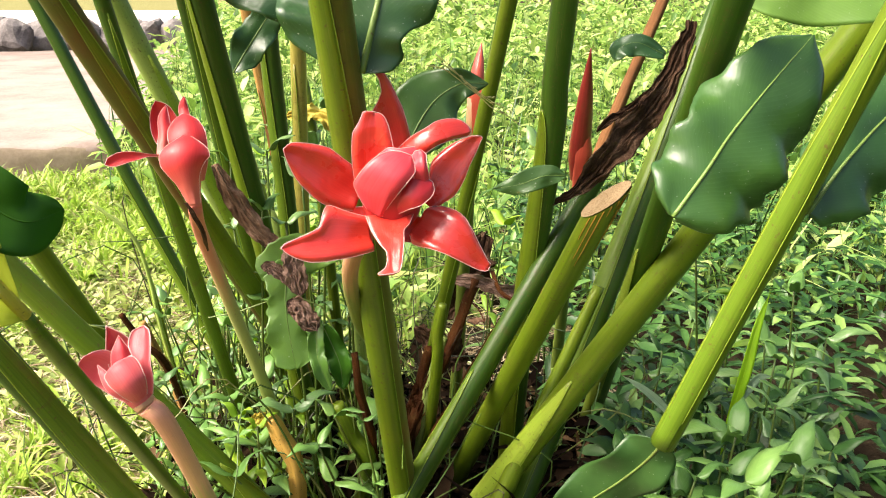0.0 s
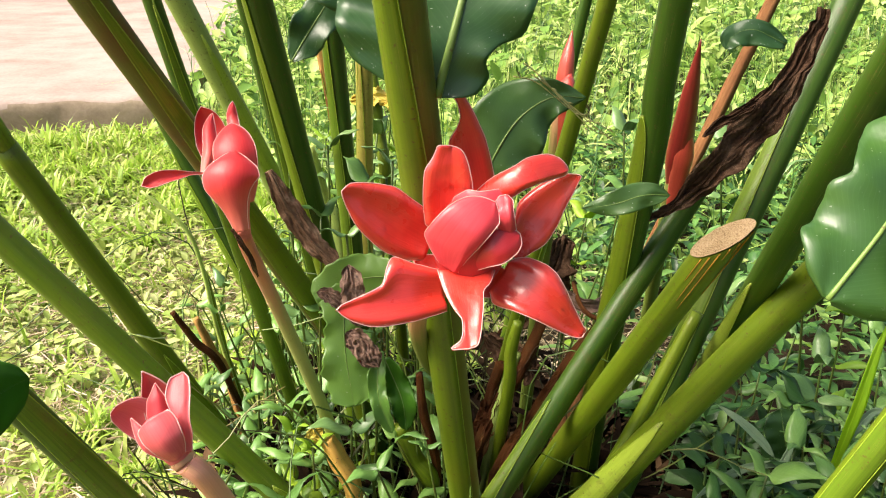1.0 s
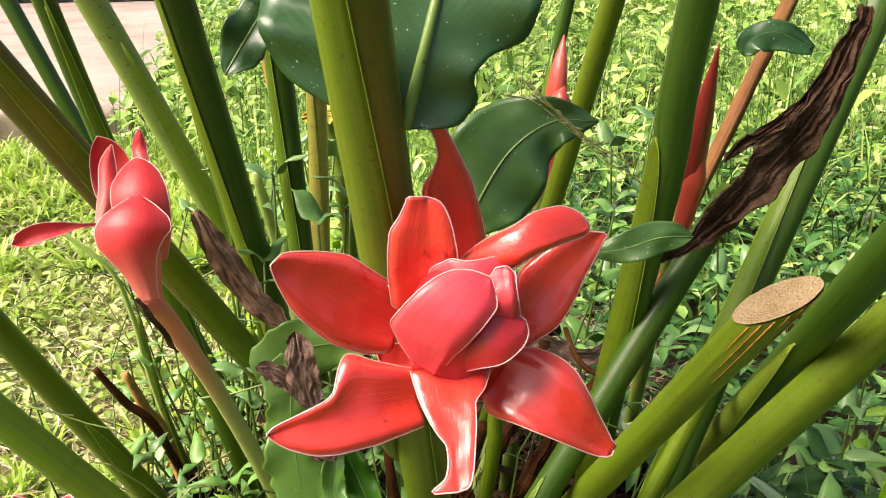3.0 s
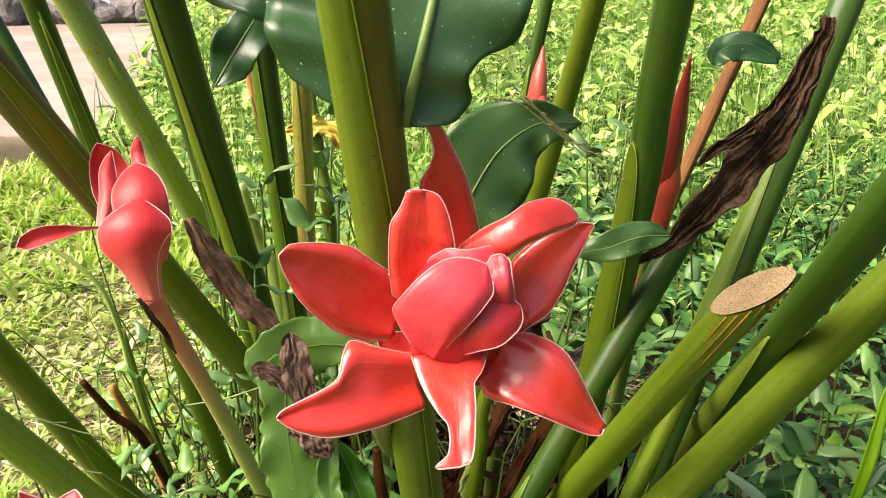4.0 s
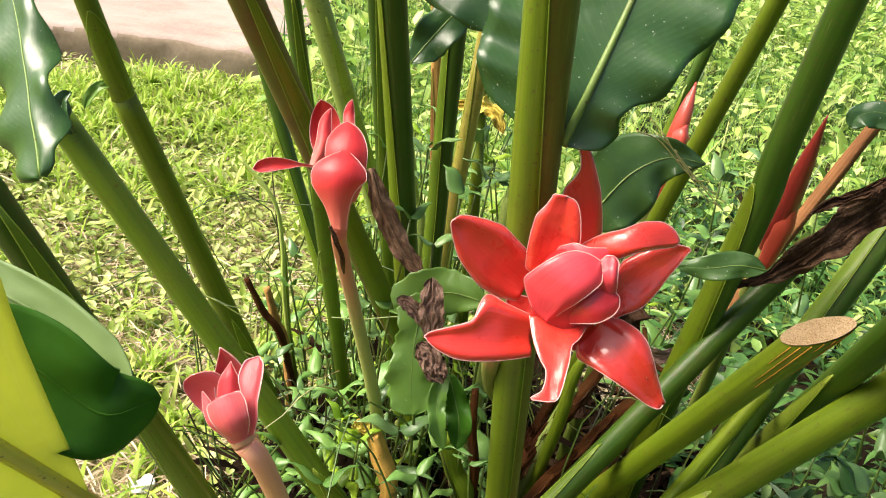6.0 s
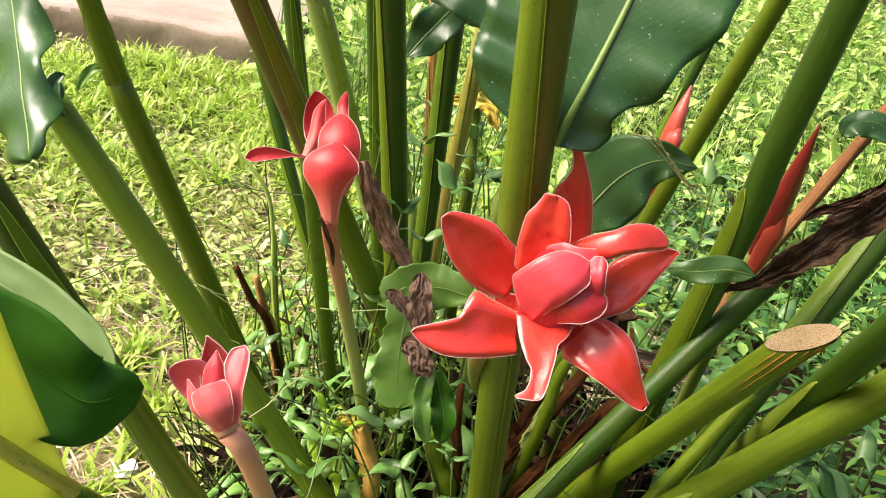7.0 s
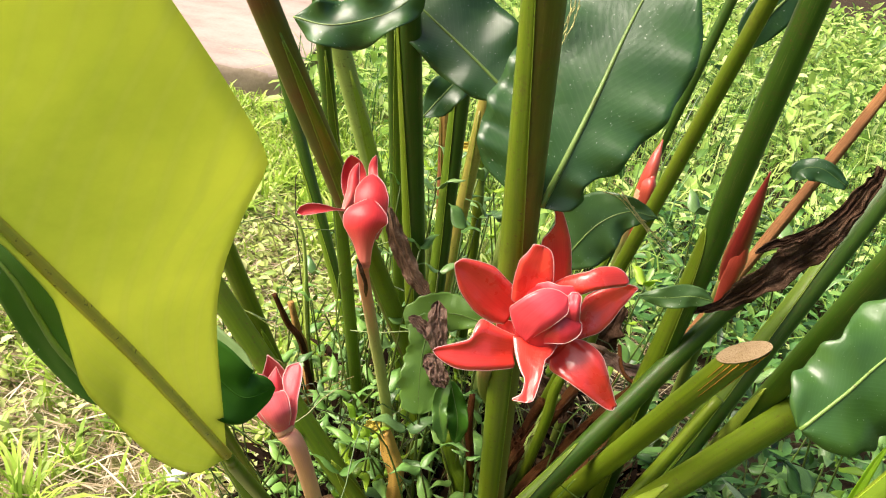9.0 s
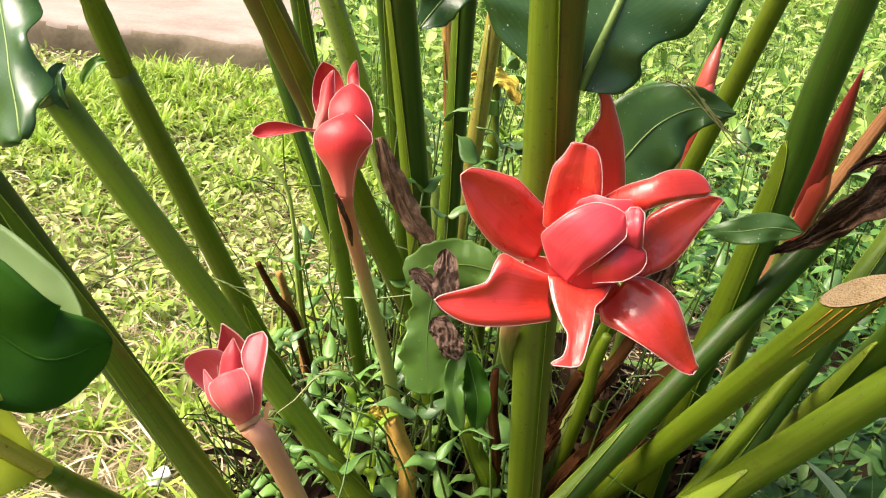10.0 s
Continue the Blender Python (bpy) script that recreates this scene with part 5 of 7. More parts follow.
leaf("yellow-green ginger leaf high among the stems", [(0.191, 0.575, 0.749), (0.231, 0.565, 0.751), (0.277, 0.554, 0.749), (0.321, 0.540, 0.740)], 0.022, 0.022, (-0.150, -0.306, -0.940), M_LEAF_MID, shape=LANCE, rib=0.0025, wave=0.004, waves=2)
leaf("small curled dark green leaf end at a stem node", [(-0.460, 0.727, 0.586), (-0.466, 0.724, 0.597), (-0.471, 0.729, 0.609), (-0.467, 0.735, 0.618)], 0.008, 0.007, (0.966, 0.206, 0.159), M_LEAF, shape=EAR, rib=0.0006, fold=35, curl=0.6)
leaf("small curled dark green leaf end at a stem node", [(-0.488, 0.724, 0.582), (-0.474, 0.720, 0.595), (-0.470, 0.725, 0.605), (-0.475, 0.733, 0.615)], 0.007, 0.008, (0.929, -0.027, -0.370), M_LEAF, shape=EAR, rib=0.0006, fold=-30)
leaf("small curled green leaf tongue at a stem node", [(-0.480, 0.815, 0.607), (-0.488, 0.806, 0.605), (-0.494, 0.801, 0.595), (-0.498, 0.798, 0.585)], 0.005, 0.006, (-0.824, 0.121, 0.553), M_LEAF_MID, shape=BLUNT, rib=0.0005, fold=30)
leaf("small curled green leaf tongue at a stem node", [(-0.481, 0.814, 0.609), (-0.484, 0.813, 0.619), (-0.481, 0.817, 0.626), (-0.473, 0.821, 0.623)], 0.004, 0.004, (0.894, -0.064, -0.444), M_LEAF_MID, shape=BLUNT, rib=0.0005, fold=-30)

# ---------------- flower and buds ----------------
flower = thing("ginger_flower", (-0.038, 0.550, 0.618), "open red torch ginger flower with pale-rimmed waxy bracts", "flower")
bract(flower, [(-0.031, 0.581, 0.628), (-0.038, 0.582, 0.664), (-0.045, 0.581, 0.699)], [(0.00, 0.0114), (0.06, 0.0142), (0.42, 0.0113), (0.62, 0.0090), (0.73, 0.0030), (0.82, 0.0000), (0.90, 0.0000), (0.98, 0.0015)], [(0.01, 0.0104), (0.27, 0.0133), (0.56, 0.0123), (0.71, 0.0101), (0.86, 0.0073), (0.99, 0.0040)], (0.969, 0.165, 0.183), M_RED, cup=-0.22, roll=0.30, drops=2)
bract(flower, [(-0.046, 0.559, 0.626), (-0.046, 0.557, 0.652), (-0.046, 0.562, 0.674)], [(0.00, 0.0115), (0.03, 0.0143), (0.32, 0.0154), (0.66, 0.0146), (0.85, 0.0101), (1.00, 0.0073)], [(0.00, 0.0101), (0.11, 0.0126), (0.45, 0.0125), (0.69, 0.0107), (0.87, 0.0080), (0.96, 0.0051), (1.00, 0.0004)], (0.996, 0.090, -0.002), M_RED, cup=-0.25, roll=0.2, curl=0.35, drops=4)
bract(flower, [(-0.013, 0.566, 0.610), (0.007, 0.571, 0.633), (0.026, 0.575, 0.655)], [(0.00, 0.0079), (0.24, 0.0099), (0.43, 0.0150), (0.66, 0.0129), (0.92, 0.0058), (1.00, 0.0004)], [(0.00, 0.0082), (0.13, 0.0102), (0.29, 0.0127), (0.48, 0.0108), (0.67, 0.0070), (0.84, 0.0044), (0.98, 0.0018)], (0.753, -0.197, -0.628), M_RED, cup=-0.34, roll=0.28, drops=3)
bract(flower, [(-0.031, 0.565, 0.642), (-0.007, 0.555, 0.655), (0.019, 0.569, 0.660)], [(0.00, 0.0048), (0.04, 0.0060), (0.24, 0.0093), (0.46, 0.0105), (0.69, 0.0129), (0.84, 0.0120), (0.96, 0.0076), (1.00, 0.0023)], [(0.00, 0.0051), (0.03, 0.0064), (0.34, 0.0054), (0.56, 0.0033), (0.76, 0.0027), (0.95, 0.0030), (1.00, 0.0004)], (0.343, -0.339, -0.876), M_RED, cup=0.36, roll=0.15)
bract(flower, [(-0.055, 0.561, 0.616), (-0.080, 0.549, 0.636), (-0.104, 0.541, 0.653)], [(0.00, 0.0116), (0.14, 0.0166), (0.34, 0.0182), (0.53, 0.0162), (0.69, 0.0133), (0.87, 0.0070), (0.96, 0.0029), (1.00, 0.0004)], [(0.00, 0.0118), (0.18, 0.0148), (0.35, 0.0156), (0.53, 0.0166), (0.65, 0.0147), (0.83, 0.0103), (0.97, 0.0050), (1.00, 0.0004)], (0.454, 0.381, 0.805), M_RED, cup=-0.34, roll=0.32, drops=3)
bract(flower, [(-0.047, 0.543, 0.595), (-0.076, 0.526, 0.596), (-0.105, 0.519, 0.592)], [(0.00, 0.0118), (0.15, 0.0132), (0.34, 0.0142), (0.52, 0.0142), (0.70, 0.0130), (0.87, 0.0083), (0.96, 0.0037), (1.00, 0.0004)], [(0.03, 0.0127), (0.21, 0.0179), (0.39, 0.0231), (0.47, 0.0184), (0.54, 0.0101), (0.59, 0.0079), (0.68, 0.0063), (0.83, 0.0041), (0.96, 0.0021), (1.00, 0.0004)], (-0.201, 0.365, 0.909), M_RED, cup=-0.38, roll=0.34, n=44, drops=2)
bract(flower, [(-0.019, 0.552, 0.600), (0.005, 0.539, 0.590), (0.031, 0.546, 0.567)], [(0.00, 0.0131), (0.04, 0.0164), (0.14, 0.0201), (0.32, 0.0215), (0.48, 0.0205), (0.64, 0.0169), (0.80, 0.0113), (0.97, 0.0051)], [(0.01, 0.0091), (0.08, 0.0136), (0.30, 0.0109), (0.56, 0.0082), (0.77, 0.0058), (0.94, 0.0031), (1.00, 0.0004)], (-0.542, -0.368, -0.755), M_RED, cup=-0.34, roll=0.34, drops=3)
bract(flower, [(-0.036, 0.543, 0.609), (-0.034, 0.521, 0.595), (-0.032, 0.503, 0.580)], [(0.02, 0.0160), (0.16, 0.0132), (0.29, 0.0091), (0.47, 0.0087), (0.60, 0.0079), (0.79, 0.0067), (0.96, 0.0045), (1.00, 0.0004)], [(0.01, 0.0160), (0.20, 0.0135), (0.38, 0.0102), (0.52, 0.0067), (0.64, 0.0031), (0.74, 0.0028), (0.88, 0.0040), (0.97, 0.0090)], (-0.996, -0.092, -0.004), M_RED, cup=-0.15, roll=0.10, n=36)
bract(flower, [(-0.041, 0.564, 0.599), (-0.055, 0.565, 0.600), (-0.068, 0.565, 0.604)], [(0.00, 0.0065), (0.50, 0.0078), (0.85, 0.0052), (1.00, 0.0006)], [(0.00, 0.0065), (0.50, 0.0071), (0.85, 0.0045), (1.00, 0.0006)], (0.155, 0.403, 0.902), M_RED, cup=-0.2)
bract(flower, [(-0.038, 0.562, 0.592), (-0.021, 0.566, 0.591), (-0.008, 0.568, 0.586)], [(0.00, 0.0084), (0.50, 0.0097), (0.85, 0.0058), (1.00, 0.0006)], [(0.00, 0.0084), (0.50, 0.0097), (0.85, 0.0058), (1.00, 0.0006)], (-0.107, -0.400, -0.910), M_RED, cup=-0.2)
part("core", tube([(-0.037, 0.571, 0.591), (-0.035, 0.559, 0.614), (-0.032, 0.555, 0.634), (-0.028, 0.555, 0.643)], [(0, 0.010), (0.3, 0.0205), (0.6, 0.019), (0.85, 0.013), (1, 0.004)], n=20, sides=24), M_DEEP, flower, "tight deep red heart of bracts")
bract(flower, [(-0.043, 0.559, 0.631), (-0.028, 0.550, 0.643), (-0.013, 0.557, 0.650)], [(0.00, 0.0073), (0.05, 0.0091), (0.18, 0.0125), (0.38, 0.0123), (0.60, 0.0077), (0.93, 0.0029), (1.00, 0.0004)], [(0.00, 0.0047), (0.21, 0.0059), (0.64, 0.0054), (0.95, 0.0041), (1.00, 0.0004)], (0.491, -0.300, -0.818), M_PINK, cup=0.25)
bract(flower, [(-0.011, 0.552, 0.618), (-0.013, 0.541, 0.639), (-0.015, 0.548, 0.651)], [(0.00, 0.0055), (0.21, 0.0069), (0.51, 0.0068), (0.82, 0.0076), (0.99, 0.0039)], [(0.00, 0.0045), (0.10, 0.0056), (0.34, 0.0033), (0.65, 0.0030), (0.88, 0.0034), (1.00, 0.0004)], (0.976, 0.154, 0.155), M_PINK, cup=0.35, curl=-0.4)
bract(flower, [(-0.038, 0.545, 0.606), (-0.023, 0.537, 0.622), (-0.007, 0.544, 0.630)], [(0.00, 0.0034), (0.11, 0.0042), (0.47, 0.0056), (0.78, 0.0099), (0.93, 0.0056), (1.00, 0.0004)], [(0.00, 0.0022), (0.08, 0.0028), (0.30, 0.0060), (0.61, 0.0097), (0.81, 0.0087), (0.96, 0.0051), (1.00, 0.0004)], (0.575, -0.273, -0.771), M_DEEP, cup=0.22)
bract(flower, [(-0.043, 0.541, 0.608), (-0.032, 0.534, 0.633), (-0.021, 0.544, 0.648)], [(0.00, 0.0092), (0.14, 0.0195), (0.24, 0.0238), (0.37, 0.0226), (0.60, 0.0194), (0.82, 0.0147), (0.97, 0.0061), (1.00, 0.0004)], [(0.00, 0.0027), (0.14, 0.0034), (0.39, 0.0064), (0.60, 0.0081), (0.78, 0.0086), (0.92, 0.0047), (1.00, 0.0004)], (0.869, -0.123, -0.478), M_PINK, cup=0.22)
part("stalk", tube([(-0.050, 0.930, 0.020), (-0.062, 0.800, 0.350), (-0.075, 0.690, 0.470), (-0.072, 0.612, 0.540), (-0.058, 0.556, 0.588)], [(0, 0.0070), (0.5, 0.0062), (0.85, 0.0066), (0.95, 0.0076), (1, 0.0100)], n=30, sides=16), M_STALK_SHADED, flower, "pinkish green flower stalk with the flower's shade in its colour")
bud = thing("ginger_bud", (-0.203, 0.664, 0.583), "half-open coral red torch ginger bud on a brownish stalk", "flower bud")
bract(bud, [(-0.215, 0.704, 0.641), (-0.221, 0.717, 0.651), (-0.221, 0.720, 0.663)], [(0.00, 0.0045), (0.50, 0.0045), (0.85, 0.0027), (1.00, 0.0002)], [(0.00, 0.0042), (0.50, 0.0039), (0.85, 0.0021), (1.00, 0.0002)], (0.980, 0.173, 0.102), M_CORAL, cup=0.5, rim=0.0003)
bract(bud, [(-0.225, 0.684, 0.622), (-0.238, 0.707, 0.638), (-0.243, 0.713, 0.660)], [(0.00, 0.0045), (0.20, 0.0078), (0.45, 0.0093), (0.70, 0.0078), (0.90, 0.0042), (1.00, 0.0003)], [(0.00, 0.0090), (0.30, 0.0128), (0.60, 0.0143), (0.80, 0.0117), (0.93, 0.0068), (1.00, 0.0003)], (0.944, 0.227, 0.241), M_CORAL, cup=-0.5, rim=0.0003)
bract(bud, [(-0.231, 0.672, 0.620), (-0.229, 0.684, 0.634), (-0.233, 0.697, 0.648), (-0.232, 0.705, 0.657)], [(0.00, 0.0021), (0.30, 0.0051), (0.65, 0.0039), (0.90, 0.0018), (1.00, 0.0003)], [(0.00, 0.0030), (0.30, 0.0060), (0.65, 0.0051), (0.90, 0.0021), (1.00, 0.0003)], (0.989, 0.079, -0.123), M_CORAL, cup=0.7, rim=0.0003, m=9)
bract(bud, [(-0.229, 0.670, 0.622), (-0.238, 0.661, 0.624), (-0.251, 0.651, 0.624), (-0.264, 0.643, 0.620)], [(0.00, 0.0008), (0.25, 0.0011), (0.50, 0.0033), (0.75, 0.0045), (0.90, 0.0036), (1.00, 0.0003)], [(0.00, 0.0008), (0.25, 0.0011), (0.50, 0.0036), (0.75, 0.0054), (0.90, 0.0045), (1.00, 0.0003)], (-0.244, 0.351, 0.904), M_CORAL, cup=-0.5, rim=0.0003)
bract(bud, [(-0.202, 0.672, 0.600), (-0.207, 0.675, 0.635), (-0.217, 0.700, 0.651)], [(0.00, 0.0060), (0.25, 0.0120), (0.50, 0.0156), (0.70, 0.0144), (0.86, 0.0099), (0.95, 0.0051), (1.00, 0.0003)], [(0.00, 0.0060), (0.25, 0.0126), (0.50, 0.0147), (0.70, 0.0126), (0.86, 0.0087), (0.95, 0.0045), (1.00, 0.0003)], (0.968, 0.195, 0.156), M_CORAL, cup=0.5, n=40, m=10, rim=0.0004)
bract(bud, [(-0.199, 0.651, 0.586), (-0.205, 0.653, 0.619), (-0.206, 0.670, 0.639)], [(0.00, 0.0051), (0.13, 0.0072), (0.27, 0.0099), (0.39, 0.0143), (0.50, 0.0183), (0.60, 0.0192), (0.72, 0.0171), (0.85, 0.0111), (0.94, 0.0057), (1.00, 0.0003)], [(0.00, 0.0045), (0.13, 0.0060), (0.27, 0.0087), (0.36, 0.0111), (0.50, 0.0162), (0.62, 0.0198), (0.74, 0.0183), (0.86, 0.0120), (0.94, 0.0060), (1.00, 0.0003)], (0.984, 0.161, 0.071), M_CORAL, cup=0.55, n=44, m=11, rim=0.0004, drops=2)
part("neck", tube([(-0.201, 0.659, 0.580), (-0.203, 0.663, 0.590), (-0.205, 0.667, 0.602), (-0.207, 0.672, 0.616)], [(0, 0.0052), (0.4, 0.0060), (0.8, 0.0085), (1, 0.006)], n=16, sides=18), M_CORAL, bud)
part("stalk", tube([(-0.185, 0.990, 0.020), (-0.195, 0.855, 0.292), (-0.213, 0.785, 0.444), (-0.214, 0.712, 0.541), (-0.202, 0.659, 0.582)], [(0, 0.0078), (0.5, 0.0064), (0.85, 0.0060), (1, 0.0058)], n=24, sides=14), M_STALK_BUD, bud, "pinkish bud stalk turning green below")
part("dry_bract", blade([(-0.206, 0.649, 0.588), (-0.200, 0.653, 0.574), (-0.198, 0.664, 0.556), (-0.203, 0.688, 0.535)], [(0, 0.0015), (0.5, 0.0026), (1, 0.0010)], [(0, 0.0015), (0.5, 0.0020), (1, 0.0010)], (1.0, 0.1, 0.0), n=24, m=3, fold=20, wave=0.001, waves=2, edge_noise=0.15)[0], M_DEAD, bud, "dry dark brown bract on the stalk")
bud = thing("ginger_bud", (-0.226, 0.563, 0.460), "small pink torch ginger bud opening on a thick stalk", "flower bud")
bract(bud, [(-0.233, 0.567, 0.456), (-0.256, 0.576, 0.470), (-0.272, 0.572, 0.486)], [(0.00, 0.0049), (0.30, 0.0084), (0.60, 0.0094), (0.85, 0.0075), (0.95, 0.0049), (1.00, 0.0019)], [(0.00, 0.0081), (0.30, 0.0154), (0.55, 0.0182), (0.75, 0.0165), (0.90, 0.0114), (1.00, 0.0036)], (0.585, 0.381, 0.716), M_BUD_PINK, cup=-0.30, roll=0.15, rim=0.0003, m=9)
bract(bud, [(-0.232, 0.569, 0.455), (-0.246, 0.584, 0.479), (-0.256, 0.588, 0.507)], [(0.00, 0.0081), (0.40, 0.0104), (0.65, 0.0084), (0.82, 0.0045), (0.93, 0.0016), (1.00, 0.0002)], [(0.00, 0.0097), (0.40, 0.0143), (0.65, 0.0136), (0.82, 0.0094), (0.93, 0.0042), (1.00, 0.0002)], (0.911, 0.258, 0.323), M_BUD_PINK, cup=-0.6, rim=0.0005, m=9)
bract(bud, [(-0.230, 0.562, 0.460), (-0.240, 0.573, 0.483), (-0.245, 0.582, 0.502)], [(0.00, 0.0065), (0.40, 0.0094), (0.70, 0.0075), (0.90, 0.0029), (1.00, 0.0002)], [(0.00, 0.0058), (0.40, 0.0075), (0.70, 0.0062), (0.90, 0.0023), (1.00, 0.0002)], (0.952, 0.218, 0.216), M_BUD_CORE, cup=0.6, rim=0.0003)
bract(bud, [(-0.222, 0.561, 0.464), (-0.223, 0.567, 0.488), (-0.228, 0.589, 0.507)], [(0.00, 0.0032), (0.25, 0.0032), (0.50, 0.0055), (0.75, 0.0101), (0.92, 0.0081), (1.00, 0.0006)], [(0.00, 0.0058), (0.25, 0.0068), (0.50, 0.0055), (0.75, 0.0055), (0.92, 0.0042), (1.00, 0.0006)], (0.991, 0.132, 0.002), M_BUD_PINK, cup=0.35, roll=-0.2, rim=0.0005, m=9)
bract(bud, [(-0.225, 0.556, 0.463), (-0.230, 0.552, 0.478), (-0.239, 0.560, 0.487)], [(0.00, 0.0055), (0.25, 0.0088), (0.50, 0.0107), (0.75, 0.0120), (0.92, 0.0114), (1.00, 0.0084)], [(0.00, 0.0065), (0.25, 0.0104), (0.50, 0.0130), (0.75, 0.0143), (0.92, 0.0136), (1.00, 0.0114)], (0.815, 0.314, 0.486), M_BUD_PINK, cup=0.5, curl=0.3, rim=0.0005, m=9)
bract(bud, [(-0.231, 0.557, 0.463), (-0.243, 0.555, 0.474), (-0.255, 0.562, 0.487)], [(0.00, 0.0042), (0.40, 0.0055), (0.75, 0.0036), (1.00, 0.0003)], [(0.00, 0.0049), (0.40, 0.0058), (0.75, 0.0032), (1.00, 0.0003)], (0.680, 0.361, 0.639), M_BUD_PINK, cup=0.4, rim=0.0003)
part("neck", tube([(-0.226, 0.567, 0.453), (-0.229, 0.568, 0.457), (-0.234, 0.570, 0.464), (-0.238, 0.573, 0.472)], [(0, 0.0080), (0.4, 0.0100), (0.8, 0.0108), (1, 0.006)], n=16, sides=18), M_BUD_PINK, bud)
part("collar", tube([(-0.2235, 0.5655, 0.450), (-0.2258, 0.5668, 0.4525), (-0.228, 0.568, 0.455)], [(0, 0.0078), (0.5, 0.0088), (1, 0.0084)], n=8, sides=18, wobble=0.08), M_STALK_PINK, bud, "yellowish scarred collar under the bud")
part("stalk", tube([(-0.210, 0.830, 0.020), (-0.212, 0.654, 0.304), (-0.214, 0.575, 0.430), (-0.2245, 0.566, 0.452)], [(0, 0.0078), (0.6, 0.0080), (0.93, 0.0084), (1, 0.0085)], n=24, sides=14), M_STALK_THICK, bud, "thick pink stalk fading to green")

# ---------------- dead parts, shoots and small plants at the foot ----------------
CUT_LOW, CUT_LEFT, CUT_RIGHT = Vector((-0.013, 1.030, 0.020)), Vector((0.115, 0.668, 0.573)), Vector((0.148, 0.640, 0.605))
shoot((0.177, 1.245, 0.020), (0.159, 0.967, 0.549), (0.154, 0.894, 0.689), M_SPEAR)
shoot((0.010, 1.120, 0.020), (0.034, 0.897, 0.636), (0.041, 0.915, 0.693), M_SPEAR_LIGHT, 0.70)
dry_stem("dry orange-brown dead ginger stem", [(-0.006, 0.986, 0.020), (0.198, 1.026, 0.564), (0.244, 1.035, 0.685), (0.280, 1.043, 0.782)], M_RUST, 0.0070)
dead_leaf("crumpled dark brown dead ginger leaf hanging between stems", [(0.112, 0.846, 0.536), (0.143, 0.848, 0.552), (0.176, 0.852, 0.588), (0.205, 0.862, 0.620), (0.228, 0.872, 0.650), (0.246, 0.884, 0.690), (0.256, 0.892, 0.720)], 0.0180, 0.0165, (0.745, -0.170, -0.640), M_DEAD, fold=14, seed=1, pleat=0.13, wave=0.12, n=70, shape=WITHER)
dead_leaf("twisted brown strand of a dead leaf", [(0.160, 0.866, 0.608), (0.172, 0.874, 0.617), (0.190, 0.879, 0.626), (0.210, 0.885, 0.638), (0.226, 0.890, 0.656), (0.246, 0.896, 0.690)], 0.0050, 0.0055, (0.636, -0.228, -0.737), M_DEAD, fold=30, seed=2, pleat=0.2)
dead_leaf("grey-brown dead leaf sheath beside the bud", [(-0.219, 0.790, 0.589), (-0.207, 0.787, 0.564), (-0.193, 0.786, 0.540), (-0.177, 0.784, 0.520), (-0.161, 0.784, 0.505)], 0.0108, 0.0108, (-0.782, -0.328, -0.530), M_DEAD_MID, fold=-18, seed=3, pleat=0.09, wave=0.15, n=50, shape=SHEATH, crumple=0.45)
dead_leaf("shrivelled grey-brown dead flower on a leaf", [(-0.127, 0.702, 0.488), (-0.132, 0.706, 0.506), (-0.135, 0.712, 0.521), (-0.139, 0.722, 0.533)], 0.0098, 0.0098, (0.957, 0.211, 0.198), M_DEAD_PALE, fold=10, seed=4, pleat=0.16, wave=0.15, crumple=0.5)
dead_leaf("small shrivelled grey-brown dead flower", [(-0.130, 0.704, 0.494), (-0.143, 0.706, 0.506), (-0.153, 0.707, 0.512), (-0.163, 0.709, 0.514)], 0.0062, 0.0066, (0.523, 0.390, 0.758), M_DEAD_PALE, fold=20, seed=5, pleat=0.16, wave=0.15, crumple=0.5)
dead_leaf("shrivelled purple-brown petal on a leaf", [(-0.112, 0.690, 0.459), (-0.121, 0.690, 0.471), (-0.130, 0.693, 0.480), (-0.139, 0.697, 0.484)], 0.0090, 0.0098, (0.660, 0.366, 0.656), M_DEAD_PALE, fold=10, seed=6, pleat=0.2, wave=0.15, crumple=0.5)
dry_stem("dark reddish broken stick standing in the litter", [(-0.355, 1.120, 0.020), (-0.363, 1.013, 0.253), (-0.386, 0.990, 0.310), (-0.404, 0.975, 0.357)], M_BROWN_STEM, 0.0042)
dry_stem("tan dry stick beside the dark one", [(-0.360, 1.080, 0.020), (-0.374, 1.053, 0.224), (-0.383, 1.030, 0.276), (-0.395, 1.018, 0.328)], M_TAN_STEM, 0.0050)
dry_stem("orange dried stalk end at the foot of the clump", [(-0.200, 0.930, 0.010), (-0.166, 0.835, 0.210), (-0.182, 0.826, 0.272), (-0.191, 0.824, 0.296)], M_TAWNY, 0.0092)
dry_stem("brown rotten ginger stem lying in the clump", [(-0.060, 1.050, 0.010), (-0.041, 0.927, 0.208), (-0.017, 0.918, 0.283), (0.012, 0.917, 0.348), (0.039, 0.929, 0.421)], M_BROWN_STEM, 0.0072)
dry_stem("orange-brown rotten ginger stem in the clump", [(-0.030, 1.000, 0.010), (-0.014, 0.907, 0.204), (0.017, 0.905, 0.268), (0.062, 0.905, 0.357), (0.085, 0.902, 0.394)], M_BROWN_STEM, 0.0078)
dry_stem("dark rotten stem in the clump", [(-0.070, 1.060, 0.010), (-0.041, 0.945, 0.224), (-0.028, 0.936, 0.278), (-0.016, 0.928, 0.333)], M_BROWN_STEM, 0.0064)
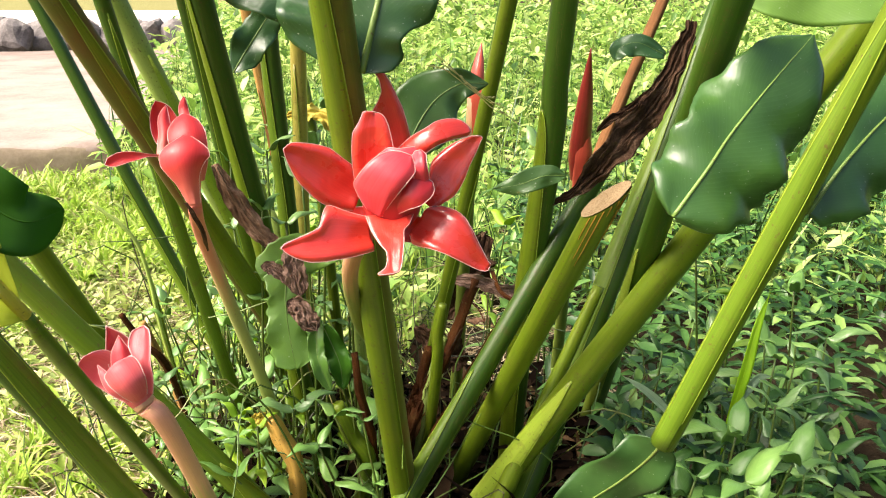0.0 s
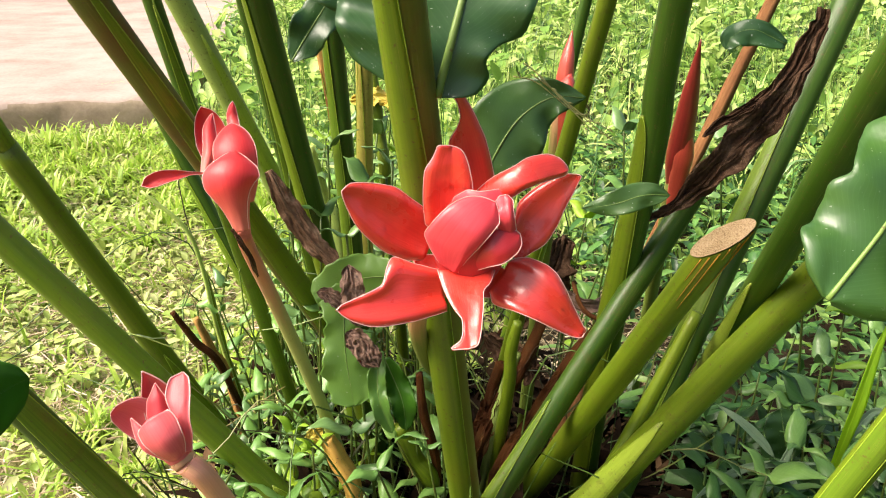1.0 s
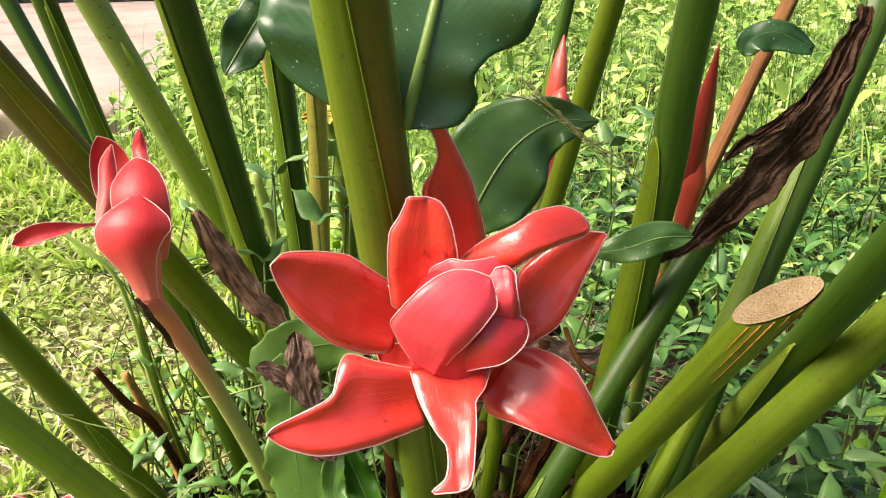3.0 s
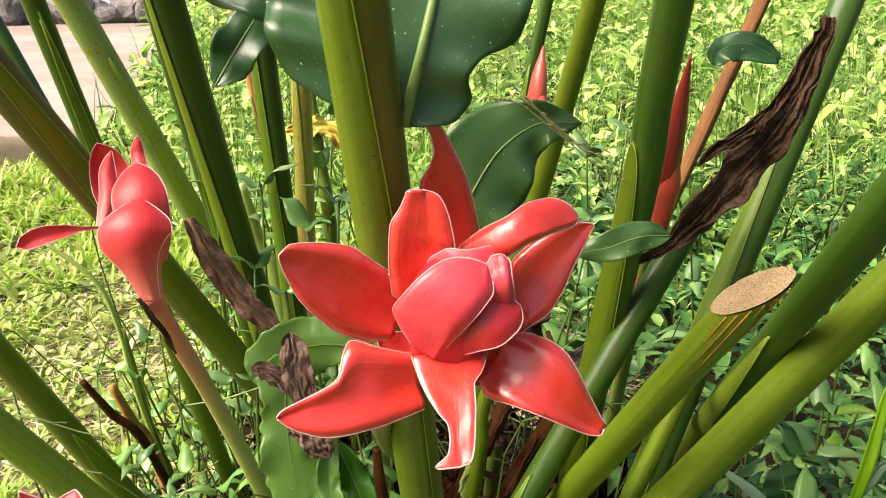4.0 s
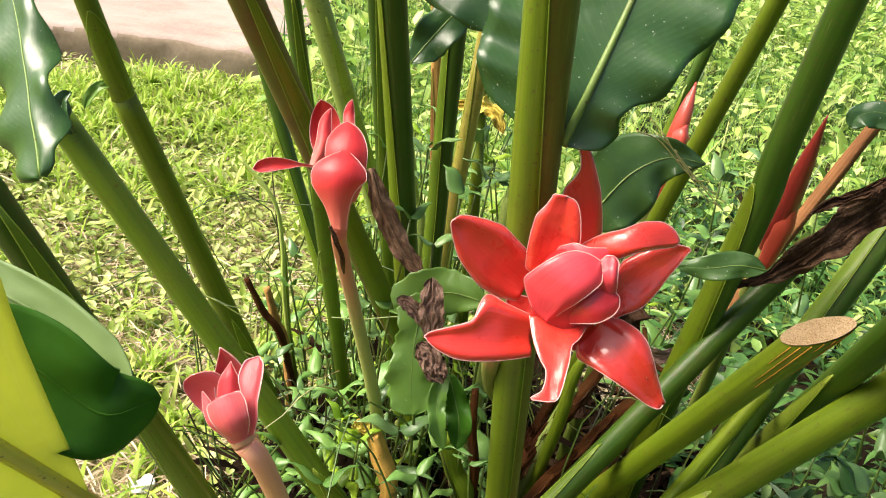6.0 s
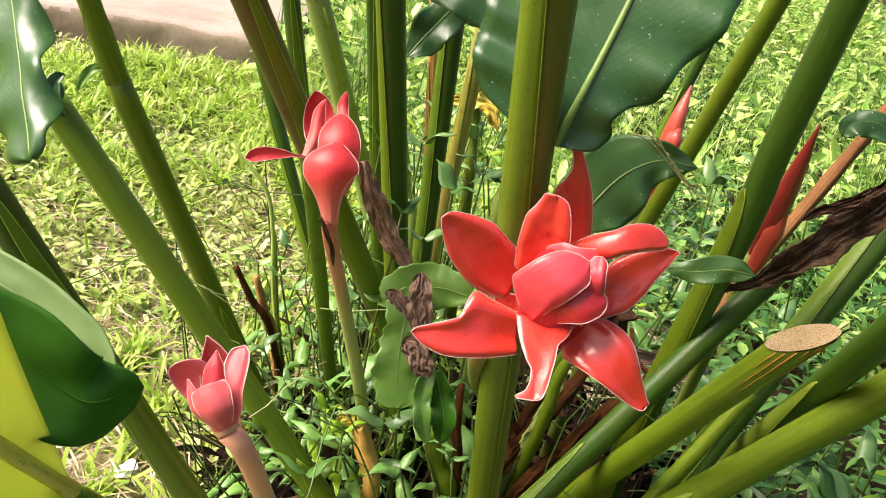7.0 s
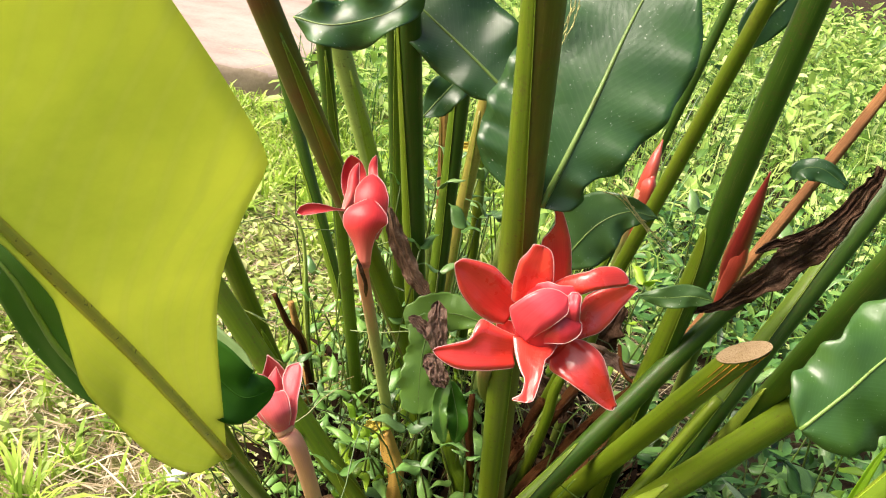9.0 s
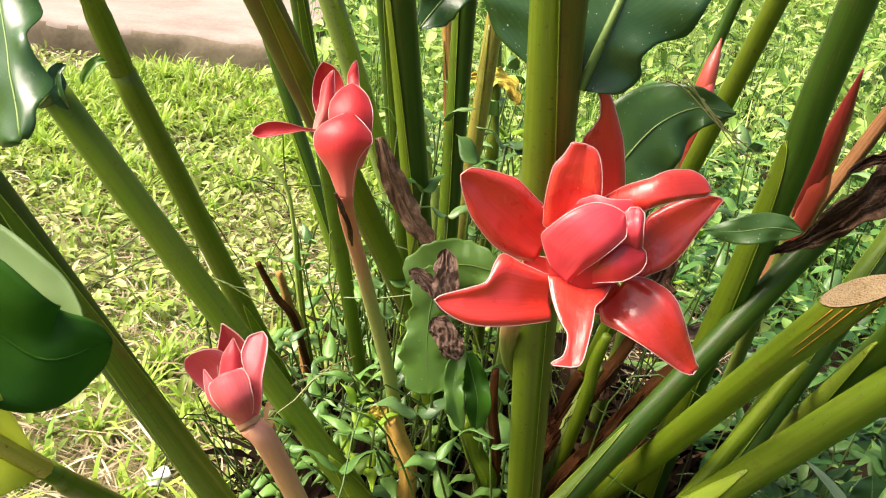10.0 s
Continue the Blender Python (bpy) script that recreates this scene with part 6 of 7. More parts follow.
dry_stem("thin reddish dead stalk", [(-0.110, 0.950, 0.010), (-0.081, 0.869, 0.213), (-0.093, 0.846, 0.317), (-0.097, 0.844, 0.365)], M_BROWN_STEM, 0.0045)
dry_stem("tan dead stalk at the foot", [(-0.200, 1.050, 0.010), (-0.170, 0.948, 0.272), (-0.182, 0.940, 0.334)], M_TAN_STEM, 0.0045)
dry_stem("thin brown twig sticking out between stems", [(0.060, 0.954, 0.421), (0.067, 0.908, 0.413), (0.086, 0.888, 0.411), (0.109, 0.877, 0.432)], M_BROWN_STEM, 0.0022)
dead_leaf("curled tan dead leaf caught between the stems", [(0.006, 0.927, 0.422), (0.038, 0.928, 0.420), (0.074, 0.926, 0.408), (0.100, 0.951, 0.413)], 0.0061, 0.0098, (-0.003, -0.359, -0.933), M_DEAD_PALE, fold=20, seed=7)
dead_leaf("dark dead leaf mass at the foot of the clump", [(0.052, 1.020, 0.451), (0.043, 1.003, 0.413), (0.019, 1.005, 0.375), (-0.004, 1.016, 0.331)], 0.0196, 0.0196, (-0.905, 0.059, 0.422), M_DEAD, fold=20, seed=8)
dead_leaf("dark dead leaf rotting at the foot", [(-0.037, 1.010, 0.325), (0.005, 1.002, 0.294), (0.031, 0.997, 0.273)], 0.0175, 0.0175, (-0.599, -0.378, -0.706), M_DEAD, fold=20, seed=9)
dead_leaf("yellow dying leaf at the back of the clump", [(-0.206, 1.099, 0.586), (-0.178, 1.104, 0.590), (-0.157, 1.100, 0.587), (-0.143, 1.090, 0.564)], 0.0105, 0.0125, (-0.315, -0.405, -0.858), M_YDEAD, fold=24, seed=10)
dead_leaf("small yellow-orange fallen leaf", [(-0.225, 0.873, 0.269), (-0.214, 0.873, 0.265), (-0.206, 0.877, 0.272)], 0.0087, 0.0087, (0.244, -0.351, -0.904), M_YDEAD, fold=20, seed=11)
young_shoot("slim yellow-green young shoot", [(-0.200, 1.050, 0.010), (-0.211, 1.027, 0.420), (-0.225, 1.029, 0.481), (-0.238, 1.023, 0.549)], M_STEM_PALE, 0.0060)
young_shoot("slim pale green young shoot", [(-0.140, 1.150, 0.010), (-0.162, 1.101, 0.451), (-0.172, 1.107, 0.544), (-0.182, 1.120, 0.630)], M_STEM, 0.0070)
young_shoot("slim young green shoot", [(-0.170, 1.100, 0.010), (-0.191, 1.053, 0.423), (-0.195, 1.052, 0.474), (-0.203, 1.072, 0.524)], M_STEM, 0.0060)
young_shoot("pale green young stem behind the thick one", [(-0.100, 1.000, 0.010), (-0.103, 0.918, 0.439), (-0.103, 0.889, 0.527), (-0.102, 0.886, 0.570)], M_STEM_PALE, 0.0075)
young_shoot("short bright green shoot under the flower", [(-0.040, 0.990, 0.010), (-0.009, 0.895, 0.304), (-0.006, 0.881, 0.372), (0.000, 0.876, 0.410)], M_STEM, 0.0065)
young_shoot("thick young green shoot at the foot", [(-0.130, 0.970, 0.010), (-0.089, 0.865, 0.207), (-0.105, 0.852, 0.258), (-0.119, 0.846, 0.301)], M_STEM, 0.0100)
young_shoot("short bright green shoot at the foot", [(-0.050, 1.000, 0.010), (-0.026, 0.919, 0.236), (-0.010, 0.919, 0.310), (0.002, 0.917, 0.352)], M_STEM_PALE, 0.0060)
young_shoot("thin green shoot bowed over the lawn", [(-0.360, 1.120, 0.010), (-0.381, 1.055, 0.281), (-0.388, 1.042, 0.382), (-0.401, 1.033, 0.442), (-0.446, 1.025, 0.490)], M_STEM_PALE, 0.0026)
young_shoot("slim upright green weed stalk", [(-0.360, 1.140, 0.010), (-0.381, 1.082, 0.216), (-0.386, 1.072, 0.272), (-0.404, 1.086, 0.362)], M_STEM, 0.0050)
young_shoot("dark green slim stem", [(-0.280, 1.120, 0.010), (-0.295, 1.040, 0.220), (-0.302, 1.020, 0.304), (-0.326, 1.013, 0.424)], M_STEM_DARK_SHADED, 0.0075)
young_shoot("green stem behind the bud stalk", [(-0.170, 1.020, 0.010), (-0.189, 0.960, 0.306), (-0.223, 0.965, 0.354), (-0.241, 0.963, 0.408)], M_STEM, 0.0070)
weed((-0.295, 0.958, 0.015), (-0.295, 0.933, 0.277), 8, 0.045, M_WEEDLEAF, 1)
weed((-0.241, 0.990, 0.015), (-0.257, 0.906, 0.278), 8, 0.045, M_WEEDLEAF, 2)
weed((-0.214, 1.024, 0.015), (-0.241, 0.934, 0.289), 6, 0.040, M_WEEDLEAF, 3)
weed((-0.293, 0.864, 0.015), (-0.290, 0.891, 0.253), 8, 0.050, M_WEEDLEAF, 4)
weed((-0.226, 0.983, 0.015), (-0.255, 0.912, 0.370), 5, 0.042, M_WEEDLEAF, 5)
weed((-0.247, 0.935, 0.015), (-0.218, 0.913, 0.360), 5, 0.042, M_WEEDLEAF_BLUE, 6)
weed((-0.172, 0.917, 0.015), (-0.166, 0.830, 0.303), 6, 0.065, M_WEEDLEAF_BLUE, 7)
weed((-0.231, 0.851, 0.015), (-0.233, 0.845, 0.256), 9, 0.050, M_WEEDLEAF_LIME, 8)
weed((-0.128, 0.892, 0.015), (-0.208, 0.829, 0.261), 7, 0.045, M_WEEDLEAF, 9)
weed((-0.117, 0.900, 0.015), (-0.231, 0.795, 0.241), 7, 0.045, M_WEEDLEAF, 10)
weed((-0.012, 0.884, 0.015), (-0.122, 0.832, 0.295), 7, 0.050, M_WEEDLEAF, 11)
weed((-0.061, 0.836, 0.015), (-0.137, 0.809, 0.271), 6, 0.050, M_WEEDLEAF, 12)
weed((-0.396, 1.143, 0.015), (-0.387, 1.093, 0.244), 7, 0.050, M_WEEDLEAF, 13)
weed((-0.221, 1.176, 0.015), (-0.372, 1.109, 0.276), 6, 0.050, M_WEEDLEAF, 14)
weed((-0.370, 1.044, 0.015), (-0.373, 1.009, 0.222), 6, 0.040, M_WEEDLEAF_BLUE, 15)
weed((-0.240, 1.250, 0.015), (-0.331, 1.186, 0.446), 7, 0.050, M_WEEDLEAF_BLUE, 16)
weed((-0.186, 1.198, 0.015), (-0.245, 1.118, 0.516), 7, 0.045, M_WEEDLEAF_BLUE, 17)
weed((-0.247, 1.151, 0.015), (-0.184, 1.071, 0.515), 7, 0.045, M_WEEDLEAF_BLUE, 18)
weed((-0.191, 1.048, 0.015), (-0.193, 1.052, 0.475), 7, 0.045, M_WEEDLEAF, 19)
weed((-0.206, 1.124, 0.015), (-0.241, 1.079, 0.423), 6, 0.040, M_WEEDLEAF, 20)
weed((-0.166, 1.105, 0.015), (-0.159, 1.068, 0.500), 7, 0.045, M_WEEDLEAF, 21)
weed((-0.085, 1.216, 0.015), (-0.158, 1.180, 0.506), 7, 0.045, M_WEEDLEAF_LIME, 22)
weed((-0.364, 1.229, 0.015), (-0.283, 1.112, 0.384), 6, 0.040, M_WEEDLEAF, 23)
weed((-0.354, 1.127, 0.015), (-0.302, 1.093, 0.345), 6, 0.040, M_WEEDLEAF, 24)
weed((-0.264, 0.943, 0.015), (-0.302, 1.003, 0.264), 6, 0.040, M_WEEDLEAF_BLUE, 25)
weed((-0.433, 1.085, 0.015), (-0.387, 0.985, 0.248), 6, 0.040, M_WEEDLEAF, 26)
weed((-0.271, 0.880, 0.015), (-0.266, 0.869, 0.245), 6, 0.040, M_WEEDLEAF, 27)
weed((-0.076, 0.902, 0.015), (-0.087, 0.896, 0.330), 5, 0.040, M_WEEDLEAF, 28)
weed((-0.070, 0.859, 0.015), (-0.074, 0.852, 0.275), 6, 0.045, M_WEEDLEAF, 29)
weed((0.027, 1.228, 0.015), (0.113, 1.154, 0.360), 6, 0.050, M_WEEDLEAF, 30)
weed((0.128, 1.261, 0.015), (0.140, 1.198, 0.456), 7, 0.055, M_WEEDLEAF, 31)
weed((0.088, 1.323, 0.015), (0.096, 1.224, 0.401), 7, 0.050, M_WEEDLEAF_LIME, 32)
weed((0.187, 1.378, 0.015), (0.152, 1.328, 0.500), 7, 0.060, M_WEEDLEAF_BLUE, 33)
weed((0.155, 1.332, 0.015), (0.209, 1.349, 0.534), 7, 0.060, M_WEEDLEAF_BLUE, 34)
weed((0.374, 1.421, 0.015), (0.294, 1.342, 0.488), 7, 0.060, M_WEEDLEAF_BLUE, 35)
weed((0.268, 1.265, 0.015), (0.306, 1.126, 0.491), 7, 0.055, M_WEEDLEAF_BLUE, 36)
weed((0.343, 1.046, 0.015), (0.316, 1.001, 0.451), 7, 0.055, M_WEEDLEAF, 37)
weed((0.241, 0.841, 0.015), (0.279, 0.842, 0.298), 8, 0.060, M_WEEDLEAF, 38)
weed((0.322, 0.820, 0.015), (0.312, 0.788, 0.294), 8, 0.065, M_WEEDLEAF, 39)
weed((0.384, 0.822, 0.015), (0.376, 0.847, 0.298), 8, 0.060, M_WEEDLEAF_BLUE, 40)
weed((0.354, 0.994, 0.015), (0.341, 0.965, 0.329), 8, 0.060, M_WEEDLEAF_BLUE, 41)
weed((0.394, 0.990, 0.015), (0.405, 0.966, 0.323), 8, 0.060, M_WEEDLEAF, 42)
weed((0.346, 0.764, 0.015), (0.341, 0.711, 0.311), 8, 0.060, M_WEEDLEAF, 43)
weed((0.234, 0.854, 0.015), (0.234, 0.821, 0.250), 7, 0.060, M_WEEDLEAF, 44)
weed((0.219, 0.728, 0.015), (0.254, 0.728, 0.284), 8, 0.065, M_WEEDLEAF, 45)
weed((0.285, 0.684, 0.015), (0.285, 0.684, 0.306), 8, 0.065, M_WEEDLEAF, 46)
weed((0.214, 0.861, 0.015), (0.204, 0.872, 0.250), 7, 0.050, M_WEEDLEAF, 47)
weed((0.465, 1.041, 0.015), (0.465, 1.039, 0.364), 7, 0.060, M_WEEDLEAF, 48)
weed((0.423, 1.042, 0.015), (0.384, 1.032, 0.358), 7, 0.060, M_WEEDLEAF_LIME, 49)
weed((-0.066, 0.982, 0.015), (-0.122, 0.884, 0.321), 5, 0.033, M_WEEDLEAF, 50)
weed((-0.141, 0.949, 0.015), (-0.260, 0.805, 0.229), 7, 0.034, M_WEEDLEAF, 51)
weed((-0.195, 0.971, 0.015), (-0.105, 0.959, 0.252), 5, 0.039, M_WEEDLEAF, 52)
weed((-0.184, 0.932, 0.015), (-0.175, 0.977, 0.299), 7, 0.031, M_WEEDLEAF, 53)
weed((-0.341, 1.079, 0.015), (-0.270, 1.060, 0.307), 4, 0.035, M_WEEDLEAF, 54)
weed((-0.288, 1.014, 0.015), (-0.274, 1.023, 0.320), 5, 0.027, M_WEEDLEAF_BLUE, 55)
weed((-0.074, 0.922, 0.015), (-0.081, 0.877, 0.309), 7, 0.037, M_WEEDLEAF, 56)
weed((-0.414, 1.060, 0.015), (-0.332, 0.907, 0.228), 6, 0.023, M_WEEDLEAF_BLUE, 57)
weed((-0.147, 1.233, 0.015), (-0.141, 1.142, 0.364), 6, 0.028, M_WEEDLEAF, 58)
weed((-0.219, 1.215, 0.015), (-0.220, 1.138, 0.335), 4, 0.033, M_WEEDLEAF, 59)
weed((-0.331, 1.077, 0.015), (-0.317, 1.059, 0.298), 6, 0.036, M_WEEDLEAF, 60)
weed((-0.359, 0.822, 0.015), (-0.270, 0.828, 0.258), 7, 0.035, M_WEEDLEAF, 61)
weed((-0.130, 1.083, 0.015), (-0.150, 0.932, 0.273), 4, 0.037, M_WEEDLEAF_LIME, 62)
weed((-0.149, 1.046, 0.015), (-0.249, 0.990, 0.315), 4, 0.036, M_WEEDLEAF_LIME, 63)
weed((-0.320, 0.907, 0.015), (-0.220, 0.792, 0.293), 5, 0.036, M_WEEDLEAF, 64)
weed((-0.334, 1.187, 0.015), (-0.306, 1.089, 0.321), 5, 0.031, M_WEEDLEAF_BLUE, 65)
weed((-0.134, 1.101, 0.015), (-0.197, 0.990, 0.305), 7, 0.033, M_WEEDLEAF, 66)
weed((-0.220, 0.906, 0.015), (-0.126, 0.899, 0.303), 6, 0.030, M_WEEDLEAF, 67)
weed((-0.085, 1.065, 0.015), (-0.168, 0.956, 0.339), 5, 0.032, M_WEEDLEAF, 68)
weed((-0.403, 0.930, 0.015), (-0.309, 0.847, 0.257), 5, 0.026, M_WEEDLEAF, 69)
weed((-0.178, 1.045, 0.015), (-0.129, 0.957, 0.310), 5, 0.022, M_WEEDLEAF_LIME, 70)
weed((-0.165, 1.045, 0.015), (-0.193, 0.984, 0.312), 5, 0.030, M_WEEDLEAF, 71)
weed((-0.284, 1.112, 0.015), (-0.224, 1.093, 0.301), 5, 0.026, M_WEEDLEAF_LIME, 72)
weed((-0.131, 1.047, 0.015), (-0.181, 1.020, 0.330), 5, 0.027, M_WEEDLEAF, 73)
weed((-0.451, 1.109, 0.015), (-0.419, 1.084, 0.313), 6, 0.038, M_WEEDLEAF, 74)
weed((-0.206, 0.832, 0.015), (-0.204, 0.816, 0.290), 7, 0.029, M_WEEDLEAF_LIME, 75)
weed((-0.334, 1.070, 0.015), (-0.352, 0.955, 0.274), 4, 0.040, M_WEEDLEAF_BLUE, 76)
weed((-0.101, 0.982, 0.015), (-0.109, 0.947, 0.263), 5, 0.039, M_WEEDLEAF, 77)
weed((-0.066, 0.922, 0.015), (-0.223, 0.830, 0.271), 6, 0.027, M_WEEDLEAF_LIME, 78)
weed((-0.244, 1.261, 0.015), (-0.238, 1.124, 0.324), 7, 0.027, M_WEEDLEAF_BLUE, 79)
weed((-0.189, 0.953, 0.015), (-0.191, 0.868, 0.266), 6, 0.040, M_WEEDLEAF_BLUE, 80)
weed((-0.048, 0.842, 0.015), (-0.087, 0.809, 0.300), 5, 0.031, M_WEEDLEAF, 81)
weed((-0.242, 0.826, 0.015), (-0.287, 0.802, 0.246), 5, 0.037, M_WEEDLEAF, 82)
weed((-0.472, 1.186, 0.015), (-0.333, 1.116, 0.296), 7, 0.027, M_WEEDLEAF_LIME, 83)
weed((-0.341, 1.070, 0.015), (-0.370, 1.035, 0.331), 5, 0.030, M_WEEDLEAF, 84)
weed((-0.154, 1.028, 0.015), (-0.212, 0.997, 0.306), 4, 0.039, M_WEEDLEAF_LIME, 85)
weed((-0.146, 1.026, 0.015), (-0.206, 0.961, 0.267), 4, 0.028, M_WEEDLEAF, 86)
weed((-0.380, 0.856, 0.015), (-0.294, 0.889, 0.281), 4, 0.027, M_WEEDLEAF_BLUE, 87)
weed((-0.222, 1.181, 0.015), (-0.247, 1.094, 0.355), 6, 0.023, M_WEEDLEAF_BLUE, 88)
weed((-0.237, 0.889, 0.015), (-0.236, 0.859, 0.278), 6, 0.036, M_WEEDLEAF_LIME, 89)
weed((-0.086, 1.043, 0.015), (-0.230, 0.956, 0.334), 6, 0.028, M_WEEDLEAF_BLUE, 90)
weed((-0.373, 0.873, 0.015), (-0.277, 0.788, 0.283), 6, 0.038, M_WEEDLEAF, 91)
weed((-0.176, 0.921, 0.015), (-0.186, 0.951, 0.290), 7, 0.039, M_WEEDLEAF_LIME, 92)
weed((-0.184, 1.161, 0.015), (-0.137, 1.140, 0.363), 7, 0.022, M_WEEDLEAF, 93)
weed((-0.067, 1.167, 0.015), (-0.146, 1.101, 0.354), 7, 0.039, M_WEEDLEAF, 94)
weed((-0.167, 0.988, 0.015), (-0.241, 0.901, 0.243), 6, 0.025, M_WEEDLEAF_BLUE, 95)
weed((-0.320, 1.136, 0.015), (-0.305, 1.264, 0.294), 5, 0.036, M_WEEDLEAF_LIME, 96)
weed((-0.333, 1.109, 0.015), (-0.278, 1.178, 0.379), 6, 0.036, M_WEEDLEAF_LIME, 97)
weed((-0.205, 1.215, 0.015), (-0.178, 1.264, 0.572), 6, 0.039, M_WEEDLEAF_BLUE, 98)
weed((-0.256, 1.419, 0.015), (-0.285, 1.386, 0.450), 8, 0.042, M_WEEDLEAF_LIME, 99)
weed((-0.326, 1.253, 0.015), (-0.277, 1.330, 0.316), 5, 0.038, M_WEEDLEAF, 100)
weed((-0.372, 1.339, 0.015), (-0.350, 1.380, 0.498), 5, 0.047, M_WEEDLEAF, 101)
weed((-0.206, 1.342, 0.015), (-0.178, 1.401, 0.527), 5, 0.051, M_WEEDLEAF, 102)
weed((-0.111, 1.294, 0.015), (-0.199, 1.297, 0.551), 8, 0.037, M_WEEDLEAF_LIME, 103)
weed((-0.284, 1.181, 0.015), (-0.180, 1.257, 0.336), 7, 0.032, M_WEEDLEAF_LIME, 104)
weed((-0.200, 1.210, 0.015), (-0.241, 1.227, 0.440), 5, 0.046, M_WEEDLEAF_LIME, 105)
weed((-0.204, 1.367, 0.015), (-0.203, 1.376, 0.372), 7, 0.038, M_WEEDLEAF_BLUE, 106)
weed((-0.337, 1.213, 0.015), (-0.338, 1.282, 0.387), 7, 0.031, M_WEEDLEAF_LIME, 107)
weed((-0.479, 1.213, 0.015), (-0.401, 1.276, 0.424), 7, 0.039, M_WEEDLEAF_BLUE, 108)
weed((-0.287, 1.128, 0.015), (-0.144, 1.221, 0.537), 8, 0.048, M_WEEDLEAF_BLUE, 109)
weed((-0.253, 1.224, 0.015), (-0.226, 1.262, 0.350), 5, 0.040, M_WEEDLEAF_BLUE, 110)
weed((-0.193, 1.259, 0.015), (-0.340, 1.188, 0.303), 7, 0.042, M_WEEDLEAF_BLUE, 111)
weed((-0.180, 1.281, 0.015), (-0.235, 1.237, 0.501), 8, 0.033, M_WEEDLEAF_BLUE, 112)
weed((-0.466, 1.275, 0.015), (-0.375, 1.335, 0.346), 5, 0.033, M_WEEDLEAF_LIME, 113)
weed((-0.367, 1.268, 0.015), (-0.336, 1.382, 0.421), 5, 0.051, M_WEEDLEAF, 114)
weed((-0.382, 1.305, 0.015), (-0.315, 1.355, 0.385), 5, 0.052, M_WEEDLEAF, 115)
weed((-0.348, 1.237, 0.015), (-0.395, 1.301, 0.244), 7, 0.048, M_WEEDLEAF_BLUE, 116)
weed((-0.092, 1.283, 0.015), (-0.288, 1.213, 0.427), 7, 0.042, M_WEEDLEAF_BLUE, 117)
weed((-0.355, 1.342, 0.015), (-0.312, 1.312, 0.403), 8, 0.033, M_WEEDLEAF_BLUE, 118)
weed((-0.293, 1.272, 0.015), (-0.210, 1.290, 0.368), 7, 0.040, M_WEEDLEAF_LIME, 119)
weed((-0.313, 1.302, 0.015), (-0.285, 1.395, 0.450), 8, 0.034, M_WEEDLEAF_BLUE, 120)
weed((-0.310, 1.105, 0.015), (-0.262, 1.210, 0.510), 6, 0.038, M_WEEDLEAF_LIME, 121)
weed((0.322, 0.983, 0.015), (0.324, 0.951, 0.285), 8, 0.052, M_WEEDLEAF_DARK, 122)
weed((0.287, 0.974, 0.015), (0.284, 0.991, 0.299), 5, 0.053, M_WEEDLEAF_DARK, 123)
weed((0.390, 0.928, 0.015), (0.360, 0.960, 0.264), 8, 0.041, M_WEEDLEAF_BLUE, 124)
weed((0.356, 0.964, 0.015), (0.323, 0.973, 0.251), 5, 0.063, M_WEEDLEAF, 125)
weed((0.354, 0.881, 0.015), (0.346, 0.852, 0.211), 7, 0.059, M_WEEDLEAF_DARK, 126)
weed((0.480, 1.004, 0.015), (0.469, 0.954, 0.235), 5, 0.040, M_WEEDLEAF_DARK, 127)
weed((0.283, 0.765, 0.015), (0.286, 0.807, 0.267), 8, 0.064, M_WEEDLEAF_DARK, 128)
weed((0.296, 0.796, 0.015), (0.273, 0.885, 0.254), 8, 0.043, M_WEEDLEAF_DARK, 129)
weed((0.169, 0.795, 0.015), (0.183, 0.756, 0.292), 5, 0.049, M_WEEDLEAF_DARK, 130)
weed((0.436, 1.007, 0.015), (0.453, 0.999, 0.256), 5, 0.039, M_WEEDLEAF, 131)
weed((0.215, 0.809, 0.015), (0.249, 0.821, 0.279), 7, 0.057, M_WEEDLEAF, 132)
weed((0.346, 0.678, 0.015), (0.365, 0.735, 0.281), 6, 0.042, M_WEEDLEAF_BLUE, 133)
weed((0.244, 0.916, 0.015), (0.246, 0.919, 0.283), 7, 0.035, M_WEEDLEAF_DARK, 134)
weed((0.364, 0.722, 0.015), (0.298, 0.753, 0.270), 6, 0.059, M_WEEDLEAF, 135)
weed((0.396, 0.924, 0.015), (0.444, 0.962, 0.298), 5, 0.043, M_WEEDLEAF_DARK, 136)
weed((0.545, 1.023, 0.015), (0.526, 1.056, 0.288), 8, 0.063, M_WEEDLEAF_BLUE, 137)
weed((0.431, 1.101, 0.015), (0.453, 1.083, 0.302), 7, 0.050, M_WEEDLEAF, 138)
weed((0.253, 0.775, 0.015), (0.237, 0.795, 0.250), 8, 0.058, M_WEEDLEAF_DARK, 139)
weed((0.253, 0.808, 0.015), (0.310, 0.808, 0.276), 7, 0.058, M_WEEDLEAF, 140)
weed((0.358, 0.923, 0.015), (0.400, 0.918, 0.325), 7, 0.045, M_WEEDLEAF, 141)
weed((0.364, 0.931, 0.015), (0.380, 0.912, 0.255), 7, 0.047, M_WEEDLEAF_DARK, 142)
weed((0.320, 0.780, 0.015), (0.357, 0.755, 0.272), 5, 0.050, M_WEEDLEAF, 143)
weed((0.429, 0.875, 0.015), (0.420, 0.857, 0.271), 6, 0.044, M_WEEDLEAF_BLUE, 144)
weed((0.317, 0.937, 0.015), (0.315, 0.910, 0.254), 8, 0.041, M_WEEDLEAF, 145)
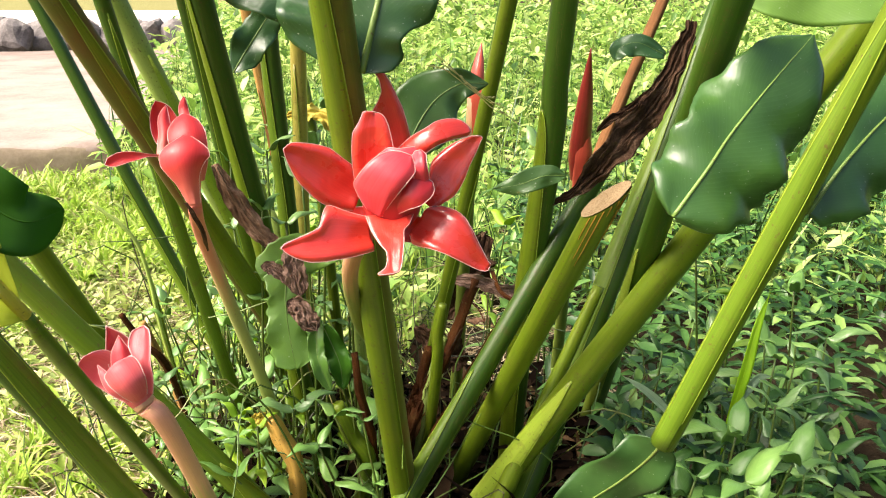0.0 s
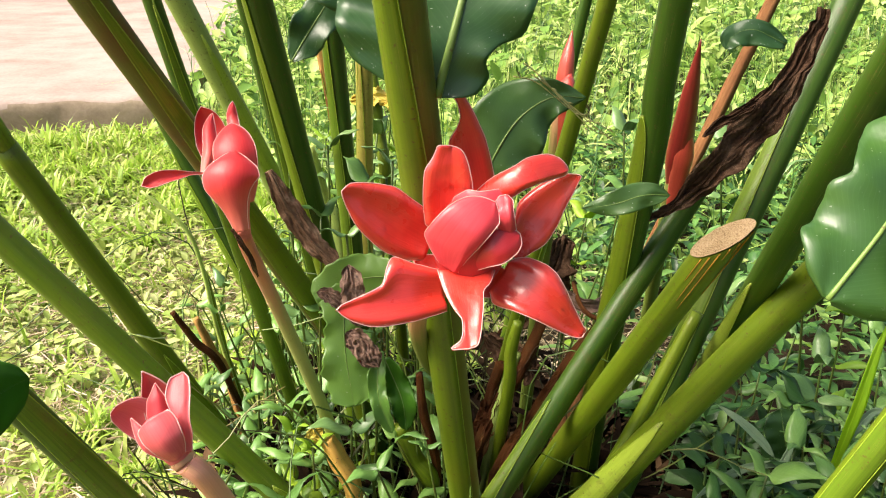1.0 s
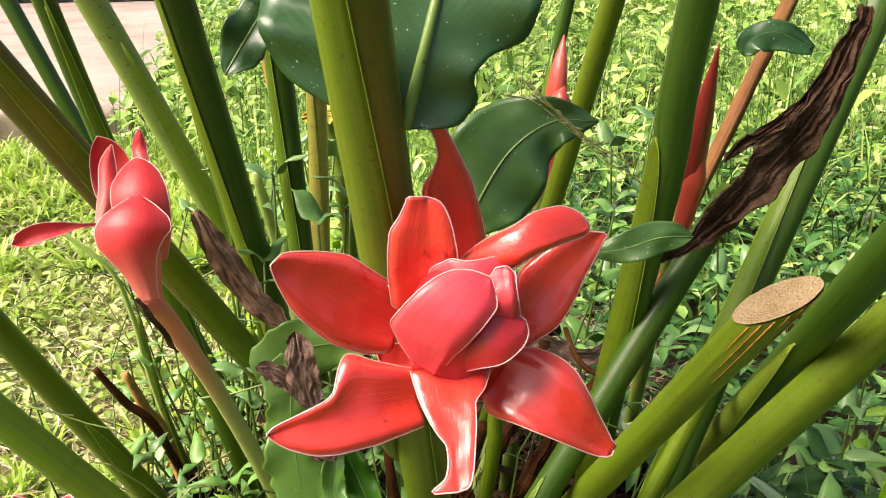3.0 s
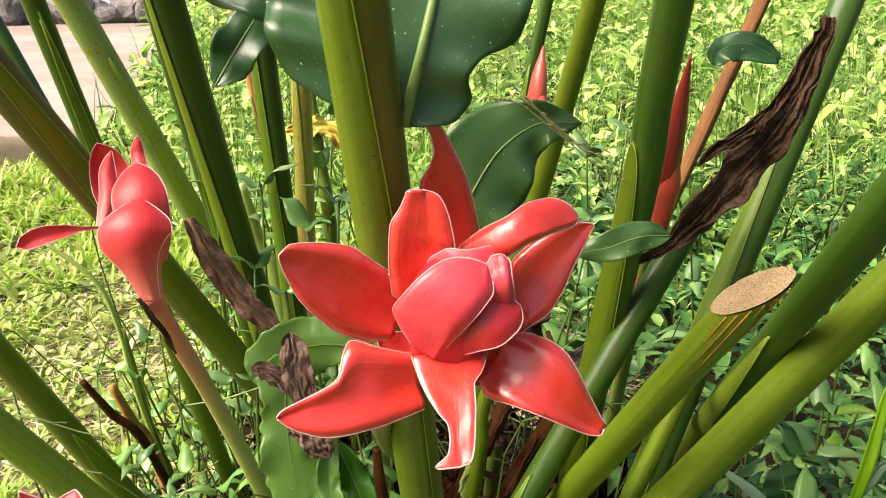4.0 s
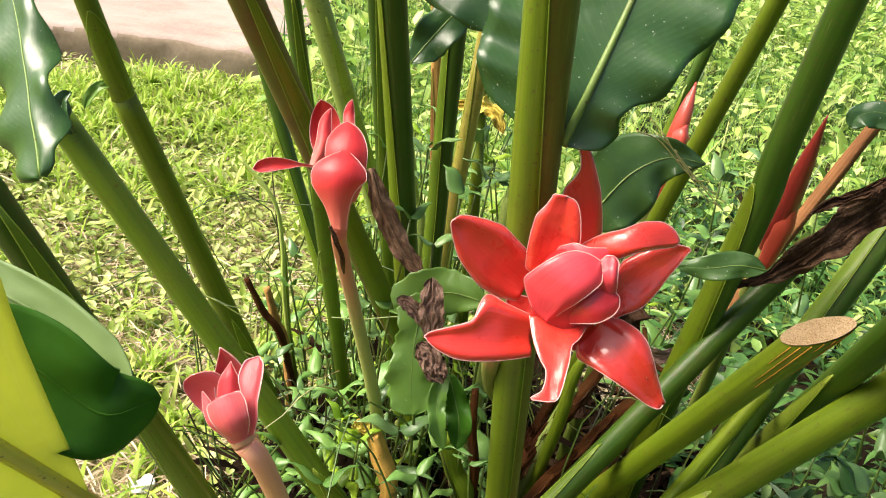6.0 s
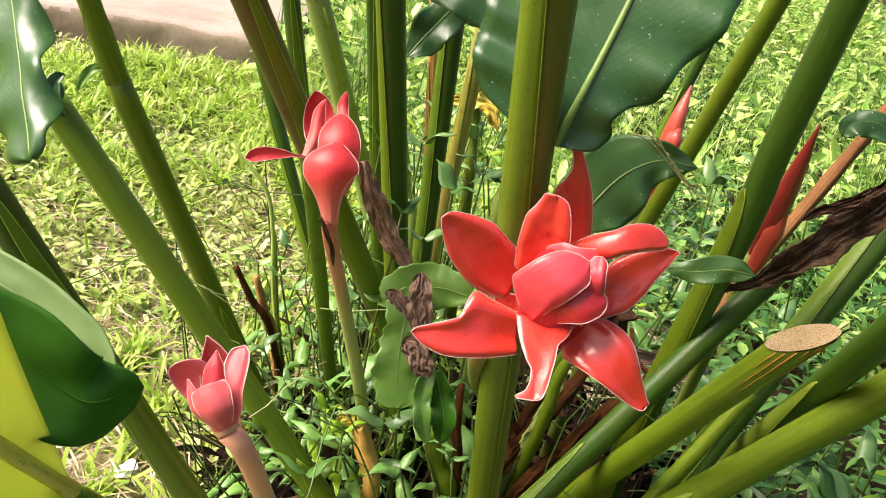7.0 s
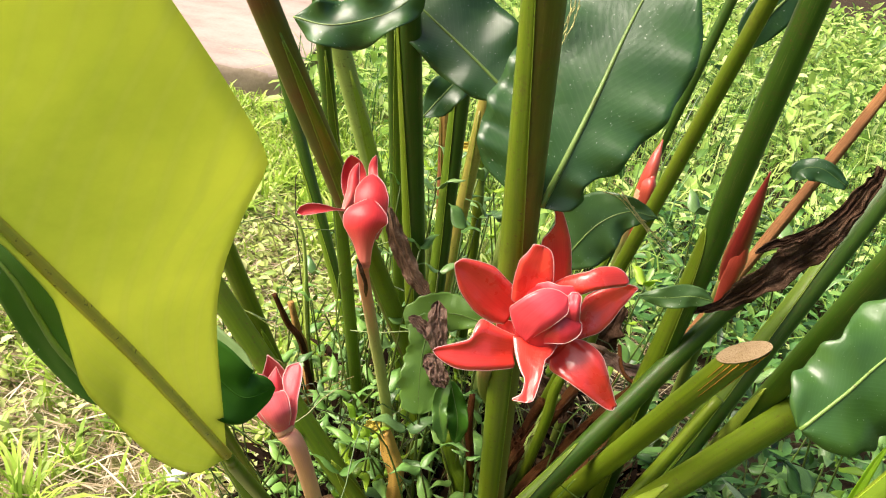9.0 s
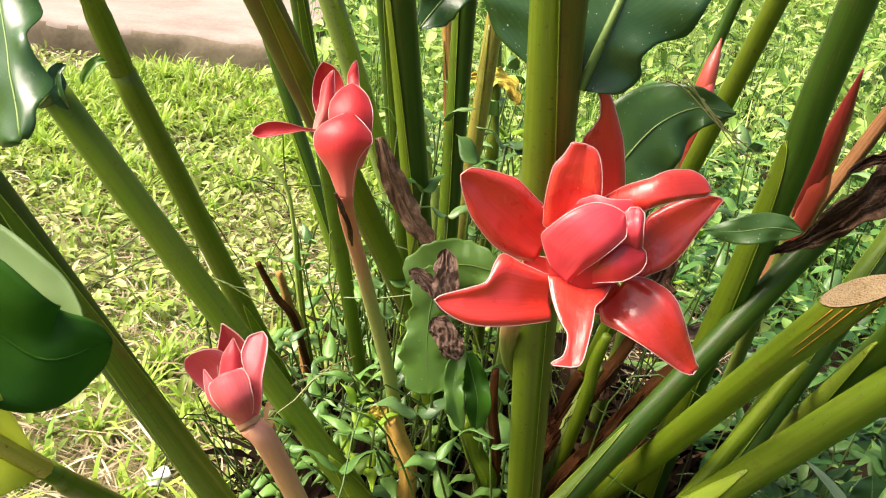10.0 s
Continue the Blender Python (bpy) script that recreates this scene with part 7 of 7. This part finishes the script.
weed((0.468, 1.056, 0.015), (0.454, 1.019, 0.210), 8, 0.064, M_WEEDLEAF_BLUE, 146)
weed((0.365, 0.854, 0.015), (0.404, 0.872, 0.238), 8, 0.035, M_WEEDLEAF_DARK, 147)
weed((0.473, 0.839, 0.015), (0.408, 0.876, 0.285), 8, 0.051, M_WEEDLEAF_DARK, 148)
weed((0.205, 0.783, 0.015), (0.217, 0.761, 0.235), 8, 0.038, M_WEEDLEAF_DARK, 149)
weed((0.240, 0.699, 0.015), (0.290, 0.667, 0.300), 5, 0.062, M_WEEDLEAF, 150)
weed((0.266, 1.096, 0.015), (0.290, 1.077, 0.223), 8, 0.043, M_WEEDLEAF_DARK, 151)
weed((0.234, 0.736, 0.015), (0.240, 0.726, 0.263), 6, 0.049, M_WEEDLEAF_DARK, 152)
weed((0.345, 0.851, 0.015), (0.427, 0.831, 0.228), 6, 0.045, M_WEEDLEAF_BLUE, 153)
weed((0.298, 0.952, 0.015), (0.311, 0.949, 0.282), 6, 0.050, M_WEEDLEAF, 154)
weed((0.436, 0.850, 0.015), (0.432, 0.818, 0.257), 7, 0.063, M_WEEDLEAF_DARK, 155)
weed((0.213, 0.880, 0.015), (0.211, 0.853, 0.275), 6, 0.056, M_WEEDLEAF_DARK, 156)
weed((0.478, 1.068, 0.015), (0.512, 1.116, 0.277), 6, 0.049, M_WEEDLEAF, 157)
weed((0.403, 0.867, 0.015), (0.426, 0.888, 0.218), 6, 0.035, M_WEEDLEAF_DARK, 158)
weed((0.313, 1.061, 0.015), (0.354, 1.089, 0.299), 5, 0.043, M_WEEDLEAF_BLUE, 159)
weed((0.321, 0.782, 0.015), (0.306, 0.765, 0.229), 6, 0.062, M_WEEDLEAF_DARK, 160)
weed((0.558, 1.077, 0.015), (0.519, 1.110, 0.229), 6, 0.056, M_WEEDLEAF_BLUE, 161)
weed((-0.184, 0.914, 0.015), (-0.191, 0.855, 0.525), 6, 0.047, M_WEEDLEAF, 200)
weed((-0.180, 1.002, 0.015), (-0.200, 0.940, 0.572), 4, 0.043, M_WEEDLEAF_BLUE, 201)
weed((-0.170, 0.891, 0.015), (-0.147, 0.854, 0.560), 4, 0.039, M_WEEDLEAF, 202)
weed((-0.120, 0.885, 0.015), (-0.125, 0.884, 0.573), 4, 0.040, M_WEEDLEAF_BLUE, 203)
weed((-0.170, 1.081, 0.015), (-0.195, 1.019, 0.526), 4, 0.045, M_WEEDLEAF, 204)
weed((-0.277, 1.038, 0.015), (-0.255, 0.988, 0.550), 4, 0.036, M_WEEDLEAF, 205)
weed((-0.190, 1.104, 0.015), (-0.172, 1.087, 0.549), 4, 0.046, M_WEEDLEAF_BLUE, 206)
weed((-0.246, 1.056, 0.015), (-0.235, 1.040, 0.511), 6, 0.043, M_WEEDLEAF_BLUE, 207)
weed((-0.130, 0.861, 0.015), (-0.157, 0.805, 0.526), 5, 0.038, M_WEEDLEAF_BLUE, 208)
weed((-0.110, 0.960, 0.015), (-0.105, 0.885, 0.569), 5, 0.035, M_WEEDLEAF_BLUE, 209)
weed((-0.213, 0.939, 0.015), (-0.232, 0.892, 0.495), 6, 0.043, M_WEEDLEAF_BLUE, 210)
weed((-0.245, 1.165, 0.015), (-0.219, 1.136, 0.552), 5, 0.041, M_WEEDLEAF_BLUE, 211)
grass_stalk([(-0.006, 0.666, 0.703), (0.006, 0.668, 0.693), (0.022, 0.668, 0.677), (0.064, 0.667, 0.645)])
grass_stalk([(-0.001, 0.664, 0.696), (0.013, 0.666, 0.686), (0.034, 0.667, 0.669), (0.055, 0.670, 0.657)])
grass_stalk([(0.002, 0.664, 0.697), (0.017, 0.665, 0.682), (0.039, 0.664, 0.661), (0.051, 0.668, 0.655)])
grass_stalk([(-0.013, 0.661, 0.695), (0.003, 0.666, 0.690), (0.028, 0.667, 0.671), (0.041, 0.672, 0.668)])
grass_stalk([(-0.088, 0.602, 0.794), (-0.076, 0.611, 0.810), (-0.068, 0.618, 0.825), (-0.065, 0.624, 0.838)])
grass_stalk([(-0.074, 0.606, 0.797), (-0.071, 0.611, 0.809), (-0.067, 0.618, 0.823), (-0.069, 0.624, 0.840)])
grass_stalk([(-0.070, 0.608, 0.802), (-0.067, 0.613, 0.812), (-0.063, 0.619, 0.826), (-0.063, 0.626, 0.841)])
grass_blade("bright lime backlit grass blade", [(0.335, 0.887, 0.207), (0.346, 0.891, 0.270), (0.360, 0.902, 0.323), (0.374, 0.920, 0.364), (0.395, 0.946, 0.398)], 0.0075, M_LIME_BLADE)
grass_blade("pale grey-green grass blade", [(0.276, 0.881, 0.258), (0.260, 0.886, 0.276), (0.238, 0.892, 0.295), (0.215, 0.906, 0.306)], 0.0055, M_PALE_BLADE)
grass_blade("pale grey-green grass blade", [(0.187, 0.841, 0.231), (0.219, 0.867, 0.237), (0.257, 0.876, 0.251), (0.338, 0.884, 0.253)], 0.0050, M_PALE_BLADE)
grass_blade("pale grey-green grass blade", [(0.250, 0.845, 0.227), (0.276, 0.873, 0.239), (0.290, 0.884, 0.264), (0.299, 0.893, 0.286)], 0.0050, M_PALE_BLADE)
grass_blade("pale grey-green grass blade", [(0.345, 0.891, 0.270), (0.361, 0.899, 0.288), (0.378, 0.907, 0.303), (0.394, 0.909, 0.304)], 0.0055, M_PALE_BLADE)
grass_blade("pale grey-green grass blade", [(0.284, 0.878, 0.251), (0.294, 0.873, 0.237), (0.306, 0.857, 0.221)], 0.0040, M_PALE_BLADE)
leaf("round dark green weed leaf under the grass", [(0.311, 0.933, 0.220), (0.302, 0.934, 0.252), (0.297, 0.945, 0.280)], 0.022, 0.023, (0.971, 0.152, 0.183), M_LEAF_ROUND, shape=BLUNT, rib=0.0008, wave=0.002)
leaf("round dark green weed leaf under the grass", [(0.367, 0.927, 0.220), (0.336, 0.921, 0.211), (0.311, 0.928, 0.208)], 0.016, 0.015, (-0.187, 0.351, 0.917), M_LEAF_ROUND, shape=BLUNT, rib=0.0008, wave=0.002)
dead_leaf("small dry tan dead leaf on the litter", [(-0.147, 1.130, 0.079), (-0.148, 1.177, 0.096), (-0.150, 1.225, 0.090)], 0.0133, 0.0114, (-1.000, -0.026, 0.200), M_DEAD_PALE, fold=42, seed=20)
dead_leaf("small curled dark brown dead leaf on the litter", [(-0.129, 1.373, 0.062), (-0.127, 1.404, 0.073), (-0.126, 1.436, 0.060)], 0.0088, 0.0076, (-0.999, 0.051, 0.200), M_DEAD, fold=37, seed=21)
dead_leaf("small curled dark brown dead leaf on the litter", [(-0.278, 1.435, 0.070), (-0.268, 1.406, 0.088), (-0.258, 1.377, 0.083)], 0.0086, 0.0073, (0.945, 0.328, 0.200), M_DEAD, fold=36, seed=22)
dead_leaf("small dry tan dead leaf on the litter", [(-0.206, 1.324, 0.078), (-0.223, 1.379, 0.098), (-0.240, 1.435, 0.095)], 0.0162, 0.0139, (-0.957, -0.289, 0.200), M_DEAD_PALE, fold=27, seed=23)
dead_leaf("small curled dark brown dead leaf on the litter", [(-0.340, 1.353, 0.024), (-0.322, 1.301, 0.057), (-0.303, 1.249, 0.066)], 0.0154, 0.0132, (0.942, 0.335, 0.200), M_DEAD, fold=34, seed=24)
dead_leaf("small curled dark brown dead leaf on the litter", [(-0.216, 1.221, 0.053), (-0.231, 1.167, 0.085), (-0.246, 1.114, 0.093)], 0.0155, 0.0133, (0.963, -0.271, 0.200), M_DEAD, fold=22, seed=25)
dead_leaf("small dry tan dead leaf on the litter", [(-0.123, 1.106, 0.063), (-0.102, 1.161, 0.088), (-0.081, 1.217, 0.089)], 0.0166, 0.0142, (-0.935, 0.354, 0.200), M_DEAD_PALE, fold=28, seed=26)
dead_leaf("small curled dark brown dead leaf on the litter", [(-0.051, 1.237, 0.036), (-0.016, 1.255, 0.047), (0.018, 1.273, 0.034)], 0.0109, 0.0094, (-0.461, 0.887, 0.200), M_DEAD, fold=34, seed=27)
dead_leaf("small curled dark brown dead leaf on the litter", [(0.047, 1.351, 0.028), (0.017, 1.371, 0.053), (-0.012, 1.392, 0.053)], 0.0101, 0.0086, (-0.573, -0.820, 0.200), M_DEAD, fold=36, seed=28)
dead_leaf("small dry tan dead leaf on the litter", [(0.140, 1.298, 0.038), (0.086, 1.271, 0.070), (0.033, 1.244, 0.078)], 0.0168, 0.0144, (0.448, -0.894, 0.200), M_DEAD_PALE, fold=27, seed=29)
dead_leaf("small curled dark brown dead leaf on the litter", [(-0.140, 1.283, 0.081), (-0.175, 1.246, 0.093), (-0.210, 1.210, 0.081)], 0.0142, 0.0122, (0.725, -0.688, 0.200), M_DEAD, fold=22, seed=30)
dead_leaf("small curled dark brown dead leaf on the litter", [(-0.367, 1.181, 0.033), (-0.388, 1.153, 0.043), (-0.408, 1.125, 0.029)], 0.0096, 0.0082, (0.810, -0.587, 0.200), M_DEAD, fold=28, seed=31)
dead_leaf("small dry tan dead leaf on the litter", [(-0.317, 1.149, 0.046), (-0.318, 1.198, 0.071), (-0.318, 1.246, 0.072)], 0.0136, 0.0117, (-1.000, -0.006, 0.200), M_DEAD_PALE, fold=23, seed=32)
dead_leaf("small curled dark brown dead leaf on the litter", [(-0.173, 1.116, 0.045), (-0.153, 1.070, 0.072), (-0.133, 1.024, 0.074)], 0.0141, 0.0121, (0.920, 0.393, 0.200), M_DEAD, fold=21, seed=33)
dead_leaf("small curled dark brown dead leaf on the litter", [(0.054, 1.646, 0.067), (0.090, 1.617, 0.075), (0.127, 1.588, 0.059)], 0.0130, 0.0112, (0.613, 0.790, 0.200), M_DEAD, fold=18, seed=34)
dead_leaf("small dry tan dead leaf on the litter", [(-0.049, 1.407, 0.018), (0.008, 1.414, 0.053), (0.066, 1.422, 0.064)], 0.0162, 0.0139, (-0.136, 0.991, 0.200), M_DEAD_PALE, fold=43, seed=35)
dry_stem("thin brown twig in the leaf litter", [(-0.474, 1.212, 0.074), (-0.420, 1.279, 0.091), (-0.359, 1.351, 0.108)], M_BROWN_STEM, 0.0014)
dry_stem("thin tan dry straw stalk in the leaf litter", [(-0.246, 1.265, 0.100), (-0.299, 1.284, 0.116), (-0.347, 1.305, 0.132)], M_SEED, 0.0014)
dry_stem("thin brown twig in the leaf litter", [(0.076, 1.152, 0.119), (0.049, 1.194, 0.113), (0.011, 1.263, 0.107)], M_BROWN_STEM, 0.0015)
dry_stem("thin tan dry straw stalk in the leaf litter", [(0.035, 1.543, 0.106), (0.112, 1.498, 0.101), (0.172, 1.458, 0.095)], M_SEED, 0.0021)
dry_stem("thin brown twig in the leaf litter", [(0.070, 1.297, 0.037), (0.095, 1.379, 0.087), (0.124, 1.481, 0.138)], M_BROWN_STEM, 0.0010)
dry_stem("thin tan dry straw stalk in the leaf litter", [(-0.210, 1.222, 0.103), (-0.186, 1.268, 0.110), (-0.176, 1.319, 0.118)], M_SEED, 0.0019)
dry_stem("thin brown twig in the leaf litter", [(-0.331, 1.476, 0.016), (-0.307, 1.416, 0.039), (-0.285, 1.368, 0.063)], M_BROWN_STEM, 0.0020)
dry_stem("thin tan dry straw stalk in the leaf litter", [(-0.013, 1.278, 0.012), (-0.017, 1.206, 0.052), (-0.018, 1.106, 0.093)], M_SEED, 0.0017)
dry_stem("thin brown twig in the leaf litter", [(0.089, 1.462, 0.107), (0.077, 1.573, 0.111), (0.049, 1.663, 0.116)], M_BROWN_STEM, 0.0011)
dry_stem("thin tan dry straw stalk in the leaf litter", [(-0.127, 1.046, 0.062), (-0.194, 1.153, 0.089), (-0.246, 1.246, 0.116)], M_SEED, 0.0021)
dry_stem("thin brown twig in the leaf litter", [(-0.016, 1.583, 0.044), (-0.025, 1.534, 0.051), (-0.021, 1.479, 0.057)], M_BROWN_STEM, 0.0020)
dry_stem("thin tan dry straw stalk in the leaf litter", [(0.000, 1.354, 0.022), (0.068, 1.269, 0.053), (0.142, 1.201, 0.085)], M_SEED, 0.0017)
dry_stem("thin brown twig in the leaf litter", [(-0.422, 1.280, 0.012), (-0.415, 1.172, 0.022), (-0.391, 1.059, 0.086)], M_BROWN_STEM, 0.0020)
dry_stem("thin tan dry straw stalk in the leaf litter", [(-0.192, 1.082, 0.053), (-0.271, 1.052, 0.091), (-0.351, 1.035, 0.130)], M_SEED, 0.0014)
dry_stem("thin brown twig in the leaf litter", [(0.160, 1.351, 0.012), (0.110, 1.412, 0.056), (0.081, 1.478, 0.104)], M_BROWN_STEM, 0.0020)
dry_stem("thin tan dry straw stalk in the leaf litter", [(0.028, 1.724, 0.039), (0.101, 1.732, 0.053), (0.167, 1.762, 0.066)], M_SEED, 0.0010)
dry_stem("thin brown twig in the leaf litter", [(-0.239, 1.148, 0.061), (-0.281, 1.111, 0.070), (-0.325, 1.090, 0.080)], M_BROWN_STEM, 0.0014)
dry_stem("thin tan dry straw stalk in the leaf litter", [(-0.178, 1.215, 0.023), (-0.136, 1.305, 0.074), (-0.082, 1.366, 0.124)], M_SEED, 0.0014)
dry_stem("thin brown twig in the leaf litter", [(-0.333, 1.011, 0.060), (-0.269, 1.011, 0.060), (-0.198, 1.021, 0.061)], M_BROWN_STEM, 0.0015)
dry_stem("thin tan dry straw stalk in the leaf litter", [(-0.070, 1.167, 0.034), (-0.045, 1.231, 0.047), (-0.019, 1.297, 0.061)], M_SEED, 0.0021)
dry_stem("thin brown twig in the leaf litter", [(-0.240, 1.081, 0.038), (-0.349, 1.036, 0.065), (-0.431, 0.985, 0.093)], M_BROWN_STEM, 0.0018)
dry_stem("thin tan dry straw stalk in the leaf litter", [(-0.449, 1.308, 0.012), (-0.432, 1.201, 0.040), (-0.411, 1.097, 0.103)], M_SEED, 0.0015)


def cut_stem():
    """A stem sawn off on the slant: stalk, tan cut face with rings, and orange splits under it."""
    ob = thing("cut_stem", CUT_LOW, "thick green ginger stem cut off with a dry tan face", "cut stem", "ginger stems of the clump")
    c = (CUT_LEFT + CUT_RIGHT) / 2
    d = (c - CUT_LOW).normalized()
    long_axis = (CUT_RIGHT - CUT_LEFT) / 2
    minor = d.cross(long_axis).normalized()
    nm = long_axis.cross(minor).normalized()
    if nm.z < 0:
        nm = -nm
    flat = long_axis - d * long_axis.dot(d)
    r = flat.length
    e1, e2 = flat.normalized(), minor
    n, sides = 26, 40
    verts, faces, uvs = [], [], []
    for i in range(n):
        s = i / (n - 1)
        for k in range(sides):
            g = k / sides * math.tau
            off = e1 * math.cos(g) * r + e2 * math.sin(g) * r * 0.96
            rim = c + off - d * ((off.dot(nm)) / d.dot(nm))
            foot = CUT_LOW + off * 1.12
            verts.append(foot.lerp(rim, s))
            uvs.append((abs(k / sides * 2 - 1), s * 0.7))
    for i in range(n - 1):
        for k in range(sides):
            k2 = (k + 1) % sides
            faces.append((i * sides + k, i * sides + k2, (i + 1) * sides + k2, (i + 1) * sides + k))
    part("stalk", (verts, faces, uvs), M_STEM, ob)
    rim = [Vector(v) for v in verts[-sides:]]
    fv, ff = [], []
    rings = 27
    for j in range(rings + 1):
        f = 1.012 - j / rings
        for k in range(sides):
            v = c + (rim[k] - c) * max(f, 0.0)
            v = v + nm * (0.0012 + (0.0009 if j % 3 else -0.0009) * (1 if 2 < j < rings - 1 else 0) * (0.6 + noise.noise(v * 120)) + 0.0006 * noise.noise(v * 260))
            fv.append(v)
    for j in range(rings):
        for k in range(sides):
            k2 = (k + 1) % sides
            ff.append((j * sides + k, j * sides + k2, (j + 1) * sides + k2, (j + 1) * sides + k))
    part("cut_face", (fv, ff, None), M_CUT, ob, "dry tan fibrous cut face with rings")
    rnd = random.Random(3)
    front = [k for k in range(sides) if (rim[k] - c).dot(Vector((-0.25, -1, -0.2))) > 0.3 * r]
    for i in range(8):
        top = rim[front[(i * len(front)) // 8]]
        out = (top - c)
        out = (out - d * out.dot(d)).normalized()
        ln = rnd.choice((0.015, 0.03, 0.06, 0.075))
        part("split", tube([top - d * 0.002 + out * 0.0003, top - d * ln * 0.5 + out * 0.0006, top - d * ln + out * 0.0003], [(0, 0.0005), (1, 0.0002)], n=8, sides=5), M_ORANGE, ob, "orange dry split in the skin")


cut_stem()


def paper_scrap():
    ob = thing("paper_scrap", (-0.51, 0.93, 0.045), "crumpled white scrap of paper on the lawn", "litter")
    bm = bmesh.new()
    bmesh.ops.create_icosphere(bm, subdivisions=3, radius=0.014)
    for v in bm.verts:
        v.co.z *= 0.5
        v.co += 0.008 * Vector(noise.noise_vector(v.co * 70))
    me = bpy.data.meshes.new("sheet")
    bm.to_mesh(me)
    bm.free()
    me.materials.append(M_PAPER)
    sheet = new("sheet", me)
    sheet.parent = ob


paper_scrap()


def paving_behind():
    """Pale paving that goes on behind the row of stones."""
    bm = bmesh.new()
    corners = [(-1.9, 8.35), (-14.0, 5.6), (-14.0, 16.0), (-1.9, 16.0)]
    lo = [bm.verts.new((x, y, -0.05)) for x, y in corners]
    hi = [bm.verts.new((x, y, 0.17)) for x, y in corners]
    bm.faces.new(hi)
    for i in range(4):
        bm.faces.new((lo[i], lo[(i + 1) % 4], hi[(i + 1) % 4], hi[i]))
    bmesh.ops.recalc_face_normals(bm, faces=bm.faces)
    bmesh.ops.bevel(bm, geom=list(bm.edges), offset=0.02, segments=2, affect="EDGES")
    me = bpy.data.meshes.new("paving")
    bm.to_mesh(me)
    bm.free()
    me.materials.append(M_PAVING)
    tagged(new("pavement", me), "pale bright paving behind the row of dark stones", "pavement", kind="structure")


paving_behind()


def rubble():
    rnd = random.Random(11)
    for i in range(26):
        ob = thing("stone", (-2.2 - 0.19 * i + rnd.uniform(-0.05, 0.05), 7.95 - 0.045 * i + rnd.uniform(-0.12, 0.12), 0.14), "dark rough stone lying on the far edge of the slab", "stone", "stones behind the slab")
        bm = bmesh.new()
        bmesh.ops.create_icosphere(bm, subdivisions=3, radius=1.0)
        sx, sy, sz = rnd.uniform(0.12, 0.22), rnd.uniform(0.12, 0.2), rnd.uniform(0.10, 0.19)
        for v in bm.verts:
            v.co += 0.35 * Vector(noise.noise_vector(v.co * 1.3 + Vector((i * 5, 0, 0))))
            v.co = Vector((v.co.x * sx, v.co.y * sy, v.co.z * sz + sz * 0.6))
        me = bpy.data.meshes.new("rock")
        bm.to_mesh(me)
        bm.free()
        me.materials.append(M_STONE)
        new("rock", me).parent = ob


rubble()
